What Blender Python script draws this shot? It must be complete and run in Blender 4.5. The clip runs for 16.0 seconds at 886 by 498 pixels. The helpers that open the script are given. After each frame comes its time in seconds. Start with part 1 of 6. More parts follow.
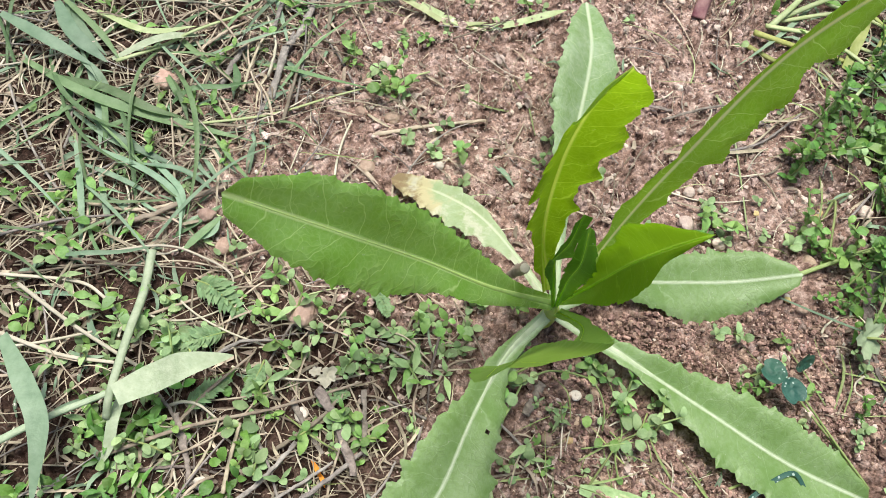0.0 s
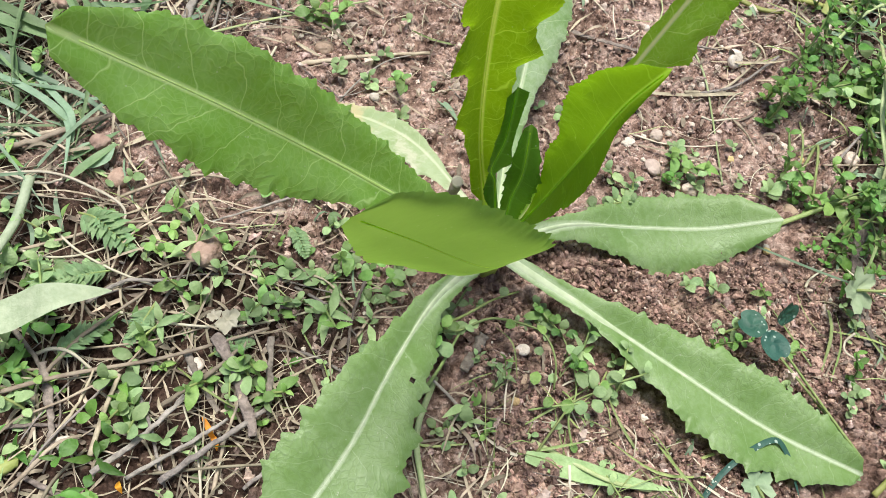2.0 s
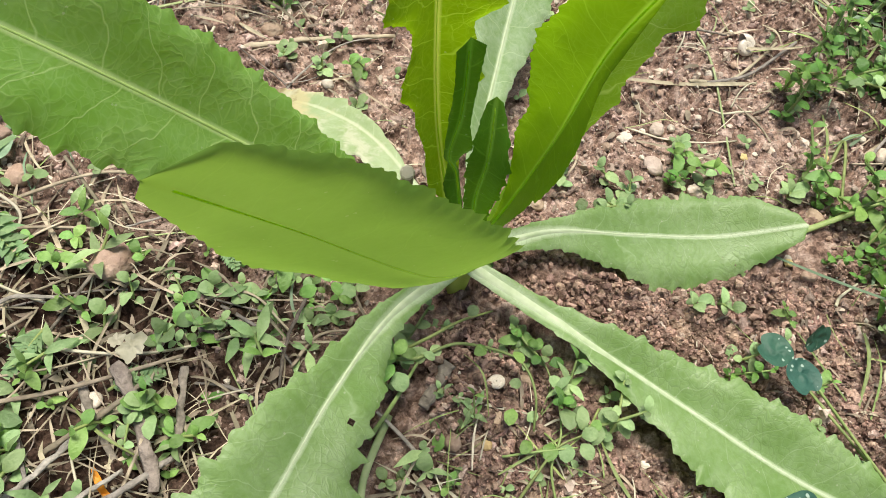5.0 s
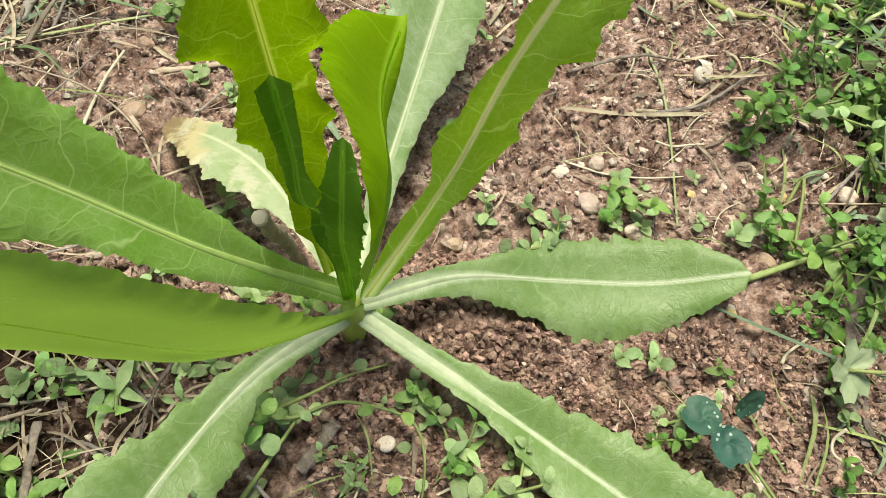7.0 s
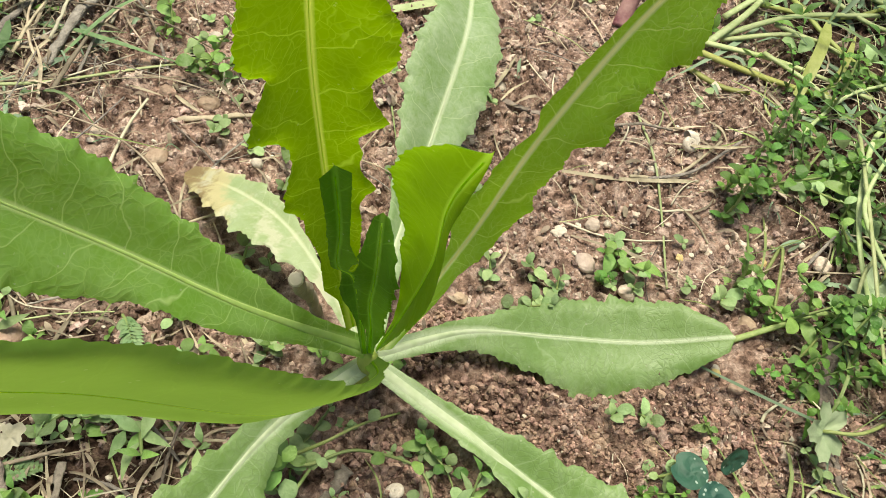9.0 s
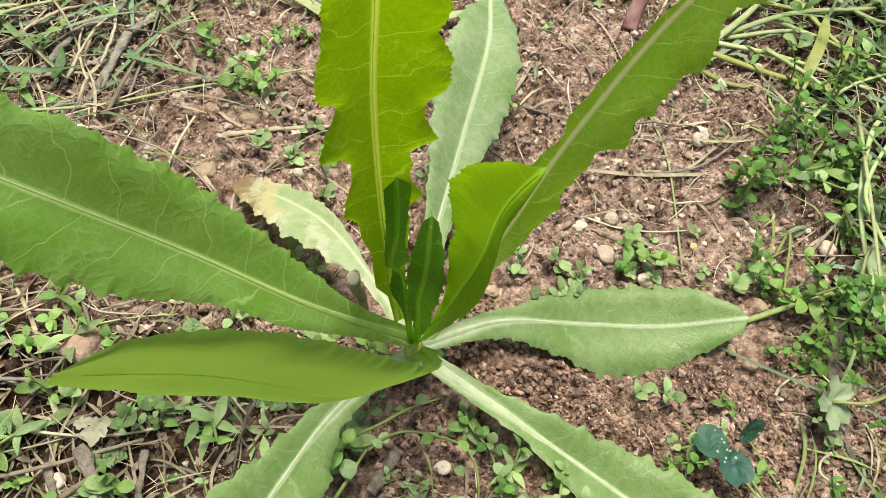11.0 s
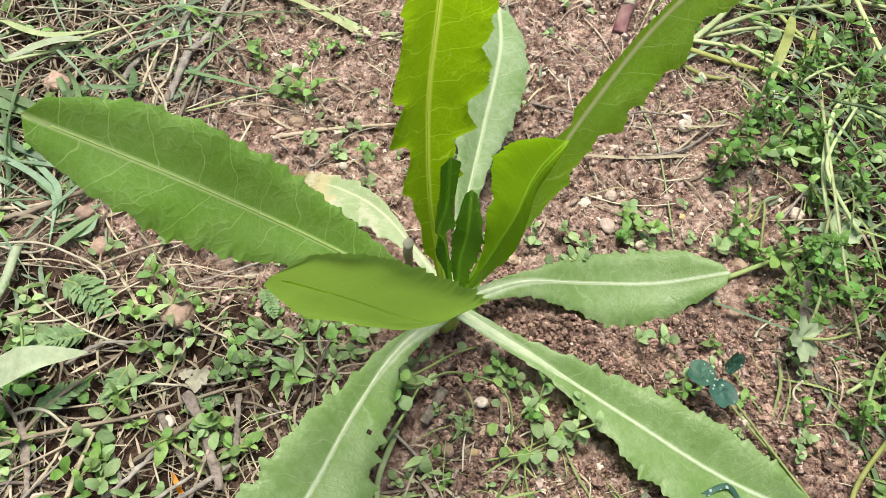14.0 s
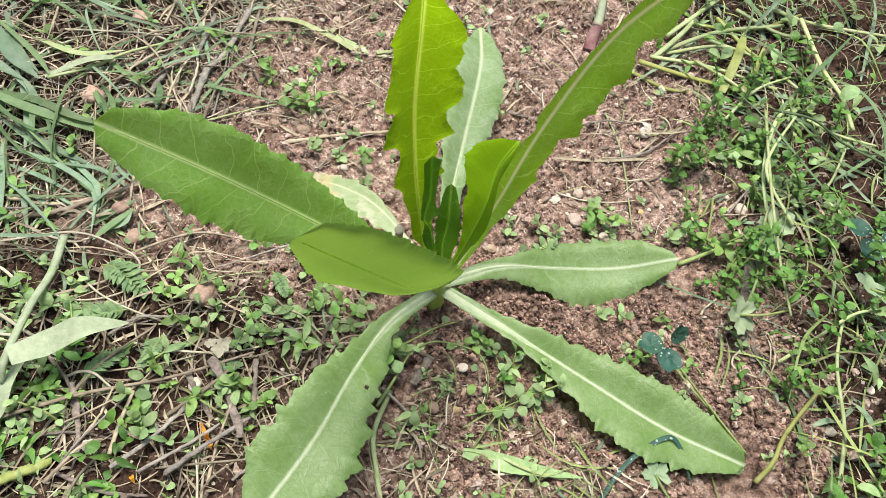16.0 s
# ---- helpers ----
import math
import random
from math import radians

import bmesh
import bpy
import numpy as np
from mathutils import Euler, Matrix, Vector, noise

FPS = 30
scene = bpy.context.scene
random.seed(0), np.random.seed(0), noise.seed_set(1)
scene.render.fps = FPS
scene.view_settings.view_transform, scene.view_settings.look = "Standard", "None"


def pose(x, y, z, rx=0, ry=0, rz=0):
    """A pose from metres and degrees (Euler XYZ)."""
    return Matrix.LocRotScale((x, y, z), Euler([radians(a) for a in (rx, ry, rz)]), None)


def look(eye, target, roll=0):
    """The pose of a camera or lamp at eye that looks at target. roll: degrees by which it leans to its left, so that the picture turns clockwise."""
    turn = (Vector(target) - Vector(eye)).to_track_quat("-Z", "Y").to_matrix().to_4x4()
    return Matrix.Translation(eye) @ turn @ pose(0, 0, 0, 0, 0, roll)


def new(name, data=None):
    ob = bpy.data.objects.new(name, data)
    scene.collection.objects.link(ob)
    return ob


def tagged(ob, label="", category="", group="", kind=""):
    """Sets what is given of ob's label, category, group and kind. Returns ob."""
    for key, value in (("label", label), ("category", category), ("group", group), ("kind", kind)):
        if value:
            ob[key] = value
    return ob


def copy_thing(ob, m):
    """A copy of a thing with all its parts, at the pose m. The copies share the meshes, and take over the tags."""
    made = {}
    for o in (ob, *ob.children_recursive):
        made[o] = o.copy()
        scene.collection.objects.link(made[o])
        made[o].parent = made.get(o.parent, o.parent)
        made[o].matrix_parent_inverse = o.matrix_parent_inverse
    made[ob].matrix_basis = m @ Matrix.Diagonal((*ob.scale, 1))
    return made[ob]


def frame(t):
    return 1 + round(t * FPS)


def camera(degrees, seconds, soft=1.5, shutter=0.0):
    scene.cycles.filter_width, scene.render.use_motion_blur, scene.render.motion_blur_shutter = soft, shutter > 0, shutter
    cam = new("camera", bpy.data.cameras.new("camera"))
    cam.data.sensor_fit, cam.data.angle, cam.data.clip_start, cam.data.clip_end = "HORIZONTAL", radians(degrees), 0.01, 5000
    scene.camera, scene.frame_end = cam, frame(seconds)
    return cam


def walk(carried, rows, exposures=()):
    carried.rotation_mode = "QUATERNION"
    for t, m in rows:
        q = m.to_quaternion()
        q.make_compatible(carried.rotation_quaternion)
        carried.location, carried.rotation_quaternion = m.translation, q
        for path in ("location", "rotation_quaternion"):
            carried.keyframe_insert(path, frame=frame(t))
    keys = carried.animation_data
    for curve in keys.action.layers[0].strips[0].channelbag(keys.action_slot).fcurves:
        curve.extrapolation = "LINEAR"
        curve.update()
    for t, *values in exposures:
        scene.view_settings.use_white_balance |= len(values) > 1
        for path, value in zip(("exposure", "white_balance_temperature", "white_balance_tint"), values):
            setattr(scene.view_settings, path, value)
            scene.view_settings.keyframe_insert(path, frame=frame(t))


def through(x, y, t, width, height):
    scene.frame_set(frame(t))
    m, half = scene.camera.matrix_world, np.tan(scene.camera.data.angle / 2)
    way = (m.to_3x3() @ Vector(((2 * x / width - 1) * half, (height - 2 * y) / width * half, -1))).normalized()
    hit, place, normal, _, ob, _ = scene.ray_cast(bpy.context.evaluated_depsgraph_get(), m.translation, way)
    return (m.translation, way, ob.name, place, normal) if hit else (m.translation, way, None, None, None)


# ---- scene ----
cam = camera(63.70, 16.0, soft=0.8)
PATH = [
    (0, (0.0214, 0.0227, 0.3203), (0.0516, 0.1631, 0.0011), 14.00),
    (0.5, (0.0350, 0.0196, 0.3196), (0.0700, 0.1604, 0.0011), 14.99),
    (1, (0.0459, 0.0137, 0.3043), (0.0820, 0.1599, -0.0117), 14.01),
    (1.5, (0.0425, 0.0088, 0.2833), (0.0818, 0.1609, -0.0294), 15.73),
    (2, (0.0493, 0.0038, 0.2641), (0.0871, 0.1594, -0.0471), 15.86),
    (2.5, (0.0515, 0.0066, 0.2530), (0.0893, 0.1697, -0.0544), 16.14),
    (3, (0.0556, 0.0109, 0.2445), (0.0947, 0.1742, -0.0625), 15.85),
    (5.5, (0.0815, 0.0280, 0.2192), (0.1140, 0.1933, -0.0876), 13.47),
    (6, (0.0998, 0.0353, 0.2168), (0.1255, 0.1990, -0.0915), 11.26),
    (6.5, (0.1065, 0.0381, 0.2122), (0.1311, 0.2028, -0.0957), 10.99),
    (7, (0.1119, 0.0414, 0.2129), (0.1330, 0.2123, -0.0918), 10.98),
    (7.5, (0.1083, 0.0456, 0.2107), (0.1303, 0.2193, -0.0923), 12.32),
    (8, (0.1075, 0.0492, 0.2180), (0.1355, 0.2282, -0.0814), 14.42),
    (8.5, (0.1006, 0.0490, 0.2237), (0.1310, 0.2306, -0.0740), 14.93),
    (9, (0.0956, 0.0425, 0.2284), (0.1313, 0.2251, -0.0681), 16.68),
    (9.5, (0.0877, 0.0416, 0.2304), (0.1239, 0.2232, -0.0667), 16.46),
    (10, (0.0885, 0.0396, 0.2351), (0.1219, 0.2204, -0.0627), 15.04),
    (12.5, (0.0746, 0.0167, 0.2573), (0.1056, 0.1997, -0.0395), 12.71),
    (13, (0.0739, 0.0120, 0.2612), (0.1033, 0.1959, -0.0351), 11.88),
    (13.5, (0.0689, 0.0042, 0.2693), (0.1012, 0.1881, -0.0267), 12.00),
    (14, (0.0660, -0.0052, 0.2808), (0.0997, 0.1768, -0.0163), 11.95),
    (14.5, (0.0736, -0.0178, 0.2899), (0.1093, 0.1651, -0.0063), 11.55),
    (15, (0.0701, -0.0284, 0.2965), (0.1041, 0.1557, 0.0008), 11.64),
    (15.5, (0.0687, -0.0314, 0.3020), (0.1067, 0.1518, 0.0063), 13.17),
    (16, (0.0668, -0.0405, 0.3183), (0.1016, 0.1458, 0.0241), 11.91),
]
BALANCE = [(0.0, 0.01, 6300, 8), (3.0, 0.02, 6350, 7), (6.0, 0.01, 7000, 3), (9.0, -0.03, 7300, 1), (12.5, 0.01, 6900, 3), (16.0, 0.04, 6550, 7)]
walk(cam, [(t, look(eye, target, roll)) for t, eye, target, roll in PATH], BALANCE)

# ---- light: a bright, thinly clouded sky ----
world = bpy.data.worlds.new("sky")
scene.world = world
world.use_nodes = True
wn = world.node_tree
sky = wn.nodes.new("ShaderNodeTexSky")
sky.sky_type, sky.sun_disc = "NISHITA", False
sky.sun_elevation, sky.sun_rotation = radians(75), radians(-11)
sky.air_density, sky.dust_density, sky.ozone_density = 1.0, 4.0, 1.0
wn.nodes["Background"].inputs["Strength"].default_value = 0.105
wn.links.new(sky.outputs["Color"], wn.nodes["Background"].inputs["Color"])
sun = new("sun", bpy.data.lights.new("sun", "SUN"))
sun.data.energy, sun.data.angle, sun.data.color = 5.0, radians(26), (1.0, 0.95, 0.88)
sun.matrix_world = look((-0.06, 0.30, 1.2), (0, 0, 0))
scene.view_settings.exposure = 0.1


# ---- material helpers ----
def material(name, roughness=0.7, specular=0.3):
    m = bpy.data.materials.new(name)
    m.use_nodes = True
    b = m.node_tree.nodes["Principled BSDF"]
    b.inputs["Roughness"].default_value, b.inputs["Specular IOR Level"].default_value = roughness, specular
    return m, m.node_tree, b


def node(tree, kind, inputs=None, **settings):
    n = tree.nodes.new(kind)
    for key, value in settings.items():
        setattr(n, key, value)
    for key, value in (inputs or {}).items():
        if isinstance(value, bpy.types.NodeSocket):
            tree.links.new(value, n.inputs[key])
        else:
            n.inputs[key].default_value = value
    return n


def ramp(tree, fac, *stops):
    r = tree.nodes.new("ShaderNodeValToRGB")
    el = r.color_ramp.elements
    while len(el) < len(stops):
        el.new(0.5)
    for e, (at, c) in zip(el, stops):
        e.position, e.color = at, (*c, 1.0) if len(c) == 3 else c
    tree.links.new(fac, r.inputs["Fac"])
    return r.outputs["Color"]


def mixed(tree, fac, a, b, blend="MIX"):
    n = tree.nodes.new("ShaderNodeMix")
    n.data_type, n.blend_type = "RGBA", blend
    for key, value in ((0, fac), (6, a), (7, b)):
        if isinstance(value, bpy.types.NodeSocket):
            tree.links.new(value, n.inputs[key])
        elif key == 0:
            n.inputs[0].default_value = value
        else:
            n.inputs[key].default_value = (*value, 1.0)
    return n.outputs[2]


def maths(tree, operation, a, b=0.0, c=0.0, clamp=False):
    n = tree.nodes.new("ShaderNodeMath")
    n.operation, n.use_clamp = operation, clamp
    for key, value in enumerate((a, b, c)):
        if isinstance(value, bpy.types.NodeSocket):
            tree.links.new(value, n.inputs[key])
        else:
            n.inputs[key].default_value = value
    return n.outputs[0]


def bumped(tree, bsdf, height, strength, distance):
    n = node(tree, "ShaderNodeBump", {"Height": height, "Strength": strength, "Distance": distance})
    for b in bsdf:
        tree.links.new(n.outputs["Normal"], b.inputs["Normal"])


def soil_material(name):
    """Reddish clay soil, passing into dark humus where old straw rots."""
    m, tr, b = material(name, 0.95, 0.12)
    where = node(tr, "ShaderNodeTexCoord").outputs["Object"]
    big = node(tr, "ShaderNodeTexNoise", {"Vector": where, "Scale": 11.0, "Detail": 4.0})
    mid_n = node(tr, "ShaderNodeTexNoise", {"Vector": where, "Scale": 130.0, "Detail": 5.0, "Roughness": 0.65})
    fine = node(tr, "ShaderNodeTexNoise", {"Vector": where, "Scale": 900.0, "Detail": 3.0, "Roughness": 0.7})
    grit = node(tr, "ShaderNodeTexVoronoi", {"Vector": where, "Scale": 420.0})
    # dark ends set low: shade in the soil's gaps is put into the colour
    clay = ramp(tr, mid_n.outputs["Fac"], (0.33, (0.05, 0.029, 0.023)), (0.49, (0.355, 0.24, 0.195)), (0.68, (0.72, 0.565, 0.495)))
    humus = ramp(tr, mid_n.outputs["Fac"], (0.25, (0.022, 0.014, 0.011)), (0.5, (0.085, 0.052, 0.04)), (0.78, (0.24, 0.165, 0.13)))
    place = node(tr, "ShaderNodeSeparateXYZ", {"Vector": where})
    x, y = place.outputs["X"], place.outputs["Y"]
    edge = node(tr, "ShaderNodeMapRange", {"Value": y, "From Min": 0.11, "From Max": 0.19, "To Min": 0.05, "To Max": -0.10}, interpolation_type="SMOOTHSTEP")
    edge = maths(tr, "ADD", edge.outputs[0], maths(tr, "MULTIPLY", maths(tr, "MAXIMUM", maths(tr, "SUBTRACT", y, 0.17), 0.0), 0.5))
    left = maths(tr, "ADD", maths(tr, "MULTIPLY", maths(tr, "SUBTRACT", edge, x), 6.0), big.outputs["Fac"])
    right = maths(tr, "ADD", maths(tr, "MULTIPLY", maths(tr, "SUBTRACT", x, 0.275), 9.0), big.outputs["Fac"])
    away = node(tr, "ShaderNodeVectorMath", {0: where, 1: (0.12, 0.18, 0.0)}, operation="DISTANCE").outputs["Value"]
    far = maths(tr, "MULTIPLY", maths(tr, "SUBTRACT", away, 0.32), 5.0, clamp=True)
    wide = node(tr, "ShaderNodeTexNoise", {"Vector": where, "Scale": 2.4, "Detail": 6.0, "Roughness": 0.6})
    field = maths(tr, "ADD", maths(tr, "MULTIPLY", maths(tr, "SUBTRACT", wide.outputs["Fac"], 0.5), 0.7), 0.58)
    near = maths(tr, "MULTIPLY", maths(tr, "MAXIMUM", left, right), maths(tr, "SUBTRACT", 1.0, far))
    rot = ramp(tr, maths(tr, "ADD", near, maths(tr, "MULTIPLY", field, far)), (0.42, (0, 0, 0)), (0.72, (1, 1, 1)))
    damp = node(tr, "ShaderNodeMapRange", {"Value": maths(tr, "ADD", y, maths(tr, "MULTIPLY", big.outputs["Fac"], 0.06)), "From Min": 0.13, "From Max": 0.2, "To Min": 0.2, "To Max": 0.0}, interpolation_type="SMOOTHSTEP").outputs[0]
    damp = maths(tr, "MULTIPLY", damp, maths(tr, "SUBTRACT", 1.0, far))
    base = mixed(tr, maths(tr, "MAXIMUM", rot, damp), clay, humus)
    specks = ramp(tr, grit.outputs["Color"], (0.0, (0.5, 0.45, 0.43)), (0.6, (1, 1, 1)), (1.0, (1.6, 1.55, 1.5)))
    base = mixed(tr, 0.7, base, specks, "MULTIPLY")
    # fine contrast also paints in small shade between the grains
    base = mixed(tr, 0.5, base, ramp(tr, fine.outputs["Fac"], (0.34, (0.35, 0.33, 0.31)), (0.66, (1.5, 1.48, 1.45))), "MULTIPLY")
    tr.links.new(base, b.inputs["Base Color"])
    grain = node(tr, "ShaderNodeTexNoise", {"Vector": where, "Scale": 420.0, "Detail": 6.0, "Roughness": 0.75})
    height = maths(tr, "ADD", mid_n.outputs["Fac"], maths(tr, "MULTIPLY", grain.outputs["Fac"], 0.9))
    bumped(tr, [b], height, 1.0, 0.002)
    return m


SOIL = soil_material("soil")


def leaf_material(name, low, high, rib, through, thin=0.42, gloss=0.5, puff=1.0, old=None, lines=1.0, crease=0.0, band=(0.05, 0.014), wax_sheen=0.0, glow_rib=None, shine=0.25):
    """Leaf skin on a sheet whose UV runs along the rib (u) and out from it (v), in decimetres."""
    m, tr, b = material(name, gloss, shine)
    uv = node(tr, "ShaderNodeUVMap").outputs["UV"]
    xyz = node(tr, "ShaderNodeSeparateXYZ", {"Vector": uv})
    u, v = xyz.outputs["X"], xyz.outputs["Y"]
    av = maths(tr, "ABSOLUTE", v)
    wob = node(tr, "ShaderNodeTexNoise", {"Vector": uv, "Scale": 7.0, "Detail": 2.0})
    wobble = maths(tr, "MULTIPLY", maths(tr, "SUBTRACT", wob.outputs["Fac"], 0.5), 0.12)
    # side veins sweep forward from the rib, more so towards the margin
    run = maths(tr, "ADD", maths(tr, "SUBTRACT", u, maths(tr, "ADD", maths(tr, "MULTIPLY", av, 0.45), maths(tr, "MULTIPLY", maths(tr, "MULTIPLY", av, av), 1.6))), wobble)
    shift = maths(tr, "ADD", run, maths(tr, "MULTIPLY", maths(tr, "SIGN", v), 0.033))
    saw = maths(tr, "ABSOLUTE", maths(tr, "SUBTRACT", maths(tr, "FRACT", maths(tr, "MULTIPLY", shift, 8.0)), 0.5))
    fade = maths(tr, "SUBTRACT", 1.15, maths(tr, "MULTIPLY", av, 2.4), clamp=True)
    veins = maths(tr, "MULTIPLY", maths(tr, "SUBTRACT", 1.0, maths(tr, "MULTIPLY", saw, maths(tr, "ADD", 34.0, maths(tr, "MULTIPLY", av, 90.0))), clamp=True), fade)
    bent = node(tr, "ShaderNodeVectorMath", {0: uv, 1: node(tr, "ShaderNodeVectorMath", {0: wob.outputs["Color"], "Scale": 0.12}, operation="SCALE").outputs[0]}, operation="ADD")
    net = node(tr, "ShaderNodeTexVoronoi", {"Vector": bent.outputs[0], "Scale": 20.0}, feature="DISTANCE_TO_EDGE")
    mesh = maths(tr, "SUBTRACT", 1.0, maths(tr, "MULTIPLY", net.outputs["Distance"], 26.0), clamp=True)
    fine_net = node(tr, "ShaderNodeTexVoronoi", {"Vector": bent.outputs[0], "Scale": 42.0}, feature="DISTANCE_TO_EDGE")
    small = maths(tr, "SUBTRACT", 1.0, maths(tr, "MULTIPLY", fine_net.outputs["Distance"], 9.0), clamp=True)
    strong = node(tr, "ShaderNodeTexNoise", {"Vector": uv, "Scale": 8.0, "Detail": 1.0})
    patch = ramp(tr, strong.outputs["Fac"], (0.38, (0.25, 0.25, 0.25)), (0.6, (1, 1, 1)))
    blot = node(tr, "ShaderNodeTexNoise", {"Vector": uv, "Scale": 4.0, "Detail": 5.0, "Roughness": 0.6})
    colour = ramp(tr, blot.outputs["Fac"], (0.3, low), (0.7, high))
    lighter = mixed(tr, 0.6, colour, rib)
    lace = maths(tr, "MAXIMUM", maths(tr, "MULTIPLY", veins, 0.75), maths(tr, "MAXIMUM", maths(tr, "MULTIPLY", maths(tr, "MULTIPLY", mesh, patch), 0.38), maths(tr, "MULTIPLY", small, 0.12)))
    colour = mixed(tr, maths(tr, "MULTIPLY", lace, lines, clamp=True), colour, lighter)
    wide = maths(tr, "MAXIMUM", maths(tr, "SUBTRACT", band[0], maths(tr, "MULTIPLY", u, 0.075)), band[1])
    near = maths(tr, "MULTIPLY", maths(tr, "SUBTRACT", 1.0, maths(tr, "DIVIDE", av, wide), clamp=True), 1.5, clamp=True)
    colour = mixed(tr, maths(tr, "MULTIPLY", near, 0.75), colour, rib)
    mottle = node(tr, "ShaderNodeTexNoise", {"Vector": uv, "Scale": 30.0, "Detail": 5.0, "Roughness": 0.7})
    colour = mixed(tr, 0.45, colour, ramp(tr, mottle.outputs["Fac"], (0.3, (0.8, 0.82, 0.76)), (0.7, (1.16, 1.14, 1.2))), "MULTIPLY")
    # dark net: veins, and shade in puckered creases put into the colour
    if crease:
        colour = mixed(tr, maths(tr, "MULTIPLY", maths(tr, "MULTIPLY", small, patch), crease), colour, tuple(0.45 * c for c in low))
    # pale patches: waxy coating plus a painted sheen of reflected sky
    if wax_sheen:
        sheen_mask = ramp(tr, maths(tr, "MULTIPLY", blot.outputs["Fac"], mottle.outputs["Fac"]), (0.18, (0, 0, 0)), (0.34, (1, 1, 1)))
        colour = mixed(tr, maths(tr, "MULTIPLY", sheen_mask, wax_sheen), colour, (0.46, 0.55, 0.42))
    dust = node(tr, "ShaderNodeTexVoronoi", {"Vector": uv, "Scale": 34.0})
    spots = maths(tr, "MULTIPLY", maths(tr, "LESS_THAN", dust.outputs["Distance"], 0.10), maths(tr, "GREATER_THAN", mottle.outputs["Fac"], 0.5))
    colour = mixed(tr, maths(tr, "MULTIPLY", spots, 0.4), colour, (0.55, 0.55, 0.42))
    if old:
        stain = node(tr, "ShaderNodeTexNoise", {"Vector": uv, "Scale": 4.0, "Detail": 6.0, "Roughness": 0.65})
        toward = maths(tr, "ADD", stain.outputs["Fac"], maths(tr, "MULTIPLY", maths(tr, "SUBTRACT", u, old[2]), 0.9))
        colour = mixed(tr, ramp(tr, toward, (0.55, (0, 0, 0)), (0.66, (1, 1, 1))), colour, old[0])
        colour = mixed(tr, ramp(tr, toward, (0.72, (0, 0, 0)), (0.79, (1, 1, 1))), colour, old[1])
        pallid = node(tr, "ShaderNodeTexNoise", {"Vector": uv, "Scale": 6.0, "Detail": 4.0, "Roughness": 0.7})
        colour = mixed(tr, ramp(tr, pallid.outputs["Fac"], (0.52, (0, 0, 0)), (0.62, (0.7, 0.7, 0.7))), colour, (0.66, 0.66, 0.50))
    tr.links.new(colour, b.inputs["Base Color"])
    glow = maths(tr, "MAXIMUM", maths(tr, "MULTIPLY", lace, lines), maths(tr, "MULTIPLY", near, 0.9), clamp=True)
    lit = mixed(tr, 0.8, colour, through)
    # glow_rib sets the rib's see-through colour, boosted where it should look lit
    if glow_rib:
        lit = mixed(tr, near, lit, glow_rib)
        glow = maths(tr, "MULTIPLY", maths(tr, "MULTIPLY", lace, lines), maths(tr, "SUBTRACT", 1.0, near), clamp=True)
    thru = node(tr, "ShaderNodeBsdfTranslucent", {"Color": mixed(tr, glow, lit, tuple(min(1.0, 1.5 * c + 0.06) for c in through))})
    blend = node(tr, "ShaderNodeMixShader", {0: thin, 1: b.outputs[0], 2: thru.outputs[0]})
    tr.links.new(blend.outputs[0], tr.nodes["Material Output"].inputs["Surface"])
    dip = maths(tr, "ADD", maths(tr, "MULTIPLY", veins, -0.8), maths(tr, "MULTIPLY", maths(tr, "MULTIPLY", net.outputs["Distance"], 5.0, clamp=True), 1.1))
    outer = maths(tr, "MULTIPLY", maths(tr, "SUBTRACT", av, 0.03), 14.0, clamp=True)
    rise = maths(tr, "ADD", maths(tr, "MULTIPLY", dip, outer), maths(tr, "ADD", maths(tr, "MULTIPLY", small, -0.25 - crease), maths(tr, "MULTIPLY", mottle.outputs["Fac"], 0.7)))
    bumped(tr, [b, thru], maths(tr, "MULTIPLY", rise, maths(tr, "ADD", 0.25, maths(tr, "MULTIPLY", patch, 0.75))), min(1.0, 0.11 * puff), 0.0012)
    return m


LEAF = leaf_material("leaf_green", (0.16, 0.36, 0.055), (0.235, 0.455, 0.09), (0.66, 0.80, 0.42), (0.42, 0.68, 0.03), thin=0.42, gloss=0.42, lines=1.0, puff=1.3, band=(0.03, 0.012), wax_sheen=0.12, shine=0.4)
LEAF_SLANT = leaf_material("leaf_slanting", (0.19, 0.41, 0.03), (0.25, 0.47, 0.05), (0.84, 0.95, 0.5), (0.47, 0.80, 0.02), thin=0.5, lines=0.9, band=(0.036, 0.013), wax_sheen=0.06, glow_rib=(1.0, 1.0, 0.5))
# yellower copy of the leaf green: backlight is put into its colour
LEAF_BACKLIT = leaf_material("leaf_backlit", (0.13, 0.29, 0.010), (0.17, 0.345, 0.018), (0.42, 0.60, 0.10), (0.42, 0.69, 0.003), thin=0.53, lines=1.1, puff=0.8, band=(0.03, 0.012), glow_rib=(0.85, 1.0, 0.15))
LEAF_FRONT = leaf_material("leaf_front", (0.185, 0.345, 0.065), (0.225, 0.395, 0.085), (0.19, 0.33, 0.065), (0.38, 0.61, 0.075), thin=0.5, lines=0.15, puff=0.3, band=(0.02, 0.008), glow_rib=(0.33, 0.54, 0.065))
LEAF_PALE = leaf_material("leaf_back", (0.19, 0.32, 0.12), (0.27, 0.40, 0.18), (0.7, 0.77, 0.56), (0.36, 0.52, 0.10), thin=0.25, puff=0.9, lines=0.8, band=(0.05, 0.014), wax_sheen=0.4)
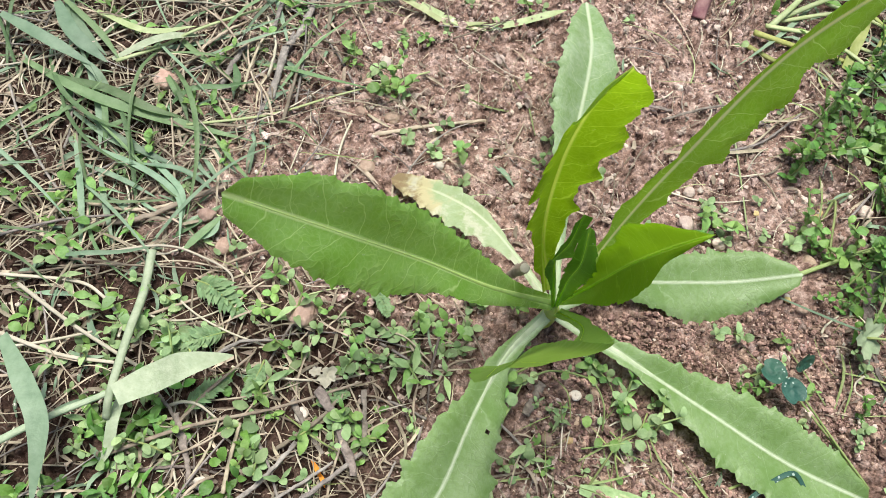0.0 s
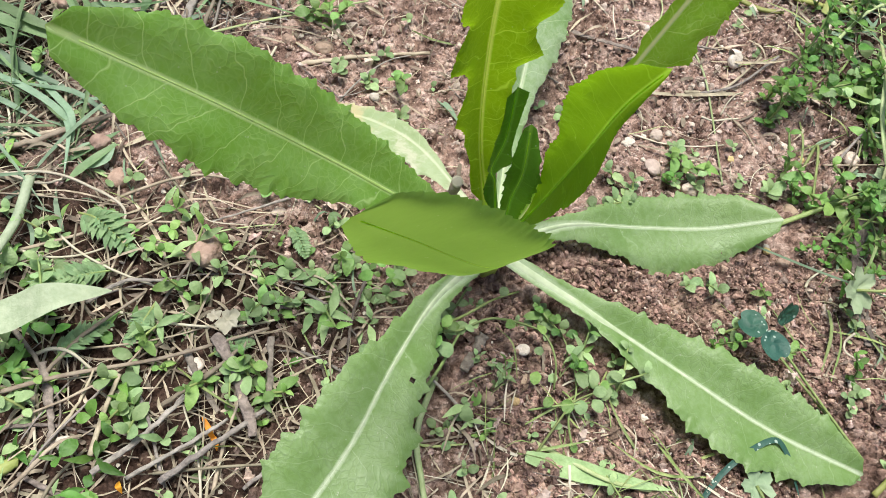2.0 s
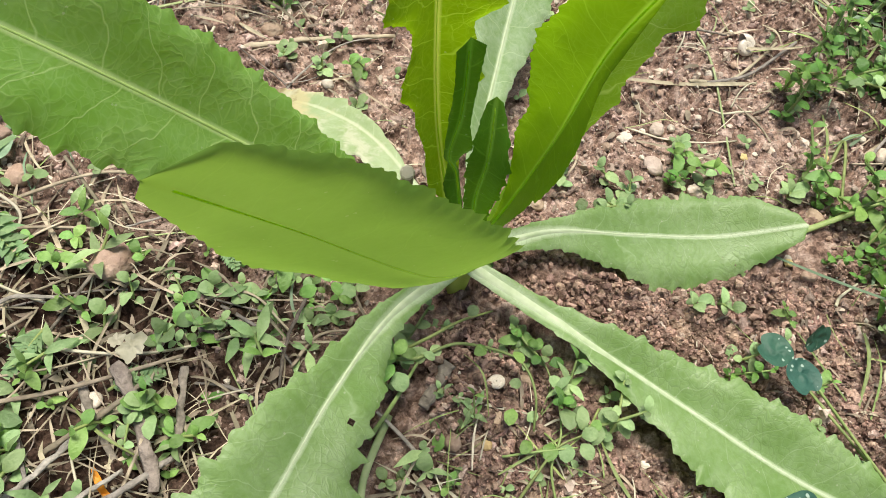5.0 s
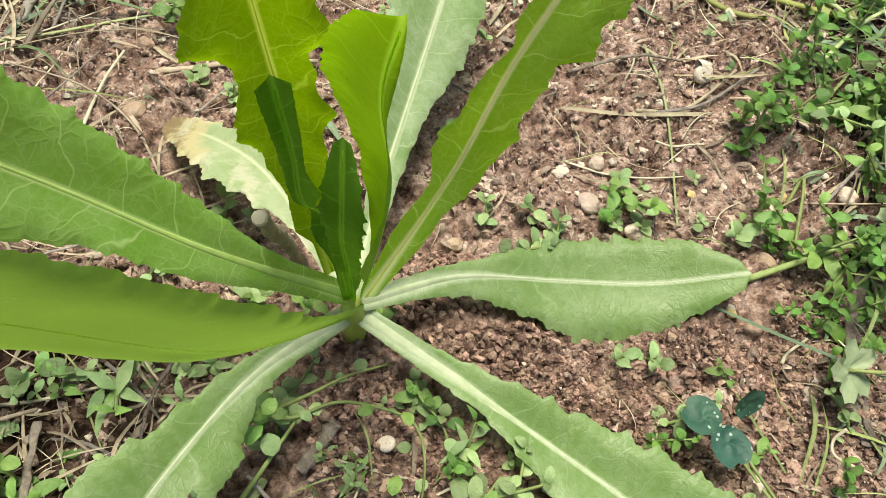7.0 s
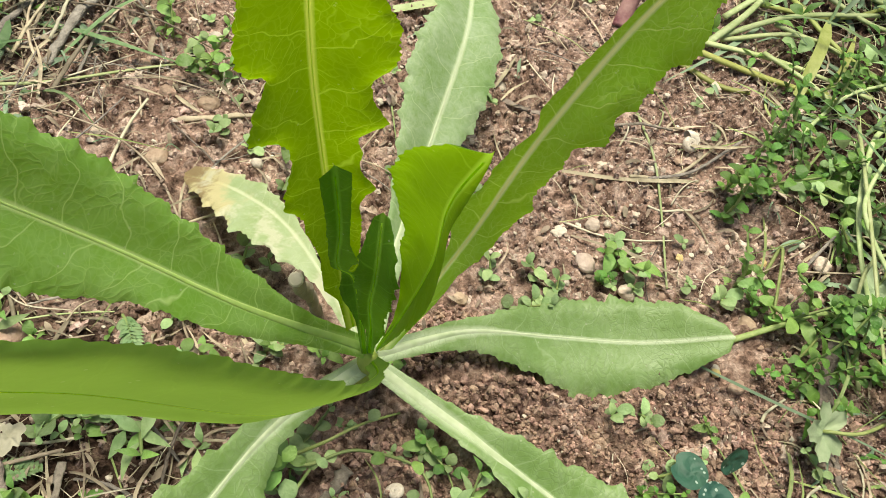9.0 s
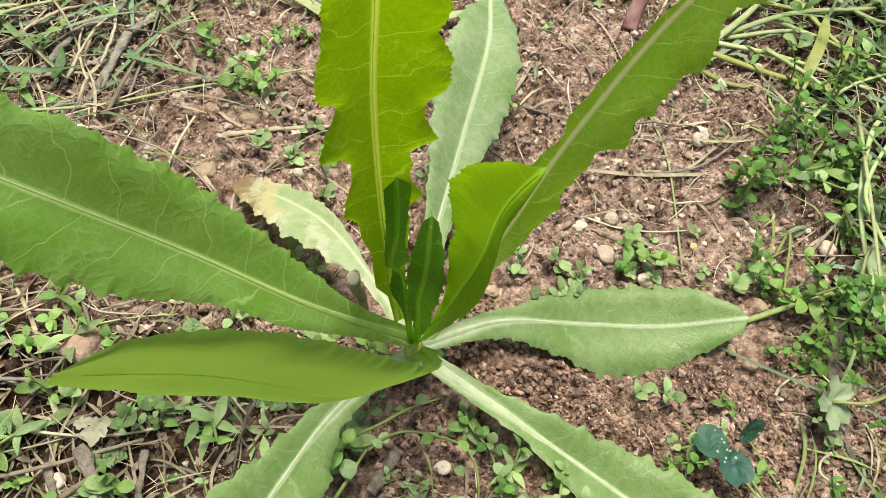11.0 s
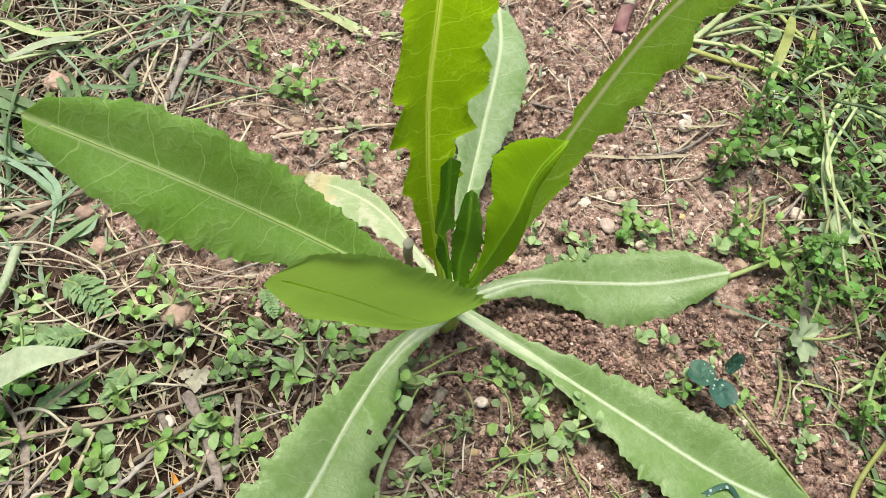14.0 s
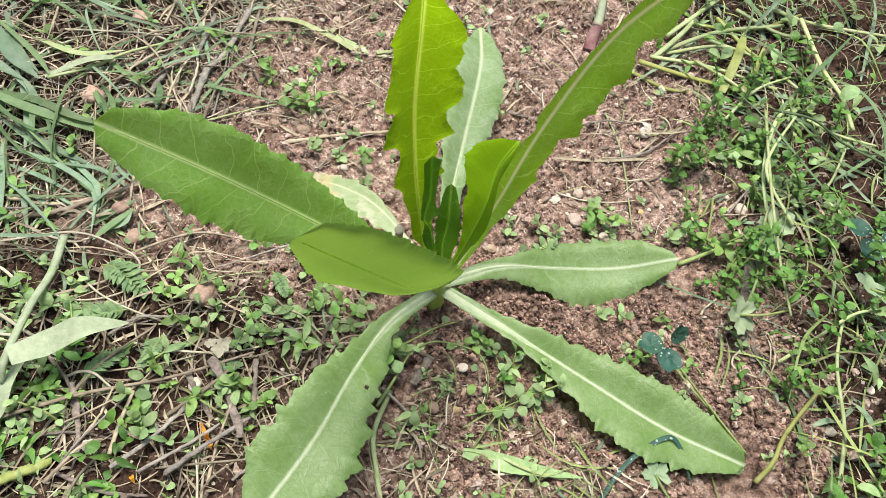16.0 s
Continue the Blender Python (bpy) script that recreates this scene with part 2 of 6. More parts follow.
LEAF_LOW = leaf_material("leaf_low", (0.142, 0.255, 0.066), (0.225, 0.352, 0.112), (0.62, 0.70, 0.50), (0.33, 0.50, 0.06), thin=0.2, gloss=0.44, puff=1.4, lines=0.4, crease=0.28, band=(0.05, 0.011), wax_sheen=0.16, shine=0.36)
LEAF_YOUNG = leaf_material("leaf_young", (0.11, 0.25, 0.012), (0.145, 0.30, 0.02), (0.30, 0.45, 0.08), (0.36, 0.64, 0.006), thin=0.48, lines=0.5, puff=0.8, band=(0.02, 0.009))
LEAF_DARK = leaf_material("leaf_dark", (0.06, 0.17, 0.012), (0.10, 0.235, 0.02), (0.24, 0.40, 0.06), (0.2, 0.46, 0.008), thin=0.35, lines=0.7, puff=1.6, band=(0.02, 0.009), shine=0.4)
LEAF_OLD = leaf_material("leaf_fading", (0.30, 0.41, 0.19), (0.43, 0.53, 0.29), (0.62, 0.65, 0.46), (0.45, 0.52, 0.2), thin=0.25, old=((0.58, 0.53, 0.30), (0.30, 0.22, 0.12), 0.70), lines=0.5, puff=2.2, wax_sheen=0.2, band=(0.03, 0.009))


def rib_material(name, low, high, through, thin):
    m, tr, b = material(name, 0.45, 0.3)
    n = node(tr, "ShaderNodeTexNoise", {"Vector": node(tr, "ShaderNodeTexCoord").outputs["Object"], "Scale": 300.0, "Detail": 3.0})
    colour = ramp(tr, n.outputs["Fac"], (0.3, low), (0.7, high))
    tr.links.new(colour, b.inputs["Base Color"])
    thru = node(tr, "ShaderNodeBsdfTranslucent", {"Color": (*through, 1.0)})
    blend = node(tr, "ShaderNodeMixShader", {0: thin, 1: b.outputs[0], 2: thru.outputs[0]})
    tr.links.new(blend.outputs[0], tr.nodes["Material Output"].inputs["Surface"])
    return m


RIB = rib_material("leaf_rib", (0.5, 0.6, 0.36), (0.68, 0.75, 0.54), (0.6, 0.72, 0.38), 0.3)
RIB_MID = rib_material("leaf_rib_mid", (0.5, 0.66, 0.24), (0.66, 0.8, 0.38), (0.8, 0.95, 0.3), 0.5)
RIB_GREEN = rib_material("leaf_rib_green", (0.30, 0.45, 0.08), (0.40, 0.55, 0.12), (0.8, 0.98, 0.16), 0.85)

# rib copy with boosted transmission, so it looks lit from behind
RIB_LIT = rib_material("leaf_rib_lit", (0.5, 0.64, 0.2), (0.62, 0.76, 0.3), (1.0, 1.0, 0.5), 0.85)
CROWN = rib_material("crown", (0.50, 0.60, 0.15), (0.62, 0.70, 0.24), (0.7, 0.8, 0.15), 0.4)


# ---- geometry helpers ----
def part(name, bm, mat, parent=None, label="", smooth=True):
    me = bpy.data.meshes.new(name)
    bm.to_mesh(me)
    bm.free()
    me.polygons.foreach_set("use_smooth", [smooth] * len(me.polygons))
    me.materials.append(mat)
    ob = new(name, me)
    if parent:
        ob.parent = parent
    if label:
        ob["label"] = label
    return ob


def spline(points, n):
    """n points on a smooth curve through the given ones."""
    p = np.asarray(points, float)
    q = np.vstack([2 * p[0] - p[1], p, 2 * p[-1] - p[-2]])
    k = len(p) - 1
    at = np.linspace(0, k, n)
    i = np.minimum(at.astype(int), k - 1)
    f = (at - i)[:, None]
    a, b, c, d = q[i], q[i + 1], q[i + 2], q[i + 3]
    return 0.5 * (2 * b + (c - a) * f + (2 * a - 5 * b + 4 * c - d) * f**2 + (3 * b - a - 3 * c + d) * f**3)


def unit(v):
    return v / np.maximum(np.linalg.norm(v, axis=-1, keepdims=True), 1e-9)


def tube_into(bm, points, radii, sides=6, flat=1.0):
    """A round rod along the points; flat below 1 squashes it."""
    p = np.asarray(points, float)
    t = unit(np.gradient(p, axis=0))
    ref = np.array([0.0, 0.0, 1.0]) if abs(t[0][2]) < 0.9 else np.array([1.0, 0.0, 0.0])
    s = unit(np.cross(t, ref))
    n = np.cross(s, t)
    rings = []
    for k in range(len(p)):
        ring = []
        for j in range(sides):
            a = 2 * math.pi * j / sides
            ring.append(bm.verts.new(p[k] + radii[k] * (math.cos(a) * s[k] + flat * math.sin(a) * n[k])))
        rings.append(ring)
    for r0, r1 in zip(rings, rings[1:]):
        for j in range(sides):
            bm.faces.new((r0[j], r0[(j + 1) % sides], r1[(j + 1) % sides], r1[j]))
    bm.faces.new(rings[0][::-1])
    bm.faces.new(rings[-1])


def soil_height(x, y):
    """Height of the bare soil: gentle swell, crumbly clods with gaps between, and smoother crust."""
    h = 0.004 * noise.noise(Vector((x * 9, y * 9, 3.1)))
    h += 0.0028 * noise.noise(Vector((x * 38, y * 38, 7.7)))
    h += 0.0016 * noise.noise(Vector((x * 110, y * 110, 1.3)))
    if abs(x) > 0.6 or abs(y) > 0.6:
        return h
    crust = max(0.2, min(1.3, 0.8 + 1.5 * noise.noise(Vector((x * 24, y * 24, 6.0))) + (0.35 if y < 0.13 else 0.0)))
    wob = 0.0012 * noise.noise(Vector((x * 300, y * 300, 2.0)))
    cells = noise.voronoi(Vector(((x + wob) * 190, (y + wob) * 190, 0.3)))[0]
    small = noise.voronoi(Vector(((x - wob) * 430, (y + wob) * 430, 0.7)))[0]
    h += crust * (0.0046 * min(1.0, (cells[1] - cells[0]) * 2.2) ** 0.6 + 0.0016 * min(1.0, (small[1] - small[0]) * 2.0) ** 0.7)
    # pressed down under the long leaf that lies on it
    f = max(0.0, min(1.0, ((x - 0.17) * 0.07 - (y - 0.09) * 0.042) / 0.006664))
    away = (x - 0.17 - 0.07 * f) ** 2 + (y - 0.09 + 0.042 * f) ** 2
    return h - 0.0037 - 0.005 * math.exp(-away / 0.0005)


# ---- ground: one sheet, fine near the plant, out to the horizon ----
def ground_sheet():
    inner = np.arange(-0.2, 0.421, 0.0011)
    out = 0.002 * 1.35 ** np.arange(1, 40)
    far = np.cumsum(out)
    far = far[far < 400]
    xs = np.concatenate([-0.2 - far[::-1], inner, inner[-1] + far])
    ys = np.concatenate([-0.01 - far[::-1], np.arange(-0.01, 0.421, 0.0011), 0.42 + far])
    nx, ny = len(xs), len(ys)
    verts = [(x, y, soil_height(x, y)) for y in ys for x in xs]
    faces = [(j * nx + i, j * nx + i + 1, (j + 1) * nx + i + 1, (j + 1) * nx + i) for j in range(ny - 1) for i in range(nx - 1)]
    me = bpy.data.meshes.new("ground")
    me.from_pydata(verts, [], faces)
    me.polygons.foreach_set("use_smooth", [True] * len(me.polygons))
    me.materials.append(SOIL)
    return tagged(new("ground", me), "crumbly reddish brown garden soil", "soil", kind="structure")


ground_sheet()


# ---- the main plant: a rosette of toothed leaves ----
def leaf(name, spec, mat, rib_mat, parent, label, teeth=16, tooth=0.10, hook=0.0, wave=0.0012, rib=(0.0022, 0.0004), seed=0, hole=None):
    """A leaf: a blade with toothed margins either side of a rib curve, and the raised rib as a part of it."""
    rng = random.Random(seed)
    n, m = 210, 8
    mid = spline(spec["rib"], n)
    t = unit(np.gradient(mid, axis=0))
    ref = np.array(spec["side"], float)
    s = unit(ref - (t @ ref)[:, None] * t)
    nor = np.cross(t, s)
    run = np.r_[0, np.cumsum(np.linalg.norm(np.diff(mid, axis=0), axis=1))]
    length = run[-1]
    frac = run / length
    phi = np.radians(np.interp(frac, (0, 0.5, 1), spec["bank"]))
    fold = math.radians(spec["fold"])
    knots = np.linspace(0, 1, len(spec["left"]))
    bm = bmesh.new()
    uv = bm.loops.layers.uv.new("UVMap")
    place = {}
    halves = {}
    for sign, widths, key in ((1, spec["left"], 0), (-1, spec["right"], 1)):
        w = np.interp(frac, knots, widths)
        blur = 1 if len(widths) > 12 else 5
        w = np.convolve(np.pad(w, blur, mode="edge"), np.ones(2 * blur + 1) / (2 * blur + 1), "valid")
        w = np.maximum(w, 0.0006) * np.minimum(1, (1 - frac) / 0.02 + 0.02)
        # margin teeth: unequal, cut in sharply on the side of the base
        ends = np.sort(np.array([rng.uniform(-0.25, 0.25) + k for k in range(teeth + 1)])) / teeth
        size = [rng.uniform(0.35, 1.3) for _ in range(teeth + 2)]
        k = np.clip(np.searchsorted(ends, frac) - 1, 0, teeth - 1)
        f = np.clip((frac - ends[k]) / np.maximum(ends[k + 1] - ends[k], 1e-6), 0, 1)
        shape = np.where(f < 0.16, f / 0.16, ((1 - f) / 0.84) ** 2.3)
        if tooth > 0.3:
            shape = np.where(f < 0.4, np.sin(0.5 * math.pi * f / 0.4), np.cos(0.5 * math.pi * (f - 0.4) / 0.6) ** 1.2)
        even = w
        amount = np.array([size[i] for i in k]) * tooth * np.clip(frac / 0.25, 0.15, 1) * np.clip((1 - frac) / 0.2, 0.15, 1)
        fine = np.abs(((frac + rng.random()) * teeth * 3.3) % 1 - 0.3)
        w = w * (1 + amount * (shape - 0.45) - 0.075 * np.clip(fine, 0, 0.5) * np.clip(frac / 0.2, 0, 1))
        a = phi + sign * fold
        out = sign * (np.cos(a)[:, None] * s + np.sin(a)[:, None] * nor)
        lift = nor * (1.0 if nor[:, 2].mean() > -0.05 else -1.0)
        halves[key] = (w, out, lift, sign, even)
    for i in range(n):
        for key, (w, out, lift, sign, even) in halves.items():
            for j in range(m + 1):
                if j == 0 and key == 1:
                    place[(i, 1, 0)] = place[(i, 0, 0)]
                    continue
                e = j / m
                d = even[i] * e + (w[i] - even[i]) * e**5
                curve = 0.9 * even[i] * (e * e - e * e * e) * 0.6
                q = Vector((run[i] * 45, sign * d * 60 + 3 * sign, seed * 3.7))
                ripple = wave * e * min(1.0, 4 * i / n) * (1.6 * noise.noise(q) + 0.7 * noise.noise(q * 2.3))
                forward = hook * 0.12 * d * e
                place[(i, key, j)] = bm.verts.new(mid[i] + out[i] * d + lift[i] * (curve + ripple) + t[i] * forward)
    coords = {}
    for (i, key, j), v in place.items():
        coords[v] = (run[i] * 10, (1 if key == 0 else -1) * halves[key][0][i] * j / m * 10)
    for i in range(n - 1):
        for key in (0, 1):
            for j in range(m):
                quad = [place[(i, key, j)], place[(i + 1, key, j)], place[(i + 1, key, j + 1)], place[(i, key, j + 1)]]
                if hole and (sum((v.co for v in quad), Vector()) / 4 - Vector(hole)).length < 0.0011:
                    continue
                if key == 1:
                    quad.reverse()
                face = bm.faces.new(quad)
                for loop in face.loops:
                    loop[uv].uv = coords[loop.vert]
    blade = part(name, bm, mat, parent, label)
    bm = bmesh.new()
    stop = int(n * 0.97)
    thick = np.interp(frac[:stop:4], (0, 0.15, 0.35, 0.6, 1), (rib[0], rib[0] * 0.78, rib[0] * 0.36, rib[0] * 0.21, rib[1]))
    if rib_mat is RIB:
        # a low ridge that runs out smoothly into the blade
        rings = []
        for k, i in enumerate(range(0, stop, 4)):
            ring = []
            for q in range(-5, 6):
                e = q / 5
                across = halves[0 if q >= 0 else 1][1][i] * abs(e) * thick[k] * 1.1
                ring.append(bm.verts.new(mid[i] + across + halves[0][2][i] * (0.42 * thick[k] * math.cos(math.pi * e / 2) ** 2 - 0.00008)))
            rings.append(ring)
        for r0, r1 in zip(rings, rings[1:]):
            for q in range(10):
                bm.faces.new((r0[q], r1[q], r1[q + 1], r0[q + 1]))
        part("midrib", bm, rib_mat, blade, "pale juicy midrib")
        return blade
    high = 0.5
    rings = []
    for k, i in enumerate(range(0, stop, 4)):
        ring = []
        for q in range(10):
            a = 2 * math.pi * q / 10
            across = halves[0][1][i] * max(0.0, math.cos(a)) + halves[1][1][i] * max(0.0, -math.cos(a))
            ring.append(bm.verts.new(mid[i] + thick[k] * (across + high * (math.sin(a) + 0.15) * halves[0][2][i])))
        rings.append(ring)
    for r0, r1 in zip(rings, rings[1:]):
        for q in range(10):
            bm.faces.new((r0[q], r0[(q + 1) % 10], r1[(q + 1) % 10], r1[q]))
    bm.faces.new(rings[0][::-1])
    bm.faces.new(rings[-1])
    bmesh.ops.recalc_face_normals(bm, faces=bm.faces)
    part("midrib", bm, rib_mat, blade, "green midrib")
    return blade


plant = tagged(new("lettuce_plant"), "young wild lettuce rosette with toothed green leaves on soil", "plant")
LEAVES = (
    (dict(rib=[(0.0984, 0.1283, 0.0268), (0.0668, 0.1237, 0.0546), (0.0375, 0.1233, 0.08), (0.0089, 0.1198, 0.1081), (-0.0255, 0.1195, 0.1324)], left=[0.0023, 0.0042, 0.0097, 0.0134, 0.0183, 0.018, 0.0166, 0.0048], right=[0.001, 0.0047, 0.0083, 0.0101, 0.0169, 0.0185, 0.0143, 0.0046], bank=[-16.4, -27.1, -38.9], fold=-5.2, side=[0.0, 0.981, 0.196]), LEAF, RIB_MID, "long dark green leaf with a pale midrib", 20, 0.11, 0.0014),
    (dict(rib=[(0.1008, 0.1248, 0.0255), (0.1005, 0.1055, 0.0625), (0.0832, 0.0849, 0.0923), (0.0583, 0.0735, 0.1286), (0.0463, 0.061, 0.1593)], left=[0.0022, 0.003, 0.0052, 0.0160, 0.0233, 0.0213, 0.0154, 0.0076], right=[0.0028, 0.002, 0.002, 0.0051, 0.0116, 0.0174, 0.008, 0.0021], bank=[-42.4, -56.0, -49.4], fold=3.7, side=[0.0, 0.6, 0.8]), LEAF_FRONT, RIB_GREEN, "green leaf reaching up and forward", 14, 0.09, 0.0004),
    (dict(rib=[(0.0938, 0.1315, 0.0343), (0.0855, 0.1445, 0.0672), (0.0801, 0.146, 0.1177), (0.0791, 0.1419, 0.1586), (0.0779, 0.1291, 0.1902)], left=[0.0027, 0.003, 0.0034, 0.0076, 0.0073, 0.0064, 0.0075, 0.0092, 0.0093, 0.0147, 0.0133, 0.0099, 0.0092, 0.0117, 0.0198, 0.0165, 0.0117, 0.017, 0.018, 0.0168, 0.0152, 0.0149, 0.0142, 0.0141, 0.0156, 0.0122, 0.0079, 0.003], right=[0.0029, 0.0031, 0.0036, 0.0044, 0.0055, 0.0067, 0.0078, 0.0083, 0.0081, 0.013, 0.0086, 0.0099, 0.0086, 0.0168, 0.0133, 0.0121, 0.018, 0.0176, 0.0173, 0.0134, 0.0157, 0.0144, 0.0156, 0.0137, 0.0106, 0.0076, 0.0051, 0.003], bank=[22.6, 25.5, 22.2], fold=28.3, side=[-1.0, 0.0, 0.0]), LEAF_BACKLIT, RIB_GREEN, "upright lobed leaf glowing yellow green", 28, 0.05, 0.0004),
    (dict(rib=[(0.1031, 0.1302, 0.0214), (0.1246, 0.1574, 0.0491), (0.1389, 0.1702, 0.0903), (0.1643, 0.1915, 0.1272), (0.206, 0.2155, 0.15)], left=[0.003, 0.0044, 0.0061, 0.0075, 0.0074, 0.0057, 0.0054, 0.009, 0.0115, 0.0114, 0.0076, 0.008, 0.0063, 0.0029, 0.0065, 0.0052, 0.0055, 0.0041, 0.0038, 0.0041, 0.003, 0.0029, 0.0042, 0.006, 0.0072, 0.0067, 0.0054, 0.0041, 0.0033, 0.0029], right=[0.003, 0.0036, 0.0045, 0.0054, 0.0057, 0.0057, 0.0083, 0.0087, 0.0096, 0.0125, 0.0098, 0.0108, 0.0119, 0.0101, 0.0182, 0.0141, 0.0178, 0.0173, 0.016, 0.0206, 0.0193, 0.0133, 0.0125, 0.0157, 0.0153, 0.012, 0.0091, 0.0069, 0.0049, 0.003], bank=[67.8, 54.1, 64.8], fold=8.4, side=[-0.707, 0.707, 0.0]), LEAF_SLANT, RIB_LIT, "long slanting toothed leaf with pale midrib", 30, 0.10, 0.0003),
    (dict(rib=[(0.0996, 0.1257, 0.0212), (0.1049, 0.1705, 0.0221), (0.1136, 0.2147, 0.029), (0.1224, 0.2591, 0.0371), (0.1252, 0.301, 0.0295)], left=[0.001, 0.0031, 0.0067, 0.0129, 0.0198, 0.0191, 0.0135, 0.0015], right=[0.001, 0.0019, 0.0052, 0.0077, 0.0155, 0.0164, 0.0128, 0.004], bank=[31.0, 28.2, 10.5], fold=6.3, side=[-0.981, 0.196, 0.0]), LEAF_PALE, RIB, "pale blue-green leaf with a white midrib", 15, 0.15, 0.0026),
    (dict(rib=[(0.1019, 0.1294, 0.0236), (0.1061, 0.1248, 0.0567), (0.1093, 0.1192, 0.096), (0.1076, 0.109, 0.1337), (0.1103, 0.1037, 0.1551)], left=[0.0008, 0.0012, 0.0019, 0.0049, 0.0105, 0.0098, 0.0133, 0.0138, 0.0106, 0.0046], right=[0.0008, 0.0039, 0.0071, 0.0103, 0.0133, 0.0153, 0.0109, 0.0042, 0.0029, 0.0004], bank=[-47.0, -40.3, -2.1], fold=26.0, side=[-0.759, 0.651, 0.0]), LEAF_YOUNG, RIB_GREEN, "young upright leaf half folded", 12, 0.07, 0.0008),
    (dict(rib=[(0.1021, 0.1294, 0.0211), (0.132, 0.1444, 0.0124), (0.1643, 0.1495, 0.0054), (0.1963, 0.1516, 0.0048), (0.2269, 0.1528, 0.0158)], left=[0.0052, 0.0021, 0.005, 0.0108, 0.0151, 0.0169, 0.0147, 0.0031], right=[0.001, 0.0045, 0.0074, 0.0127, 0.0211, 0.0196, 0.0127, 0.0044], bank=[12.3, 11.4, 19.3], fold=-4.0, side=[0.0, 1.0, 0.0]), LEAF_LOW, RIB, "pale leaf lying on the soil", 15, 0.17, 0.0021),
    (dict(rib=[(0.1026, 0.1266, 0.0165), (0.1364, 0.1079, 0.0113), (0.1729, 0.0867, 0.0061), (0.2085, 0.0648, 0.0039), (0.2439, 0.049, 0.0032)], left=[0.0012, 0.0043, 0.0085, 0.0131, 0.0175, 0.0194, 0.0159, 0.003], right=[0.002, 0.0039, 0.0049, 0.0116, 0.0209, 0.0214, 0.0148, 0.0044], bank=[9.0, 3.0, 14.0], fold=16.0, side=[0.53, 0.848, 0.0]), LEAF_LOW, RIB, "long pale leaf lying on the soil", 14, 0.22, 0.0024),
    (dict(rib=[(0.0990, 0.1272, 0.0175), (0.077, 0.1036, 0.026), (0.0617, 0.0765, 0.0322), (0.0477, 0.0459, 0.035), (0.0275, 0.0155, 0.0311)], left=[0.0061, 0.0022, 0.0062, 0.0091, 0.0155, 0.0192, 0.0202, 0.0057], right=[0.001, 0.004, 0.0055, 0.0138, 0.0162, 0.0219, 0.0208, 0.004], bank=[-32.0, -24.0, -7.0], fold=-6.3, side=[-0.848, 0.53, 0.0]), LEAF_LOW, RIB, "broad pale leaf with a small hole", 13, 0.22, 0.0023),
    (dict(rib=[(0.0994, 0.1275, 0.0225), (0.0835, 0.1501, 0.0252), (0.066, 0.1706, 0.0249), (0.0453, 0.1857, 0.0185), (0.0247, 0.1986, 0.004)], left=[0.002, 0.002, 0.0015, 0.0032, 0.0056, 0.0071, 0.0054, 0.0046], right=[0.0018, 0.0033, 0.005, 0.013, 0.0162, 0.012, 0.0087, 0.0012], bank=[2.4, 6.5, 1.0], fold=-7.0, side=[0.6, 0.8, 0.0]), LEAF_OLD, RIB, "old yellowing leaf with a brown tip", 11, 0.28, 0.0009),
    (dict(rib=[(0.0997, 0.1267, 0.0231), (0.099, 0.1282, 0.0402), (0.0976, 0.1279, 0.0573), (0.098, 0.1283, 0.0744), (0.0977, 0.1363, 0.089)], left=[0.001, 0.001, 0.002, 0.0033, 0.0039, 0.0058, 0.0046, 0.0018], right=[0.001, 0.0018, 0.0047, 0.005, 0.0063, 0.0065, 0.0047, 0.0017], bank=[-9.7, -9.2, -4.7], fold=17.4, side=[-1.0, 0.0, 0.0]), LEAF_DARK, RIB_GREEN, "small dark young leaf", 11, 0.22, 0.0006),
    (dict(rib=[(0.0982, 0.1264, 0.0275), (0.0929, 0.1356, 0.0535), (0.0883, 0.1304, 0.0713), (0.0886, 0.1277, 0.0924), (0.0868, 0.1272, 0.1168)], left=[0.001, 0.0016, 0.0053, 0.0009, 0.002, 0.0036, 0.0031, 0.0034], right=[0.0011, 0.001, 0.0007, 0.0012, 0.0061, 0.0023, 0.0029, 0.0038], bank=[6.2, 10.4, 14.0], fold=20.6, side=[-1.0, 0.0, 0.0]), LEAF_DARK, RIB_GREEN, "small young leaf with a curled edge", 10, 0.08, 0.0006),
)
for number, (spec, mat, rib_mat, label, teeth, tooth, rib) in enumerate(LEAVES):
    if number in (0, 4, 6, 7, 8):
        # broad, even feet that clasp the crown
        for half in ("left", "right"):
            spec[half][:2] = [0.0032, max(0.0034, spec[half][1])]
    leaf("leaf", spec, mat, rib_mat, plant, label, teeth, tooth, rib=(rib, 0.00022), seed=number, hole=(0.0672, 0.0710, 0.0305) if "hole" in label else None)
bm = bmesh.new()
tube_into(bm, spline([(0.1, 0.128, -0.012), (0.1, 0.128, 0.004), (0.1, 0.1275, 0.014), (0.0995, 0.127, 0.021), (0.0992, 0.1268, 0.027)], 20), np.interp(np.linspace(0, 1, 20), (0, 0.4, 0.7, 0.9, 1), (0.0036, 0.0040, 0.0036, 0.0026, 0.001)), 16)
part("crown", bm, CROWN, plant, "short pale green crown")

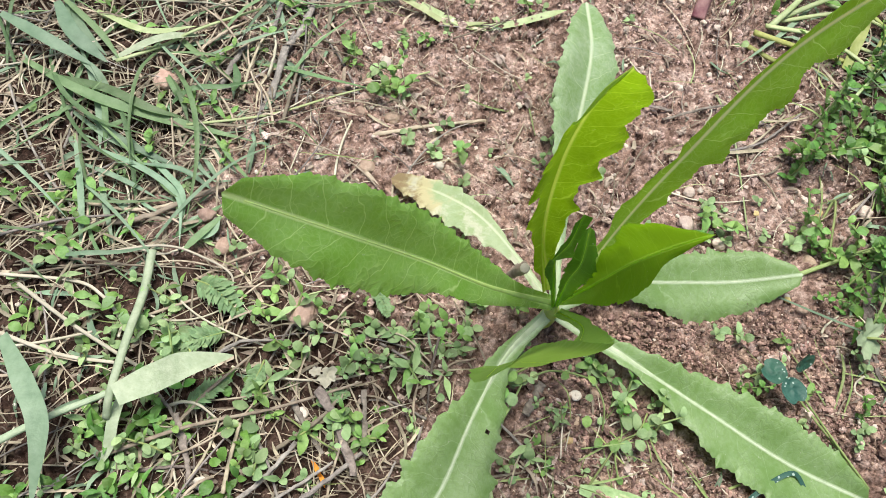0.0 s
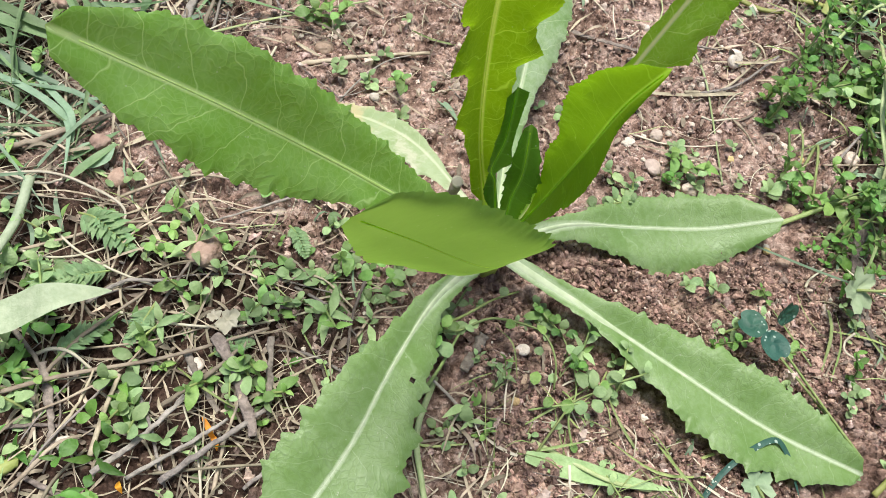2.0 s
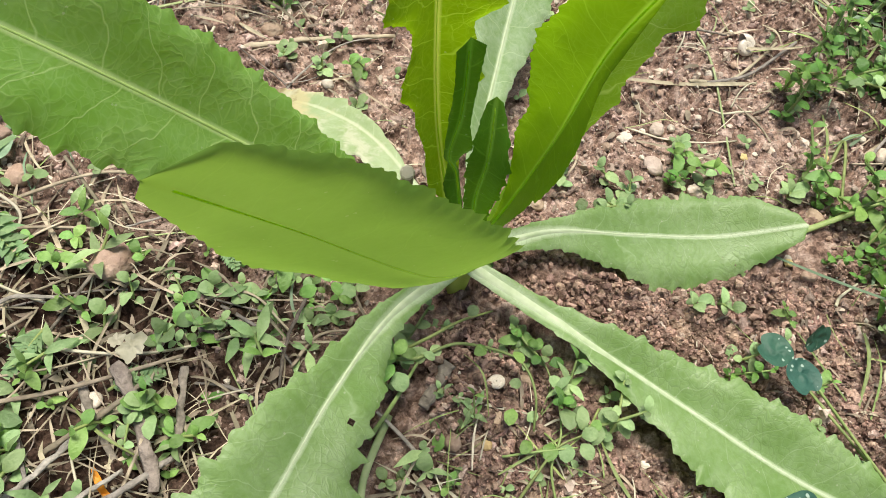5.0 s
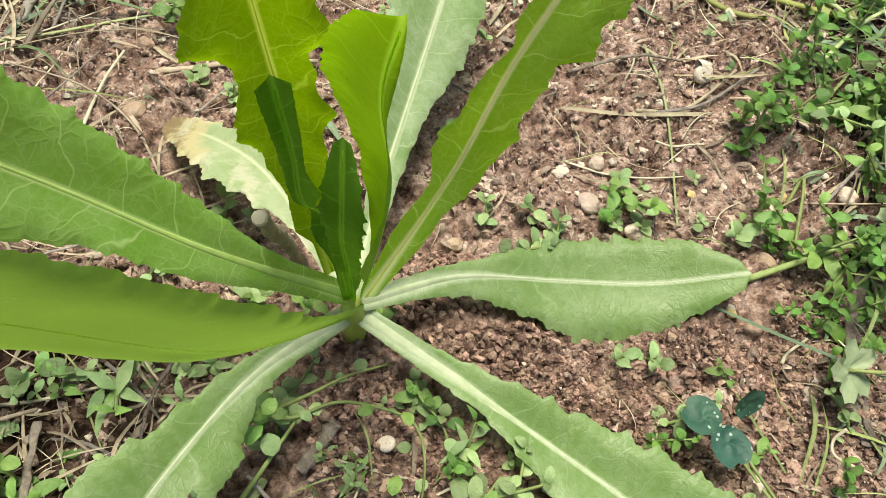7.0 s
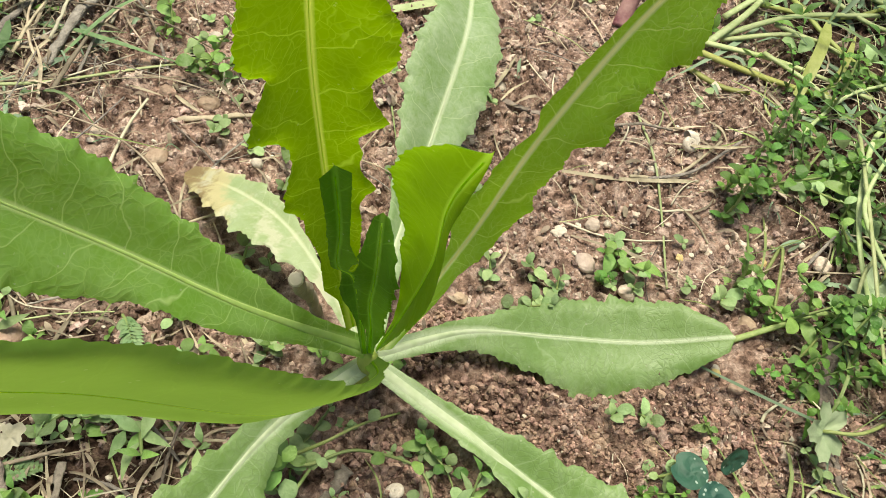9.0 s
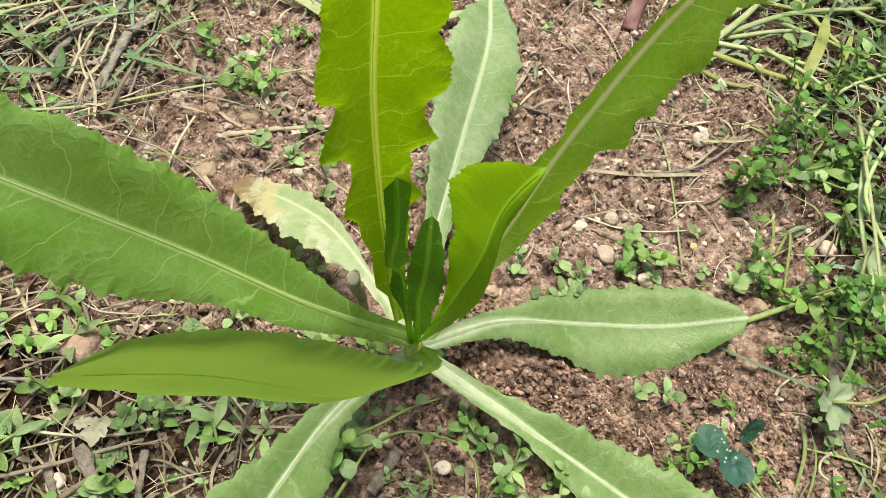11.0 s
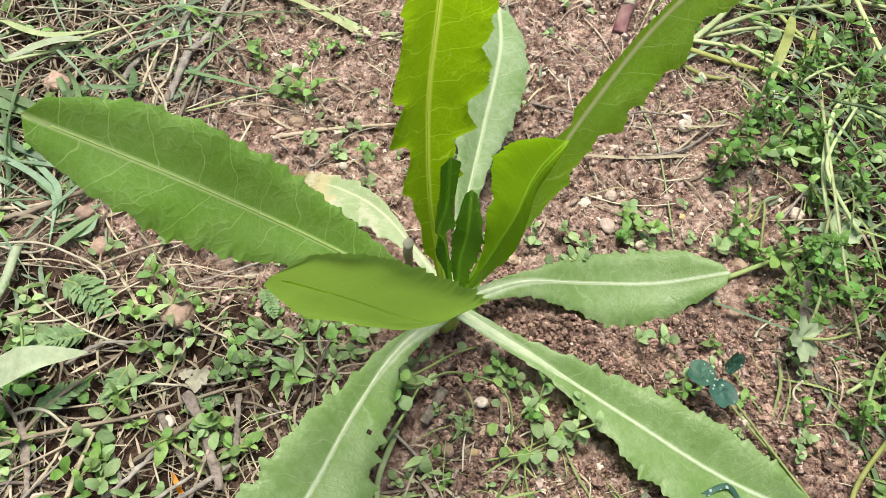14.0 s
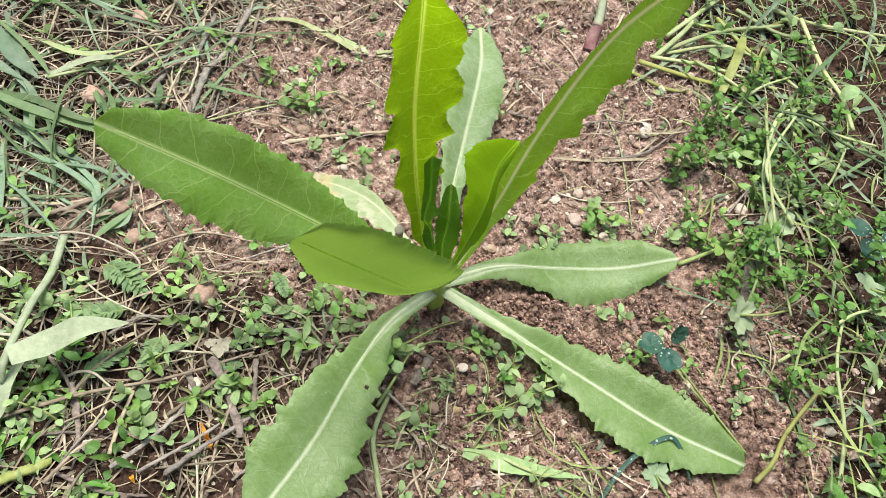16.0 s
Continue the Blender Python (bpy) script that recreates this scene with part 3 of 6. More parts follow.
# ---- small plants and litter: materials ----
def varied(name, low, high, roughness=0.6, scale=200.0, swing=0.25, thin=0.0, through=(0.3, 0.45, 0.05), bump=0.4, specular=0.3):
    """A two-colour mottled surface whose tone differs a little from piece to piece."""
    m, tr, b = material(name, roughness, specular)
    where = node(tr, "ShaderNodeTexCoord").outputs["Object"]
    info = node(tr, "ShaderNodeObjectInfo").outputs["Random"]
    isle = node(tr, "ShaderNodeNewGeometry").outputs["Random Per Island"]
    each = maths(tr, "FRACT", maths(tr, "ADD", info, isle))
    grain = node(tr, "ShaderNodeTexNoise", {"Vector": where, "Scale": scale, "Detail": 5.0, "Roughness": 0.65})
    colour = ramp(tr, grain.outputs["Fac"], (0.3, low), (0.7, high))
    tone = maths(tr, "ADD", maths(tr, "MULTIPLY", each, 2 * swing), 1.0 - swing)
    tint = node(tr, "ShaderNodeHueSaturation", {"Color": colour, "Value": tone, "Hue": maths(tr, "ADD", 0.485, maths(tr, "MULTIPLY", maths(tr, "FRACT", maths(tr, "MULTIPLY", each, 7.3)), 0.03))})
    colour = tint.outputs["Color"]
    tr.links.new(colour, b.inputs["Base Color"])
    fine = node(tr, "ShaderNodeTexNoise", {"Vector": where, "Scale": scale * 4, "Detail": 3.0})
    bumped(tr, [b], maths(tr, "ADD", grain.outputs["Fac"], maths(tr, "MULTIPLY", fine.outputs["Fac"], 0.4)), bump, 0.0012)
    if thin:
        thru = node(tr, "ShaderNodeBsdfTranslucent", {"Color": mixed(tr, 0.5, colour, through)})
        blend = node(tr, "ShaderNodeMixShader", {0: thin, 1: b.outputs[0], 2: thru.outputs[0]})
        tr.links.new(blend.outputs[0], tr.nodes["Material Output"].inputs["Surface"])
    return m


WEED = varied("weed_leaf", (0.13, 0.27, 0.055), (0.25, 0.42, 0.12), 0.42, 250, 0.45, 0.25, bump=0.5, specular=0.45)
WEED_PALE = varied("weed_leaf_pale", (0.21, 0.34, 0.13), (0.36, 0.49, 0.24), 0.5, 250, 0.45, 0.25, bump=0.5, specular=0.4)
WEED_DEEP = varied("weed_leaf_deep", (0.07, 0.185, 0.028), (0.145, 0.30, 0.062), 0.4, 250, 0.45, 0.25, bump=0.5, specular=0.45)
WEED_STEM = varied("weed_stem", (0.17, 0.24, 0.07), (0.3, 0.36, 0.14), 0.5, 200, 0.3)
GRASS = varied("grass", (0.11, 0.195, 0.082), (0.21, 0.31, 0.155), 0.5, 120, 0.35, 0.25)
GRASS_BLUE = varied("grass_blue", (0.16, 0.25, 0.155), (0.27, 0.37, 0.25), 0.5, 120, 0.35, 0.2)
STALK = varied("stalk_pale_green", (0.34, 0.42, 0.17), (0.56, 0.62, 0.35), 0.5, 120, 0.25, 0.15)
STRAW = varied("straw", (0.22, 0.18, 0.125), (0.50, 0.43, 0.32), 0.7, 160, 0.5, 0.1, (0.5, 0.4, 0.2))
STICK = varied("weathered_stick", (0.38, 0.30, 0.22), (0.58, 0.49, 0.38), 0.8, 200, 0.5, bump=0.8)
STRAW_WHITE = varied("straw_white", (0.48, 0.44, 0.32), (0.68, 0.63, 0.5), 0.6, 160, 0.2, 0.1, (0.6, 0.5, 0.3))
TWIG = varied("twig_bark", (0.12, 0.10, 0.085), (0.34, 0.29, 0.25), 0.9, 260, 0.35, bump=0.9, specular=0.1)
TWIG_GREY = varied("twig_grey", (0.17, 0.15, 0.135), (0.42, 0.38, 0.34), 0.9, 220, 0.3, bump=0.9, specular=0.1)
TWIG_PALE = varied("twig_pale", (0.22, 0.18, 0.13), (0.5, 0.44, 0.34), 0.85, 220, 0.1, bump=0.9, specular=0.1)
STONE = varied("stone", (0.3, 0.2, 0.145), (0.55, 0.42, 0.33), 0.9, 160, 0.22, bump=0.9, specular=0.15)
STONE_PALE = varied("stone_pale", (0.48, 0.42, 0.34), (0.72, 0.66, 0.57), 0.85, 180, 0.2, bump=0.7, specular=0.2)
STONE_YELLOW = varied("stone_yellow", (0.5, 0.38, 0.16), (0.72, 0.58, 0.30), 0.85, 180, 0.15, bump=0.7, specular=0.2)
PEBBLE = varied("pebble_pink", (0.42, 0.33, 0.27), (0.68, 0.57, 0.49), 0.85, 200, 0.3, bump=0.7, specular=0.2)
CRUMB = varied("soil_crumb", (0.13, 0.083, 0.066), (0.67, 0.51, 0.44), 0.95, 300, 0.5, bump=0.9, specular=0.1)
CLOD = varied("soil_clod", (0.080, 0.044, 0.034), (0.54, 0.375, 0.30), 0.95, 260, 0.5, bump=1.0, specular=0.1)
HUMUS = varied("humus_crumb", (0.03, 0.022, 0.018), (0.16, 0.11, 0.082), 0.95, 300, 0.5, bump=0.9, specular=0.1)
DEAD = varied("dead_leaf", (0.17, 0.13, 0.10), (0.40, 0.34, 0.26), 0.8, 150, 0.4, 0.15, (0.4, 0.3, 0.15))
PALE_LEAF = varied("pale_leaf", (0.32, 0.40, 0.25), (0.50, 0.57, 0.40), 0.55, 200, 0.1, 0.2)
CLOVER = varied("clover_dark", (0.02, 0.075, 0.055), (0.05, 0.13, 0.095), 0.5, 160, 0.15, 0.1)
fleck_tree = CLOVER.node_tree
fleck_b = fleck_tree.nodes["Principled BSDF"]
fleck_from = fleck_b.inputs["Base Color"].links[0].from_socket
fleck_v = node(fleck_tree, "ShaderNodeTexVoronoi", {"Vector": node(fleck_tree, "ShaderNodeTexCoord").outputs["Object"], "Scale": 330.0})
fleck_tree.links.new(mixed(fleck_tree, maths(fleck_tree, "LESS_THAN", fleck_v.outputs["Distance"], 0.24), fleck_from, (0.35, 0.45, 0.38)), fleck_b.inputs["Base Color"])
PALMATE = varied("palmate_leaf", (0.24, 0.34, 0.19), (0.38, 0.47, 0.3), 0.6, 120, 0.15, 0.15)
PETAL = varied("petal_orange", (0.75, 0.28, 0.02), (0.9, 0.45, 0.05), 0.5, 200, 0.1, 0.2, (0.9, 0.4, 0.02))
BULB = varied("bulb_purple", (0.16, 0.045, 0.065), (0.42, 0.26, 0.24), 0.35, 90, 0.1)
YELLOW = varied("stalk_yellow", (0.27, 0.31, 0.075), (0.42, 0.44, 0.16), 0.5, 120, 0.2, 0.15)
SHELL, shell_tree, shell_b = material("snail_shell", 0.4, 0.4)
shell_uv = node(shell_tree, "ShaderNodeUVMap").outputs["UV"]
shell_n = node(shell_tree, "ShaderNodeTexNoise", {"Vector": shell_uv, "Scale": 14.0, "Detail": 3.0})
shell_tree.links.new(ramp(shell_tree, shell_n.outputs["Fac"], (0.30, (0.2, 0.13, 0.08)), (0.36, (0.62, 0.53, 0.43)), (0.7, (0.76, 0.7, 0.62))), shell_b.inputs["Base Color"])


def mesh_from(name, verts, faces, mat, smooth=True):
    me = bpy.data.meshes.new(name)
    me.from_pydata([tuple(v) for v in verts], [], [tuple(f) for f in faces])
    me.polygons.foreach_set("use_smooth", [smooth] * len(me.polygons))
    me.materials.append(mat)
    return me


def on_soil(points, lift=0.001):
    """(x, y) or (x, y, height over the soil) as points that rest on the soil."""
    return [(p[0], p[1], soil_height(p[0], p[1]) + (p[2] if len(p) > 2 else lift)) for p in points]


def near_leaf(x, y, reach=1.0):
    """Whether a place lies under one of the low leaves, where only the lowest weeds fit."""
    for a, b, r in (((0.10, 0.127), (0.235, 0.155), 0.020), ((0.10, 0.127), (0.245, 0.047), 0.026), ((0.10, 0.127), (0.03, 0.015), 0.020), ((0.10, 0.127), (0.025, 0.198), 0.012), ((0.1, 0.127), (0.125, 0.3), 0.012)):
        d = Vector((b[0] - a[0], b[1] - a[1]))
        f = max(0.0, min(1.0, Vector((x - a[0], y - a[1])).dot(d) / d.length_squared))
        if (Vector((x - a[0], y - a[1])) - f * d).length < r * reach:
            return True
    return False


# ---- soil crumbs and fine litter, too many to count ----
def crumbs(name, count, sizes, seed, where, mat, label, fine=1, keep=None, even=False):
    rng = np.random.default_rng(seed)
    bm = bmesh.new()
    bmesh.ops.create_icosphere(bm, subdivisions=fine, radius=1.0)
    base = np.array([v.co[:] for v in bm.verts])
    tris = np.array([[v.index for v in f.verts] for f in bm.faces])
    bm.free()
    verts, faces = [], []
    k = 0
    while k < count:
        x, y = rng.uniform(where[0], where[1]), rng.uniform(where[2], where[3])
        clump = 0.5 * noise.noise(Vector((x * 30, y * 30, 9.0))) + 0.4 * noise.noise(Vector((x * 90, y * 90, 4.0)))
        if (not even and clump < rng.uniform(-0.6, 0.5)) or near_leaf(x, y, 0.12 if even else 0.6 if fine == 1 else 1.0) or (keep and not keep(x, y)):
            continue
        r = sizes[0] * (sizes[1] / sizes[0]) ** (rng.random() ** 2.2)
        rough = rng.uniform(-0.3, 0.3, (len(base), 1)) if fine == 1 else np.array([[0.75 * noise.noise(Vector(q) * 1.3 + Vector((k * 3.1, 0, 0))) + 0.75 * noise.noise(Vector(q) * 2.9 + Vector((k * 3.1, 0, 0)))] for q in base])
        v = base * rng.uniform(0.5, 1.25, 3) * (1 + rough) * r
        a, b = rng.uniform(0, 6.28, 2)
        v = v @ np.array([[math.cos(a), -math.sin(a), 0], [math.sin(a), math.cos(a), 0], [0, 0, 1]]) @ np.array([[1, 0, 0], [0, math.cos(b), -math.sin(b)], [0, math.sin(b), math.cos(b)]])
        verts.append(v + (x, y, soil_height(x, y) + (0.2 if fine == 1 else -0.3) * r))
        faces.append(tris + len(base) * k)
        k += 1
    me = mesh_from(name, np.concatenate(verts), np.concatenate(faces), mat, False)
    return tagged(new(name, me), label, "soil", kind="stuff")


crumbs("soil_crumbs", 17000, (0.0003, 0.0015), 1, (-0.08, 0.30, 0.015, 0.39), CRUMB, "loose crumbs of reddish brown soil", 1, lambda x, y: x > (0.03 if y < 0.15 else -0.12 + 0.5 * (y - 0.15)))
crumbs("humus_crumbs", 12000, (0.0003, 0.0015), 4, (-0.18, 0.07, 0.0, 0.39), HUMUS, "loose crumbs of dark rotting soil", 1, lambda x, y: x < (0.05 if y < 0.15 else -0.10 + 0.5 * (y - 0.15)))
crumbs("humus_crumbs", 4000, (0.0003, 0.0015), 5, (0.27, 0.42, 0.01, 0.39), HUMUS, "loose crumbs of dark rotting soil")
crumbs("soil_clods", 3000, (0.0007, 0.0032), 2, (0.0, 0.34, 0.02, 0.37), CRUMB, "small clods of reddish brown soil", 2, lambda x, y: not near_leaf(x, y))
crumbs("pebbles", 900, (0.0008, 0.0032), 6, (-0.08, 0.29, 0.02, 0.37), PEBBLE, "pinkish pebbles scattered on the soil", 2, lambda x, y: not near_leaf(x, y) and x > (0.06 if y < 0.15 else -0.08 + 0.4 * (y - 0.15)))
crumbs("soil_clods", 5200, (0.0007, 0.0030), 8, (0.10, 0.29, 0.01, 0.16), CLOD, "red-brown clods of damp soil", 2, lambda x, y: not near_leaf(x, y))
crumbs("soil_crumbs", 16000, (0.0004, 0.0014), 9, (0.09, 0.29, 0.01, 0.16), CLOD, "loose red-brown crumbs of damp soil")
crumbs("soil_crumbs", 4200, (0.0003, 0.0021), 10, (0.09, 0.165, 0.085, 0.142), CLOD, "loose red-brown crumbs of damp soil", even=True)
crumbs("grit", 1900, (0.0004, 0.0015), 3, (-0.16, 0.34, 0.02, 0.37), STONE_PALE, "pale grit scattered on the soil")


# ---- stones and shells ----
def stone(x, y, r, seed, mat=STONE, flat=0.75, label="rounded reddish brown stone lying on the soil"):
    bm = bmesh.new()
    bmesh.ops.create_icosphere(bm, subdivisions=3, radius=1.0)
    rng = random.Random(seed)
    sx, sy = rng.uniform(0.85, 1.15), rng.uniform(0.8, 1.05)
    for v in bm.verts:
        q = v.co * 1.3 + Vector((seed * 5.1, 0, 0))
        v.co *= r * (1 + 0.30 * noise.noise(q) + 0.14 * noise.noise(q * 2.7) + 0.05 * noise.noise(q * 7))
        v.co = Vector((v.co.x * sx, v.co.y * sy, v.co.z * flat))
    ob = part("stone", bm, mat)
    ob.matrix_world = pose(x, y, soil_height(x, y) + 0.45 * r * flat, rng.uniform(-15, 15), rng.uniform(-15, 15), rng.uniform(0, 360))
    return tagged(ob, label, "stone", "stones on the soil")


STONES = [
    (-0.013, 0.126, 0.0074, 0),
    (-0.082, 0.319, 0.0057, 0),
    (-0.095, 0.251, 0.0063, 0),
    (-0.063, 0.174, 0.0043, 0),
    (-0.054, 0.16, 0.004, 0),
    (-0.057, 0.143, 0.0037, 0),
    (0.045, 0.222, 0.0023, 1),
    (0.007, 0.241, 0.0031, 0),
    (0.024, 0.239, 0.0043, 0),
    (0.014, 0.305, 0.002, 1),
    (0.049, 0.209, 0.0026, 1),
    (-0.048, 0.051, 0.0029, 1),
    (0.101, 0.045, 0.0043, 0),
    (0.082, 0.35, 0.0029, 0),
    (0.064, 0.326, 0.0029, 0),
    (0.186, 0.344, 0.0026, 1),
    (0.204, 0.214, 0.0017, 1),
    (0.19, 0.206, 0.0017, 1),
    (0.113, 0.082, 0.0034, 0),
    (0.106, 0.074, 0.0026, 0),
    (0.123, 0.094, 0.0026, 0),
    (0.014, 0.064, 0.0023, 0),
    (0.294, 0.068, 0.0029, 1),
    (0.01, 0.259, 0.0026, 0),
]
STONES += [
    (0.057, 0.254, 0.0026, 0),
    (0.026, 0.301, 0.0026, 0),
    (-0.005, 0.253, 0.0029, 0),
    (0.178, 0.205, 0.0017, 1),
    (0.176, 0.219, 0.0017, 0),
    (0.161, 0.194, 0.002, 0),
    (0.225, 0.245, 0.002, 0),
    (0.271, 0.205, 0.0017, 1),
    (0.26, 0.066, 0.002, 0),
    (0.219, 0.167, 0.002, 0),
    (0.221, 0.126, 0.0023, 0),
    (0.233, 0.14, 0.0029, 0),
    (0.22, 0.195, 0.0014, 1),
    (0.225, 0.197, 0.0012, 1),
    (0.154, 0.281, 0.0014, 1),
    (0.012, 0.207, 0.0045, 0),
    (0.008, 0.24, 0.0028, 0),
    (0.172, 0.177, 0.0014, 1),
    (0.131, 0.164, 0.0028, 0),
    (0.209, 0.175, 0.0019, 0),
    (0.148, 0.188, 0.0016, 0),
    (0.186, 0.222, 0.0016, 0),
    (0.226, 0.147, 0.0019, 1),
    (0.218, 0.137, 0.0019, 0),
    (0.111, 0.085, 0.0034, 0),
    (0.105, 0.083, 0.0026, 0),
    (0.099, 0.073, 0.0030, 0),
    (0.243, 0.168, 0.0036, 0),
]
for k, (x, y, r) in enumerate([(0.219, 0.194, 0.0018), (0.255, 0.197, 0.0022), (0.253, 0.194, 0.0019), (0.226, 0.145, 0.0019), (0.110, 0.073, 0.0020)]):
    stone(x, y, r, k + 400, STONE_YELLOW, 0.7, "small yellowish pebble lying on the soil")
for k, (x, y, r, pale) in enumerate(STONES):
    stone(x, y, r, k + 1, STONE_PALE if pale else STONE, 0.7, "small pale pebble lying on the soil" if pale else "rounded reddish brown stone lying on the soil")


rng = random.Random(77)
loose = 0
while loose < 60:
    x, y = rng.uniform(-0.06, 0.28), rng.uniform(0.17, 0.38)
    if near_leaf(x, y) or x < -0.05 + 0.4 * (y - 0.15):
        continue
    loose += 1
    pale = rng.random() < 0.45
    stone(x, y, 0.0012 + 0.0030 * rng.random() ** 2, 100 + loose, STONE_PALE if pale else PEBBLE, rng.uniform(0.55, 0.8), "small pale pebble lying on the soil" if pale else "small pinkish stone lying on the soil")


def snail_shell(x, y, r, turn, tip):
    """A flat spiral shell: a tube that widens along a helix."""
    turns, n, sides = 3.2, 90, 14
    bm = bmesh.new()
    uv = bm.loops.layers.uv.new("UVMap")
    rings, coords = [], {}
    for i in range(n):
        f = i / (n - 1)
        a = f * turns * 2 * math.pi
        grow = math.exp(1.9 * (f - 1))
        c = Vector((math.cos(a), math.sin(a), 0)) * (0.58 * r * grow * min(1, f * 5 + 0.15)) + Vector((0, 0, 0.42 * r * (1 - grow)))
        tube = 0.44 * r * grow * (0.35 + 0.65 * min(1, f * 3))
        ring = []
        for j in range(sides):
            b = 2 * math.pi * j / sides
            v = bm.verts.new(c + Vector((math.cos(a), math.sin(a), 0)) * (tube * math.cos(b)) + Vector((0, 0, tube * math.sin(b))))
            coords[v] = (f * 3, j / sides)
            ring.append(v)
        rings.append(ring)
    for r0, r1 in zip(rings, rings[1:]):
        for j in range(sides):
            face = bm.faces.new((r0[j], r0[(j + 1) % sides], r1[(j + 1) % sides], r1[j]))
            for loop in face.loops:
                loop[uv].uv = coords[loop.vert]
    bm.faces.new(rings[0][::-1])
    ob = part("snail_shell", bm, SHELL)
    ob.matrix_world = pose(x, y, soil_height(x, y) + 0.42 * r, tip[0], tip[1], turn)
    return tagged(ob, "small cream snail shell with brown flecks on the soil", "shell", "snail shells")


for x, y, r, turn, tip in [(0.23, 0.254, 0.0058, 40, (35, -20)), (0.113, 0.092, 0.0038, 120, (-10, 30)), (-0.009, 0.081, 0.0042, 200, (5, 10)), (0.25, 0.085, 0.0028, 80, (20, 10)), (0.321, 0.089, 0.003, 10, (10, 0))]:
    snail_shell(x, y, r, turn, tip)


# ---- rods and blades: straw, twigs, stalks, grass ----
def rod(name, points, width, mat, label, category, end=0.6, group="", sides=6, knots=0, seed=0, flat=0.65):
    p = spline(points, max(10, 6 * len(points)))
    if name == "cut_stalk":
        width *= 1.4
    rng = random.Random(seed)
    radii = np.linspace(width / 2, width / 2 * end, len(p))
    if knots:
        radii = radii * np.array([1 + rng.uniform(-0.16, 0.2) for _ in p])
        p = p + np.array([[rng.uniform(-1, 1) * width * 0.12 for _ in range(3)] for _ in p])
    if mat is TWIG and width > 0.002:
        # weathered, flattened and split along its length
        flat, sides = 0.4, 9
        radii = radii * (0.75 + 0.35 * np.abs(np.sin(np.linspace(0.4 + seed, 5.0 + seed, len(p)))))
    bm = bmesh.new()
    tube_into(bm, p, radii, sides, flat)
    return tagged(part(name, bm, mat), label, category, group)


def strip(points, width, fold=0.25, tip=0.5, twist=0.0, n=22, base=0.5):
    """Verts and faces of a grass blade: a folded strip that narrows to a point."""
    p = spline(points, n)
    t = unit(np.gradient(p, axis=0))
    s = unit(np.cross(t, np.array([0.0, 0.0, 1.0])) + 1e-6)
    up = np.cross(s, t)
    f = np.linspace(0, 1, n)
    w = width / 2 * np.minimum(1, base + (1 - base) * f / 0.3) * np.where(f < tip, 1, ((1 - f) / (1 - tip)) ** 0.75 + 0.02)
    a = twist * f
    out = np.cos(a)[:, None] * s + np.sin(a)[:, None] * up
    lift = np.cross(out, t)
    verts = np.concatenate([p - out * w[:, None] + lift * (fold * w)[:, None], p, p + out * w[:, None] + lift * (fold * w)[:, None]])
    faces = []
    for i in range(n - 1):
        faces += [(i, i + 1, n + i + 1, n + i), (n + i, n + i + 1, 2 * n + i + 1, 2 * n + i)]
    return verts, faces


def blade(name, points, width, mat, label, category="grass", group="", **how):
    verts, faces = strip(points, width, **how)
    return tagged(new(name, mesh_from(name, verts, faces, mat)), label, category, group)


rod("dry_cane", on_soil([(-0.119, 0.167, 0.003), (-0.093, 0.172, 0.004), (-0.076, 0.181, 0.004), (-0.056, 0.191, 0.003)]), 0.0031, STRAW, "thick dry tan stem lying on the soil", "stem", 0.80, "", 7, 1, 0)
rod("dry_cane", on_soil([(0.014, 0.226), (0.042, 0.233, 0.003), (0.074, 0.24, 0.003)]), 0.0026, STRAW, "dry tan stem lying on the soil", "stem", 0.70, "", 7, 1, 1)
rod("grass_stalk", on_soil([(-0.119, 0.256, 0.006), (-0.099, 0.27, 0.007), (-0.08, 0.281, 0.006), (-0.05, 0.303, 0.005)]), 0.0023, STALK, "pale green grass stem lying on straw", "stem", 0.70, "", 7, 0, 2)
rod("grass_stalk", on_soil([(-0.08, 0.224, 0.005), (-0.039, 0.233, 0.004), (-0.005, 0.249, 0.004), (0.043, 0.268, 0.003)]), 0.0017, STALK, "thin green trailing stem on the soil", "stem", 0.70, "", 7, 0, 3)
rod("twig", on_soil([(-0.04, 0.244, 0.003), (-0.035, 0.273, 0.004), (-0.027, 0.292, 0.005), (-0.018, 0.339, 0.005)]), 0.0043, TWIG_GREY, "rough grey twig lying on the soil", "twig", 0.80, "", 7, 1, 4)
rod("twig", on_soil([(-0.067, 0.252, 0.003), (-0.057, 0.275, 0.004), (-0.043, 0.288, 0.004), (-0.039, 0.327, 0.004)]), 0.0031, TWIG_GREY, "rough grey twig lying on the soil", "twig", 0.80, "", 7, 1, 5)
rod("dry_cane", on_soil([(-0.014, 0.286, 0.003), (-0.013, 0.314, 0.004), (-0.012, 0.341, 0.004)]), 0.0026, STRAW, "dry tan stem lying on the soil", "stem", 0.70, "", 7, 0, 6)
blade("rush_leaf", on_soil([(-0.018, 0.324, 0.004), (0.01, 0.324, 0.004), (0.036, 0.311, 0.004), (0.054, 0.303, 0.004), (0.075, 0.303, 0.003)]), 0.0037, STALK, "flat pale green leaf strip curving over soil", "leaf", "", tip=0.85, base=0.7)
blade("rush_leaf", on_soil([(0.037, 0.315, 0.003), (0.064, 0.302, 0.003), (0.087, 0.304, 0.003), (0.121, 0.314, 0.003)]), 0.0046, STALK, "flat pale green leaf strip curving over soil", "leaf", "", tip=0.9, base=0.8)
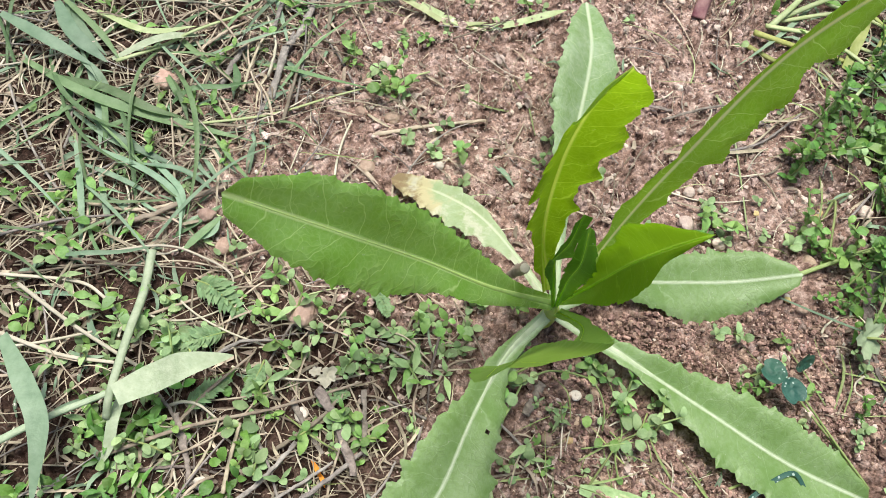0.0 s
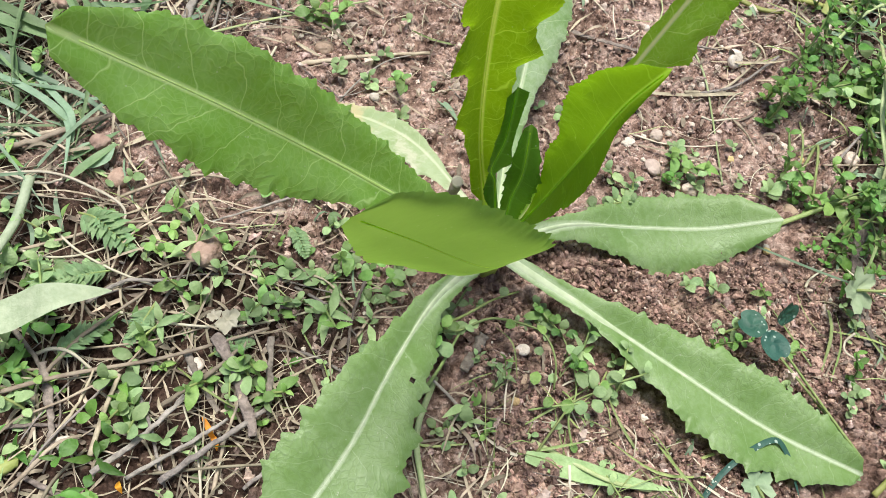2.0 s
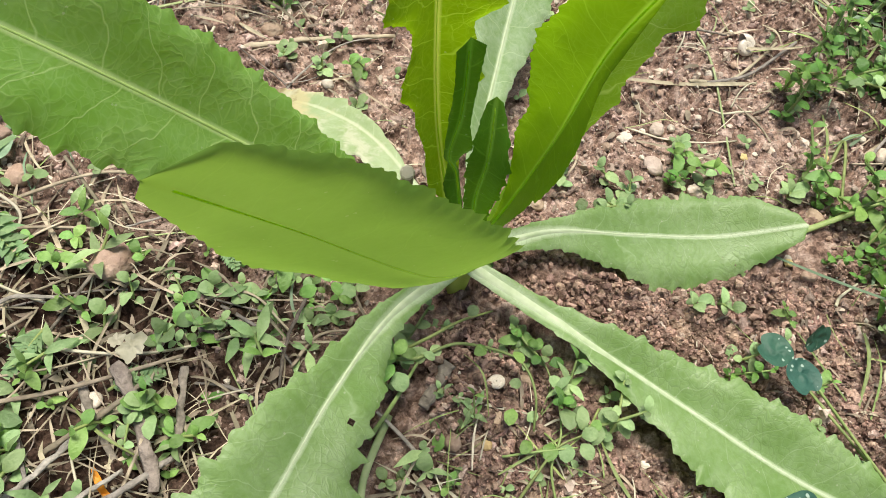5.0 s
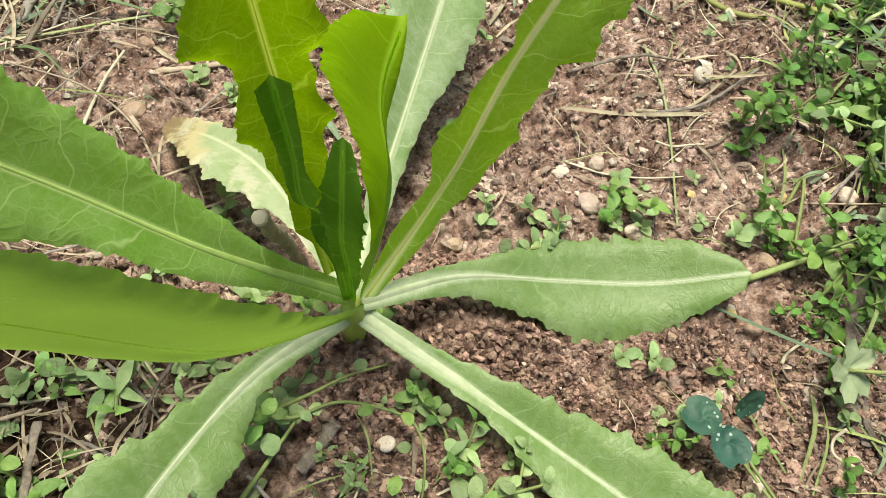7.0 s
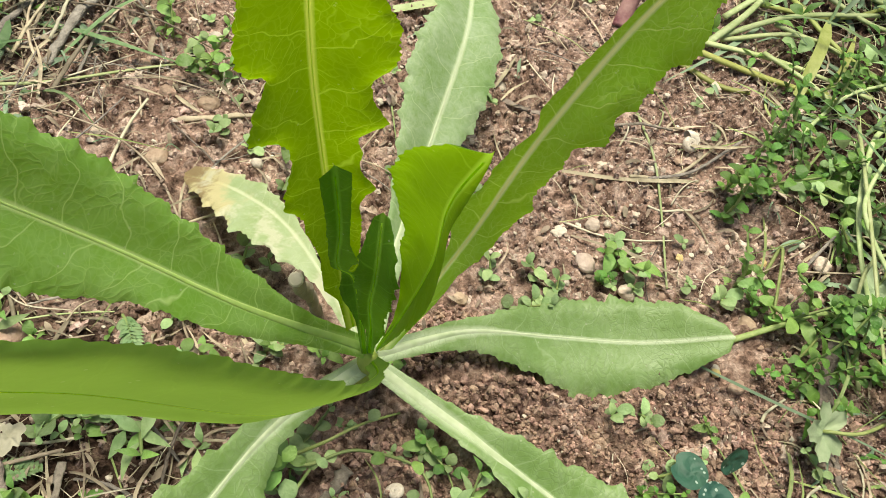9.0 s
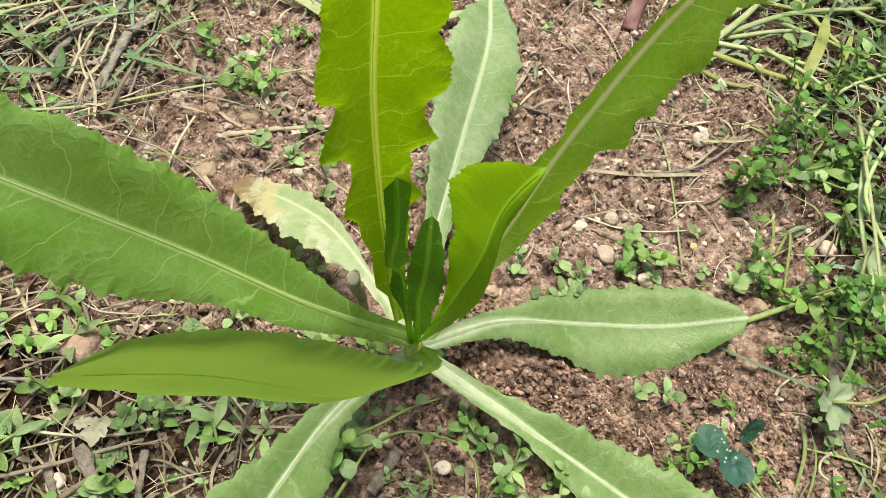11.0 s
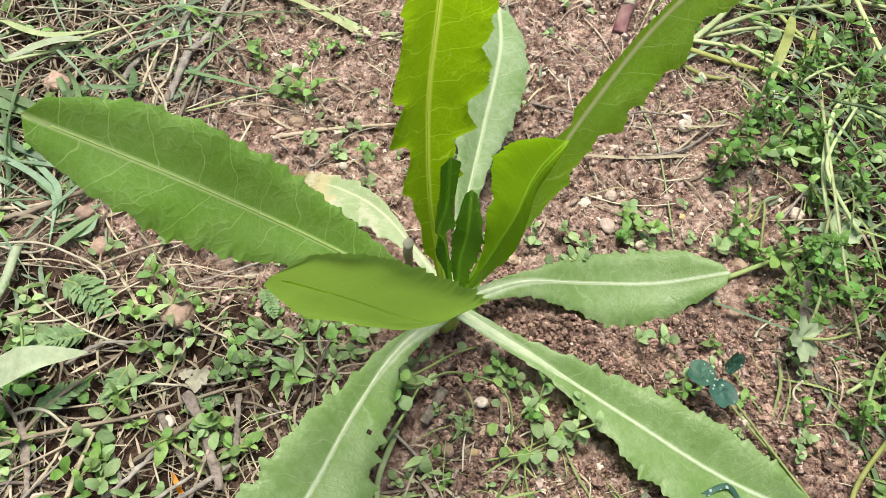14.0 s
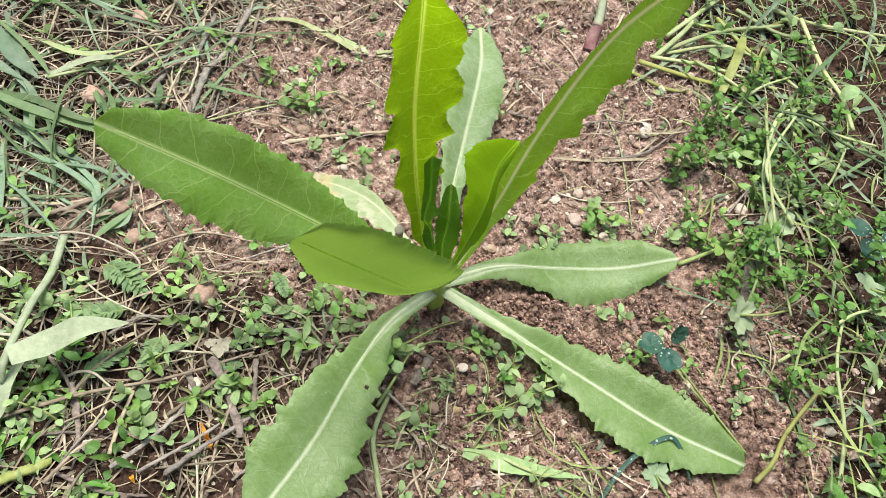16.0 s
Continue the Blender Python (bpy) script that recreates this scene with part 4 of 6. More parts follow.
rod("white_root", on_soil([(-0.113, 0.149, 0.003), (-0.08, 0.155, 0.006), (-0.06, 0.151, 0.007), (-0.047, 0.143, 0.006), (-0.05, 0.129, 0.003)]), 0.0013, STRAW_WHITE, "thin whitish bent straw on the soil", "straw", 0.80, "", 7, 0, 9)
rod("white_root", on_soil([(-0.148, 0.138, 0.005), (-0.116, 0.137, 0.006), (-0.102, 0.13, 0.007), (-0.093, 0.12, 0.006), (-0.091, 0.111, 0.003)]), 0.0017, STRAW_WHITE, "thin whitish bent straw on the soil", "straw", 0.80, "", 7, 0, 10)
rod("twig", on_soil([(-0.036, 0.041, 0.006), (-0.023, 0.052, 0.007), (-0.01, 0.068, 0.007)]), 0.0023, TWIG_GREY, "slim brown twig lying among weeds", "twig", 0.80, "", 7, 1, 11)
rod("dry_cane", on_soil([(-0.086, 0.062, 0.007), (-0.056, 0.074, 0.008), (-0.02, 0.083, 0.008), (0.016, 0.094, 0.007)]), 0.0020, STRAW, "thin dry tan stem lying among weeds", "stem", 0.60, "", 7, 0, 12)
rod("twig", on_soil([(-0.003, 0.09, 0.006), (0.006, 0.077, 0.007), (0.015, 0.055, 0.006)]), 0.0043, TWIG, "dark grey weathered twig among weeds", "twig", 0.80, "", 7, 1, 13)
rod("twig", on_soil([(0.017, 0.091, 0.006), (0.018, 0.077, 0.007), (0.019, 0.063, 0.006)]), 0.0026, TWIG, "dark grey weathered twig among weeds", "twig", 0.80, "", 7, 1, 14)
rod("twig", on_soil([(-0.063, 0.08, 0.006), (-0.058, 0.067, 0.006), (-0.052, 0.05, 0.005)]), 0.0034, TWIG, "dark weathered twig among weeds", "twig", 0.70, "", 7, 1, 15)
rod("twig", on_soil([(-0.014, 0.039, 0.006), (0.002, 0.051, 0.007), (0.018, 0.065, 0.006)]), 0.0026, TWIG_GREY, "slim brown twig lying among weeds", "twig", 0.70, "", 7, 1, 16)
rod("dry_cane", on_soil([(-0.038, 0.047, 0.006), (-0.037, 0.061, 0.007), (-0.035, 0.076, 0.006)]), 0.0020, STRAW, "short dry tan stem among weeds", "stem", 0.80, "", 7, 0, 17)
rod("green_stalk", on_soil([(-0.082, 0.033, 0.004), (-0.072, 0.038, 0.005), (-0.062, 0.045, 0.004)]), 0.0048, YELLOW, "thick yellowish stalk lying among weeds", "stalk", 0.80, "", 7, 1, 18)
rod("twig", on_soil([(0.09, 0.067, 0.002), (0.083, 0.074, 0.004), (0.075, 0.081, 0.006)]), 0.0014, TWIG_GREY, "short grey stick on bare soil", "twig", 0.80, "", 7, 0, 19)
rod("twig", on_soil([(0.209, 0.231, 0.002), (0.23, 0.239, 0.003), (0.253, 0.256, 0.003)]), 0.0017, TWIG_GREY, "thin pinkish twig on bare soil", "twig", 0.80, "", 7, 0, 20)
blade("dry_leaf_strip", on_soil([(0.17, 0.226, 0.002), (0.198, 0.228, 0.002), (0.233, 0.234, 0.002)]), 0.0020, STRAW, "pale dry grass strip on bare soil", "straw", "", tip=0.9, base=0.8)
rod("grass_stalk", on_soil([(0.208, 0.269, 0.002), (0.212, 0.243, 0.003), (0.214, 0.218, 0.002), (0.211, 0.178, 0.002)]), 0.0013, STALK, "thin green trailing stem on bare soil", "stem", 0.70, "", 7, 0, 22)
rod("twig", on_soil([(0.145, 0.263, 0.002), (0.159, 0.256, 0.003), (0.18, 0.256, 0.002)]), 0.0026, TWIG, "brown twig on bare soil", "twig", 0.80, "", 7, 1, 23)
rod("twig", on_soil([(0.174, 0.25, 0.002), (0.201, 0.256, 0.003), (0.224, 0.262, 0.002)]), 0.0017, TWIG, "brown twig on bare soil", "twig", 0.70, "", 7, 1, 24)
rod("grass_stalk", on_soil([(0.306, 0.267, 0.014), (0.287, 0.204, 0.022), (0.283, 0.156, 0.02), (0.286, 0.126, 0.008)]), 0.0020, STALK, "long green stem arching over weeds", "stem", 0.70, "", 7, 0, 25)
rod("grass_stalk", on_soil([(0.309, 0.263, 0.016), (0.332, 0.257, 0.018), (0.354, 0.248, 0.014), (0.381, 0.231, 0.008)]), 0.0023, GRASS, "long green stem arching over weeds", "stem", 0.70, "", 7, 0, 26)
rod("grass_stalk", on_soil([(0.297, 0.178, 0.018), (0.286, 0.205, 0.022), (0.294, 0.225, 0.022), (0.321, 0.259, 0.016)]), 0.0023, STALK, "long green stem arching over weeds", "stem", 0.70, "", 7, 0, 27)
rod("grass_stalk", on_soil([(0.281, 0.144, 0.004), (0.281, 0.171, 0.01), (0.285, 0.188, 0.016), (0.303, 0.2, 0.016)]), 0.0020, STALK, "long green stem arching over weeds", "stem", 0.70, "", 7, 0, 28)
rod("twig", on_soil([(0.276, 0.164, 0.003), (0.267, 0.14, 0.004), (0.264, 0.123, 0.004), (0.263, 0.102, 0.003)]), 0.0051, TWIG, "dark weathered twig among weeds", "twig", 0.80, "", 7, 1, 29)
rod("twig", on_soil([(0.268, 0.192, 0.002), (0.278, 0.203, 0.006), (0.29, 0.214, 0.008)]), 0.0014, TWIG_GREY, "thin grey twig leaning in weeds", "twig", 0.80, "", 7, 0, 30)
rod("creeping_vine", on_soil([(0.234, 0.159, 0.003), (0.249, 0.164, 0.006), (0.265, 0.169, 0.008), (0.281, 0.172, 0.006), (0.298, 0.173, 0.005)]), 0.0026, WEED_STEM, "creeping green stem over bare soil", "stem", 0.70, "", 7, 0, 31)
rod("creeping_vine", on_soil([(0.254, 0.191, 0.002), (0.26, 0.2, 0.006), (0.249, 0.167, 0.008)]), 0.0017, WEED_STEM, "creeping green stem over bare soil", "stem", 0.70, "", 7, 0, 32)
rod("twig", on_soil([(-0.084, 0.099, 0.003), (-0.067, 0.083, 0.004), (-0.053, 0.064, 0.002)]), 0.0020, TWIG, "slim weathered twig among weeds", "twig", 0.60, "", 7, 1, 33)
rod("twig", on_soil([(-0.031, 0.074, 0.003), (-0.021, 0.059, 0.004), (-0.013, 0.038, 0.002)]), 0.0017, TWIG_GREY, "slim weathered twig among weeds", "twig", 0.60, "", 7, 1, 34)
rod("twig", on_soil([(-0.014, 0.087, 0.004), (-0.007, 0.075, 0.004), (0.004, 0.06, 0.003)]), 0.0026, TWIG, "slim weathered twig among weeds", "twig", 0.60, "", 7, 1, 35)
rod("twig", on_soil([(0.013, 0.038, 0.003), (0.026, 0.05, 0.004), (0.032, 0.061, 0.003)]), 0.0014, TWIG_GREY, "slim weathered twig among weeds", "twig", 0.60, "", 7, 1, 36)
rod("twig", on_soil([(-0.08, 0.055, 0.003), (-0.058, 0.058, 0.004), (-0.039, 0.055, 0.003)]), 0.0017, TWIG, "slim weathered twig among weeds", "twig", 0.60, "", 7, 1, 37)
rod("twig", on_soil([(0.02, 0.116, 0.003), (0.038, 0.104, 0.004), (0.052, 0.091, 0.003)]), 0.0014, TWIG_GREY, "slim weathered twig among weeds", "twig", 0.60, "", 7, 1, 38)
rod("twig", on_soil([(-0.017, 0.12, 0.003), (-0.025, 0.104, 0.004), (-0.034, 0.088, 0.003)]), 0.0014, TWIG, "slim weathered twig among weeds", "twig", 0.60, "", 7, 1, 39)
rod("twig", on_soil([(0.045, 0.08, 0.002), (0.029, 0.087, 0.004), (0.013, 0.088, 0.003)]), 0.0014, TWIG_GREY, "slim weathered twig among weeds", "twig", 0.60, "", 7, 1, 40)
rod("twig", on_soil([(-0.061, 0.041, 0.003), (-0.038, 0.032, 0.004), (-0.02, 0.031, 0.003)]), 0.0020, TWIG, "slim weathered twig among weeds", "twig", 0.60, "", 7, 1, 41)
rod("twig", on_soil([(0.027, 0.158, 0.003), (0.005, 0.15, 0.004), (-0.013, 0.142, 0.003)]), 0.0014, TWIG_GREY, "slim weathered twig among weeds", "twig", 0.60, "", 7, 1, 42)
rod("twig", on_soil([(0.05, 0.117, 0.003), (0.046, 0.099, 0.004), (0.045, 0.083, 0.002)]), 0.0014, TWIG, "slim weathered twig among weeds", "twig", 0.60, "", 7, 1, 43)
rod("cut_stalk", on_soil([(0.235, 0.312, 0.003), (0.272, 0.303, 0.004), (0.308, 0.289, 0.003)]), 0.0030, YELLOW, "pale green cut stalk strewn on the soil", "stalk", 0.70, "strewn stalks", 7, 0, 44)
rod("cut_stalk", on_soil([(0.244, 0.319, 0.004), (0.285, 0.312, 0.005), (0.324, 0.293, 0.004)]), 0.0024, STALK, "pale green cut stalk strewn on the soil", "stalk", 0.70, "strewn stalks", 7, 0, 45)
rod("cut_stalk", on_soil([(0.256, 0.326, 0.005), (0.296, 0.328, 0.006), (0.338, 0.318, 0.004)]), 0.0022, STALK, "pale green cut stalk strewn on the soil", "stalk", 0.70, "strewn stalks", 7, 0, 46)
rod("cut_stalk", on_soil([(0.231, 0.306, 0.002), (0.251, 0.294, 0.003), (0.264, 0.289, 0.002)]), 0.0027, YELLOW, "pale green cut stalk strewn on the soil", "stalk", 0.70, "strewn stalks", 7, 0, 47)
rod("cut_stalk", on_soil([(0.286, 0.34, 0.006), (0.323, 0.325, 0.006), (0.346, 0.298, 0.003)]), 0.0024, STALK, "pale green cut stalk strewn on the soil", "stalk", 0.70, "strewn stalks", 7, 0, 48)
rod("cut_stalk", on_soil([(0.314, 0.369, 0.006), (0.342, 0.349, 0.006), (0.374, 0.355, 0.004)]), 0.0027, STALK, "pale green cut stalk strewn on the soil", "stalk", 0.70, "strewn stalks", 7, 0, 49)
rod("cut_stalk", on_soil([(0.278, 0.354, 0.005), (0.322, 0.353, 0.006), (0.368, 0.377, 0.005)]), 0.0024, YELLOW, "pale green cut stalk strewn on the soil", "stalk", 0.70, "strewn stalks", 7, 0, 50)
rod("cut_stalk", on_soil([(0.343, 0.38, 0.005), (0.372, 0.365, 0.006), (0.425, 0.359, 0.006)]), 0.0027, STALK, "pale green cut stalk strewn on the soil", "stalk", 0.70, "strewn stalks", 7, 0, 51)
rod("cut_stalk", on_soil([(0.274, 0.315, 0.005), (0.293, 0.296, 0.005), (0.306, 0.282, 0.003)]), 0.0022, STALK, "pale green cut stalk strewn on the soil", "stalk", 0.70, "strewn stalks", 7, 0, 52)
rod("cut_stalk", on_soil([(0.298, 0.359, 0.008), (0.315, 0.327, 0.008), (0.341, 0.313, 0.004)]), 0.0024, YELLOW, "pale green cut stalk strewn on the soil", "stalk", 0.70, "strewn stalks", 7, 0, 53)
rod("cut_stalk", on_soil([(0.26, 0.342, 0.004), (0.287, 0.363, 0.008), (0.314, 0.391, 0.008)]), 0.0027, STALK, "pale green cut stalk strewn on the soil", "stalk", 0.70, "strewn stalks", 7, 0, 54)
blade("yellow_leaf", on_soil([(0.287, 0.29, 0.003), (0.301, 0.317, 0.006), (0.317, 0.35, 0.005)]), 0.0060, YELLOW, "dry yellow-green leaf piece among stalks", "leaf", "", tip=0.7, base=0.8)
blade("yellow_leaf", on_soil([(0.3, 0.291, 0.003), (0.316, 0.314, 0.005), (0.331, 0.342, 0.004)]), 0.0034, YELLOW, "dry yellow-green leaf piece among stalks", "leaf", "", tip=0.7, base=0.8)
shoot = rod("purple_shoot", on_soil([(0.203, 0.322, 0.002), (0.205, 0.329, 0.007), (0.208, 0.335, 0.012)]), 0.0091, BULB, "purple onion shoot with a pale sheath in soil", "shoot", 0.85, "", 7, 0, 58)
upper = rod("sheath", on_soil([(0.207, 0.333, 0.011), (0.21, 0.344, 0.015), (0.215, 0.369, 0.024)]), 0.0072, PALE_LEAF, "pale striped sheath", "", 0.7)
upper.parent = shoot
blade("grass_strand", on_soil([(-0.148, 0.246, 0.006), (-0.121, 0.239, 0.008), (-0.098, 0.229, 0.009), (-0.081, 0.228, 0.004)]), 0.0048, GRASS, "blue-green cut grass blade lying on straw", "grass", "cut grass", tip=0.6)
blade("grass_strand", on_soil([(-0.125, 0.208, 0.005), (-0.101, 0.198, 0.008), (-0.085, 0.19, 0.008), (-0.076, 0.179, 0.006), (-0.073, 0.156, 0.002)]), 0.0031, GRASS_BLUE, "blue-green cut grass blade lying on straw", "grass", "cut grass", tip=0.6)
blade("grass_strand", on_soil([(-0.133, 0.254, 0.003), (-0.123, 0.229, 0.008), (-0.119, 0.206, 0.003)]), 0.0037, GRASS_BLUE, "blue-green cut grass blade lying on straw", "grass", "cut grass", tip=0.6)
blade("grass_strand", on_soil([(-0.141, 0.231, 0.004), (-0.114, 0.212, 0.006), (-0.092, 0.204, 0.006), (-0.079, 0.199, 0.002)]), 0.0029, GRASS_BLUE, "blue-green cut grass blade lying on straw", "grass", "cut grass", tip=0.6)
blade("grass_strand", on_soil([(-0.107, 0.227, 0.005), (-0.117, 0.22, 0.006), (-0.131, 0.217, 0.005)]), 0.0029, GRASS, "blue-green cut grass blade lying on straw", "grass", "cut grass", tip=0.6)
blade("grass_strand", on_soil([(-0.157, 0.307, 0.008), (-0.141, 0.278, 0.01), (-0.124, 0.259, 0.008)]), 0.0040, GRASS_BLUE, "blue-green cut grass blade lying on straw", "grass", "cut grass", tip=0.6)
blade("grass_strand", on_soil([(-0.136, 0.29, 0.008), (-0.107, 0.277, 0.009), (-0.082, 0.283, 0.006)]), 0.0037, STALK, "blue-green cut grass blade lying on straw", "grass", "cut grass", tip=0.6)
blade("grass_strand", on_soil([(-0.078, 0.163, 0.002), (-0.065, 0.172, 0.005), (-0.056, 0.181, 0.003)]), 0.0034, GRASS, "blue-green cut grass blade lying on straw", "grass", "cut grass", tip=0.6)
blade("grass_strand", on_soil([(-0.155, 0.295, 0.01), (-0.131, 0.274, 0.01), (-0.117, 0.257, 0.006)]), 0.0034, GRASS, "blue-green cut grass blade lying on straw", "grass", "cut grass", tip=0.6)
blade("grass_strand", on_soil([(-0.054, 0.333, 0.006), (-0.042, 0.304, 0.006), (-0.033, 0.274, 0.003)]), 0.0026, GRASS_BLUE, "blue-green cut grass blade lying on straw", "grass", "cut grass", tip=0.6)
blade("grass_strand", on_soil([(-0.097, 0.257, 0.004), (-0.088, 0.242, 0.007), (-0.085, 0.237, 0.003)]), 0.0026, GRASS, "blue-green cut grass blade lying on straw", "grass", "cut grass", tip=0.6)
blade("grass_strand", on_soil([(-0.132, 0.106, 0.022), (-0.116, 0.085, 0.026), (-0.107, 0.068, 0.024), (-0.108, 0.04, 0.01)]), 0.0086, GRASS_BLUE, "blue-green cut grass blade lying on straw", "grass", "cut grass", tip=0.65)
blade("grass_strand", on_soil([(-0.165, 0.255, 0.008), (-0.13, 0.235, 0.01), (-0.101, 0.227, 0.008), (-0.08, 0.224, 0.005), (-0.045, 0.217, 0.003)]), 0.0057, GRASS, "blue-green cut grass blade lying on straw", "grass", "cut grass", tip=0.65)
blade("grass_strand", on_soil([(-0.129, 0.225, 0.006), (-0.104, 0.209, 0.008), (-0.079, 0.2, 0.004)]), 0.0034, GRASS_BLUE, "blue-green cut grass blade lying on straw", "grass", "cut grass", tip=0.65)
blade("grass_strand", on_soil([(-0.123, 0.238, 0.008), (-0.118, 0.224, 0.009), (-0.117, 0.206, 0.004)]), 0.0031, GRASS, "blue-green cut grass blade lying on straw", "grass", "cut grass", tip=0.65)
blade("grass_strand", on_soil([(-0.132, 0.212, 0.005), (-0.122, 0.18, 0.008), (-0.117, 0.15, 0.003)]), 0.0031, GRASS_BLUE, "blue-green cut grass blade lying on straw", "grass", "cut grass", tip=0.65)
blade("grass_strand", on_soil([(-0.107, 0.215, 0.004), (-0.085, 0.195, 0.008), (-0.075, 0.183, 0.008), (-0.074, 0.17, 0.003)]), 0.0029, GRASS_BLUE, "blue-green cut grass blade lying on straw", "grass", "cut grass", tip=0.65)
blade("grass_strand", on_soil([(-0.056, 0.173, 0.003), (-0.065, 0.162, 0.005), (-0.072, 0.154, 0.003)]), 0.0037, GRASS, "blue-green cut grass blade lying on straw", "grass", "cut grass", tip=0.65)
blade("grass_strand", on_soil([(-0.18, 0.279, 0.012), (-0.154, 0.263, 0.012), (-0.128, 0.251, 0.008)]), 0.0063, GRASS_BLUE, "blue-green cut grass blade lying on straw", "grass", "cut grass", tip=0.65)
blade("grass_strand", on_soil([(-0.154, 0.289, 0.012), (-0.14, 0.267, 0.014), (-0.123, 0.255, 0.008)]), 0.0074, GRASS_BLUE, "blue-green cut grass blade lying on straw", "grass", "cut grass", tip=0.65)
blade("wilted_leaf", on_soil([(-0.082, 0.082, 0.022), (-0.069, 0.09, 0.025), (-0.054, 0.095, 0.026), (-0.038, 0.101, 0.023)]), 0.0125, PALE_LEAF, "pale wilted leaf lying on low weeds", "leaf", "", fold=0.12, tip=0.55, base=0.75)
rod("pale_stalk", on_soil([(-0.084, 0.153, 0.006), (-0.084, 0.133, 0.012), (-0.084, 0.111, 0.016), (-0.086, 0.085, 0.018), (-0.088, 0.075, 0.01)]), 0.0043, PALE_LEAF, "pale wilted stalk lying on low weeds", "stalk", 0.80, "", 7, 0, 80)
blade("wilted_leaf", on_soil([(-0.084, 0.087, 0.01), (-0.085, 0.075, 0.012), (-0.086, 0.064, 0.008), (-0.09, 0.056, 0.004)]), 0.0048, PALE_LEAF, "pale wilted leaf hanging from its stalk", "leaf", "", fold=0.3, tip=0.6, base=0.7)
rod("pale_stalk", on_soil([(-0.13, 0.062, 0.012), (-0.11, 0.074, 0.014), (-0.088, 0.087, 0.01), (-0.07, 0.101, 0.006)]), 0.0034, PALE_LEAF, "pale wilted stalk lying on low weeds", "stalk", 0.70, "", 7, 0, 82)
rod("pale_stalk", on_soil([(-0.141, 0.111, 0.006), (-0.115, 0.103, 0.006), (-0.091, 0.1, 0.007)]), 0.0020, STRAW_WHITE, "thin whitish bent straw on the soil", "straw", 0.80, "", 7, 0, 83)
rod("pale_stalk", on_soil([(-0.139, 0.134, 0.006), (-0.11, 0.115, 0.009), (-0.076, 0.096, 0.006)]), 0.0020, STRAW_WHITE, "thin whitish bent straw on the soil", "straw", 0.80, "", 7, 0, 84)
rod("yellow_stalk", on_soil([(0.248, 0.042, 0.003), (0.258, 0.051, 0.005), (0.268, 0.065, 0.008), (0.289, 0.086, 0.008)]), 0.0026, YELLOW, "yellow-green stalk lying among weeds", "stalk", 0.80, "", 7, 0, 85)
blade("grey_strip", on_soil([(0.17, 0.029, 0.003), (0.186, 0.048, 0.006), (0.206, 0.06, 0.008), (0.213, 0.056, 0.008), (0.217, 0.04, 0.003)]), 0.0022, CLOVER, "grey-green withered strip draped on a leaf", "grass", "", tip=0.8, base=0.9)
rod("clover_stalk", on_soil([(0.209, 0.105, 0.011), (0.219, 0.096, 0.006), (0.233, 0.074, 0.003), (0.246, 0.055, 0.002)]), 0.0014, WEED_STEM, "thin green stalk lying on bare soil", "stem", 0.70, "", 7, 0, 87)
rod("white_tendril", on_soil([(0.254, 0.106, 0.005), (0.251, 0.103, 0.004), (0.251, 0.098, 0.003), (0.262, 0.094, 0.002)]), 0.0011, STRAW_WHITE, "thin white curled tendril on soil", "root", 0.80, "", 7, 0, 88)
rod("white_tendril", on_soil([(0.24, 0.128, 0.002), (0.243, 0.132, 0.004), (0.25, 0.137, 0.003)]), 0.0014, STRAW_WHITE, "thin white curled tendril on soil", "root", 0.60, "", 7, 0, 89)
rod("grass_stalk", on_soil([(0.285, 0.036, 0.003), (0.294, 0.065, 0.012), (0.298, 0.098, 0.014), (0.318, 0.133, 0.01)]), 0.0023, STALK, "long green stem arching over weeds", "stem", 0.70, "", 7, 0, 90)
rod("grass_stalk", on_soil([(0.275, 0.102, 0.004), (0.293, 0.112, 0.01), (0.317, 0.125, 0.012), (0.343, 0.131, 0.01)]), 0.0020, STALK, "long green stem arching over weeds", "stem", 0.70, "", 7, 0, 91)
blade("cut_leaf", on_soil([(0.112, 0.052, 0.003), (0.125, 0.049, 0.004), (0.142, 0.045, 0.004), (0.165, 0.041, 0.003)]), 0.0080, WEED_PALE, "green toothed leaf piece lying on soil", "leaf", "", fold=0.3, tip=0.5)
rod("pale_stalk", on_soil([(0.115, 0.058, 0.005), (0.127, 0.052, 0.007), (0.142, 0.044, 0.005), (0.158, 0.041, 0.003)]), 0.0020, STALK, "pale green stalk lying on soil", "stalk", 0.80, "", 7, 0, 93)
rod("grass_stalk", on_soil([(0.079, 0.081, 0.003), (0.072, 0.059, 0.004), (0.074, 0.042, 0.003), (0.076, 0.03, 0.002)]), 0.0026, STALK, "pale green stem lying on soil", "stem", 0.80, "", 7, 0, 94)
blade("orange_petal", on_soil([(-0.003, 0.061, 0.002), (-0.0, 0.056, 0.004), (0.001, 0.053, 0.002)]), 0.0020, PETAL, "bright orange petal fallen among weeds", "petal", "fallen petals")
blade("orange_petal", on_soil([(-0.028, 0.039, 0.002), (-0.026, 0.037, 0.004), (-0.025, 0.035, 0.002)]), 0.0020, PETAL, "bright orange petal fallen among weeds", "petal", "fallen petals")
blade("orange_petal", on_soil([(-0.0, 0.056, 0.002), (0.002, 0.053, 0.004), (0.003, 0.05, 0.002)]), 0.0020, PETAL, "bright orange petal fallen among weeds", "petal", "fallen petals")
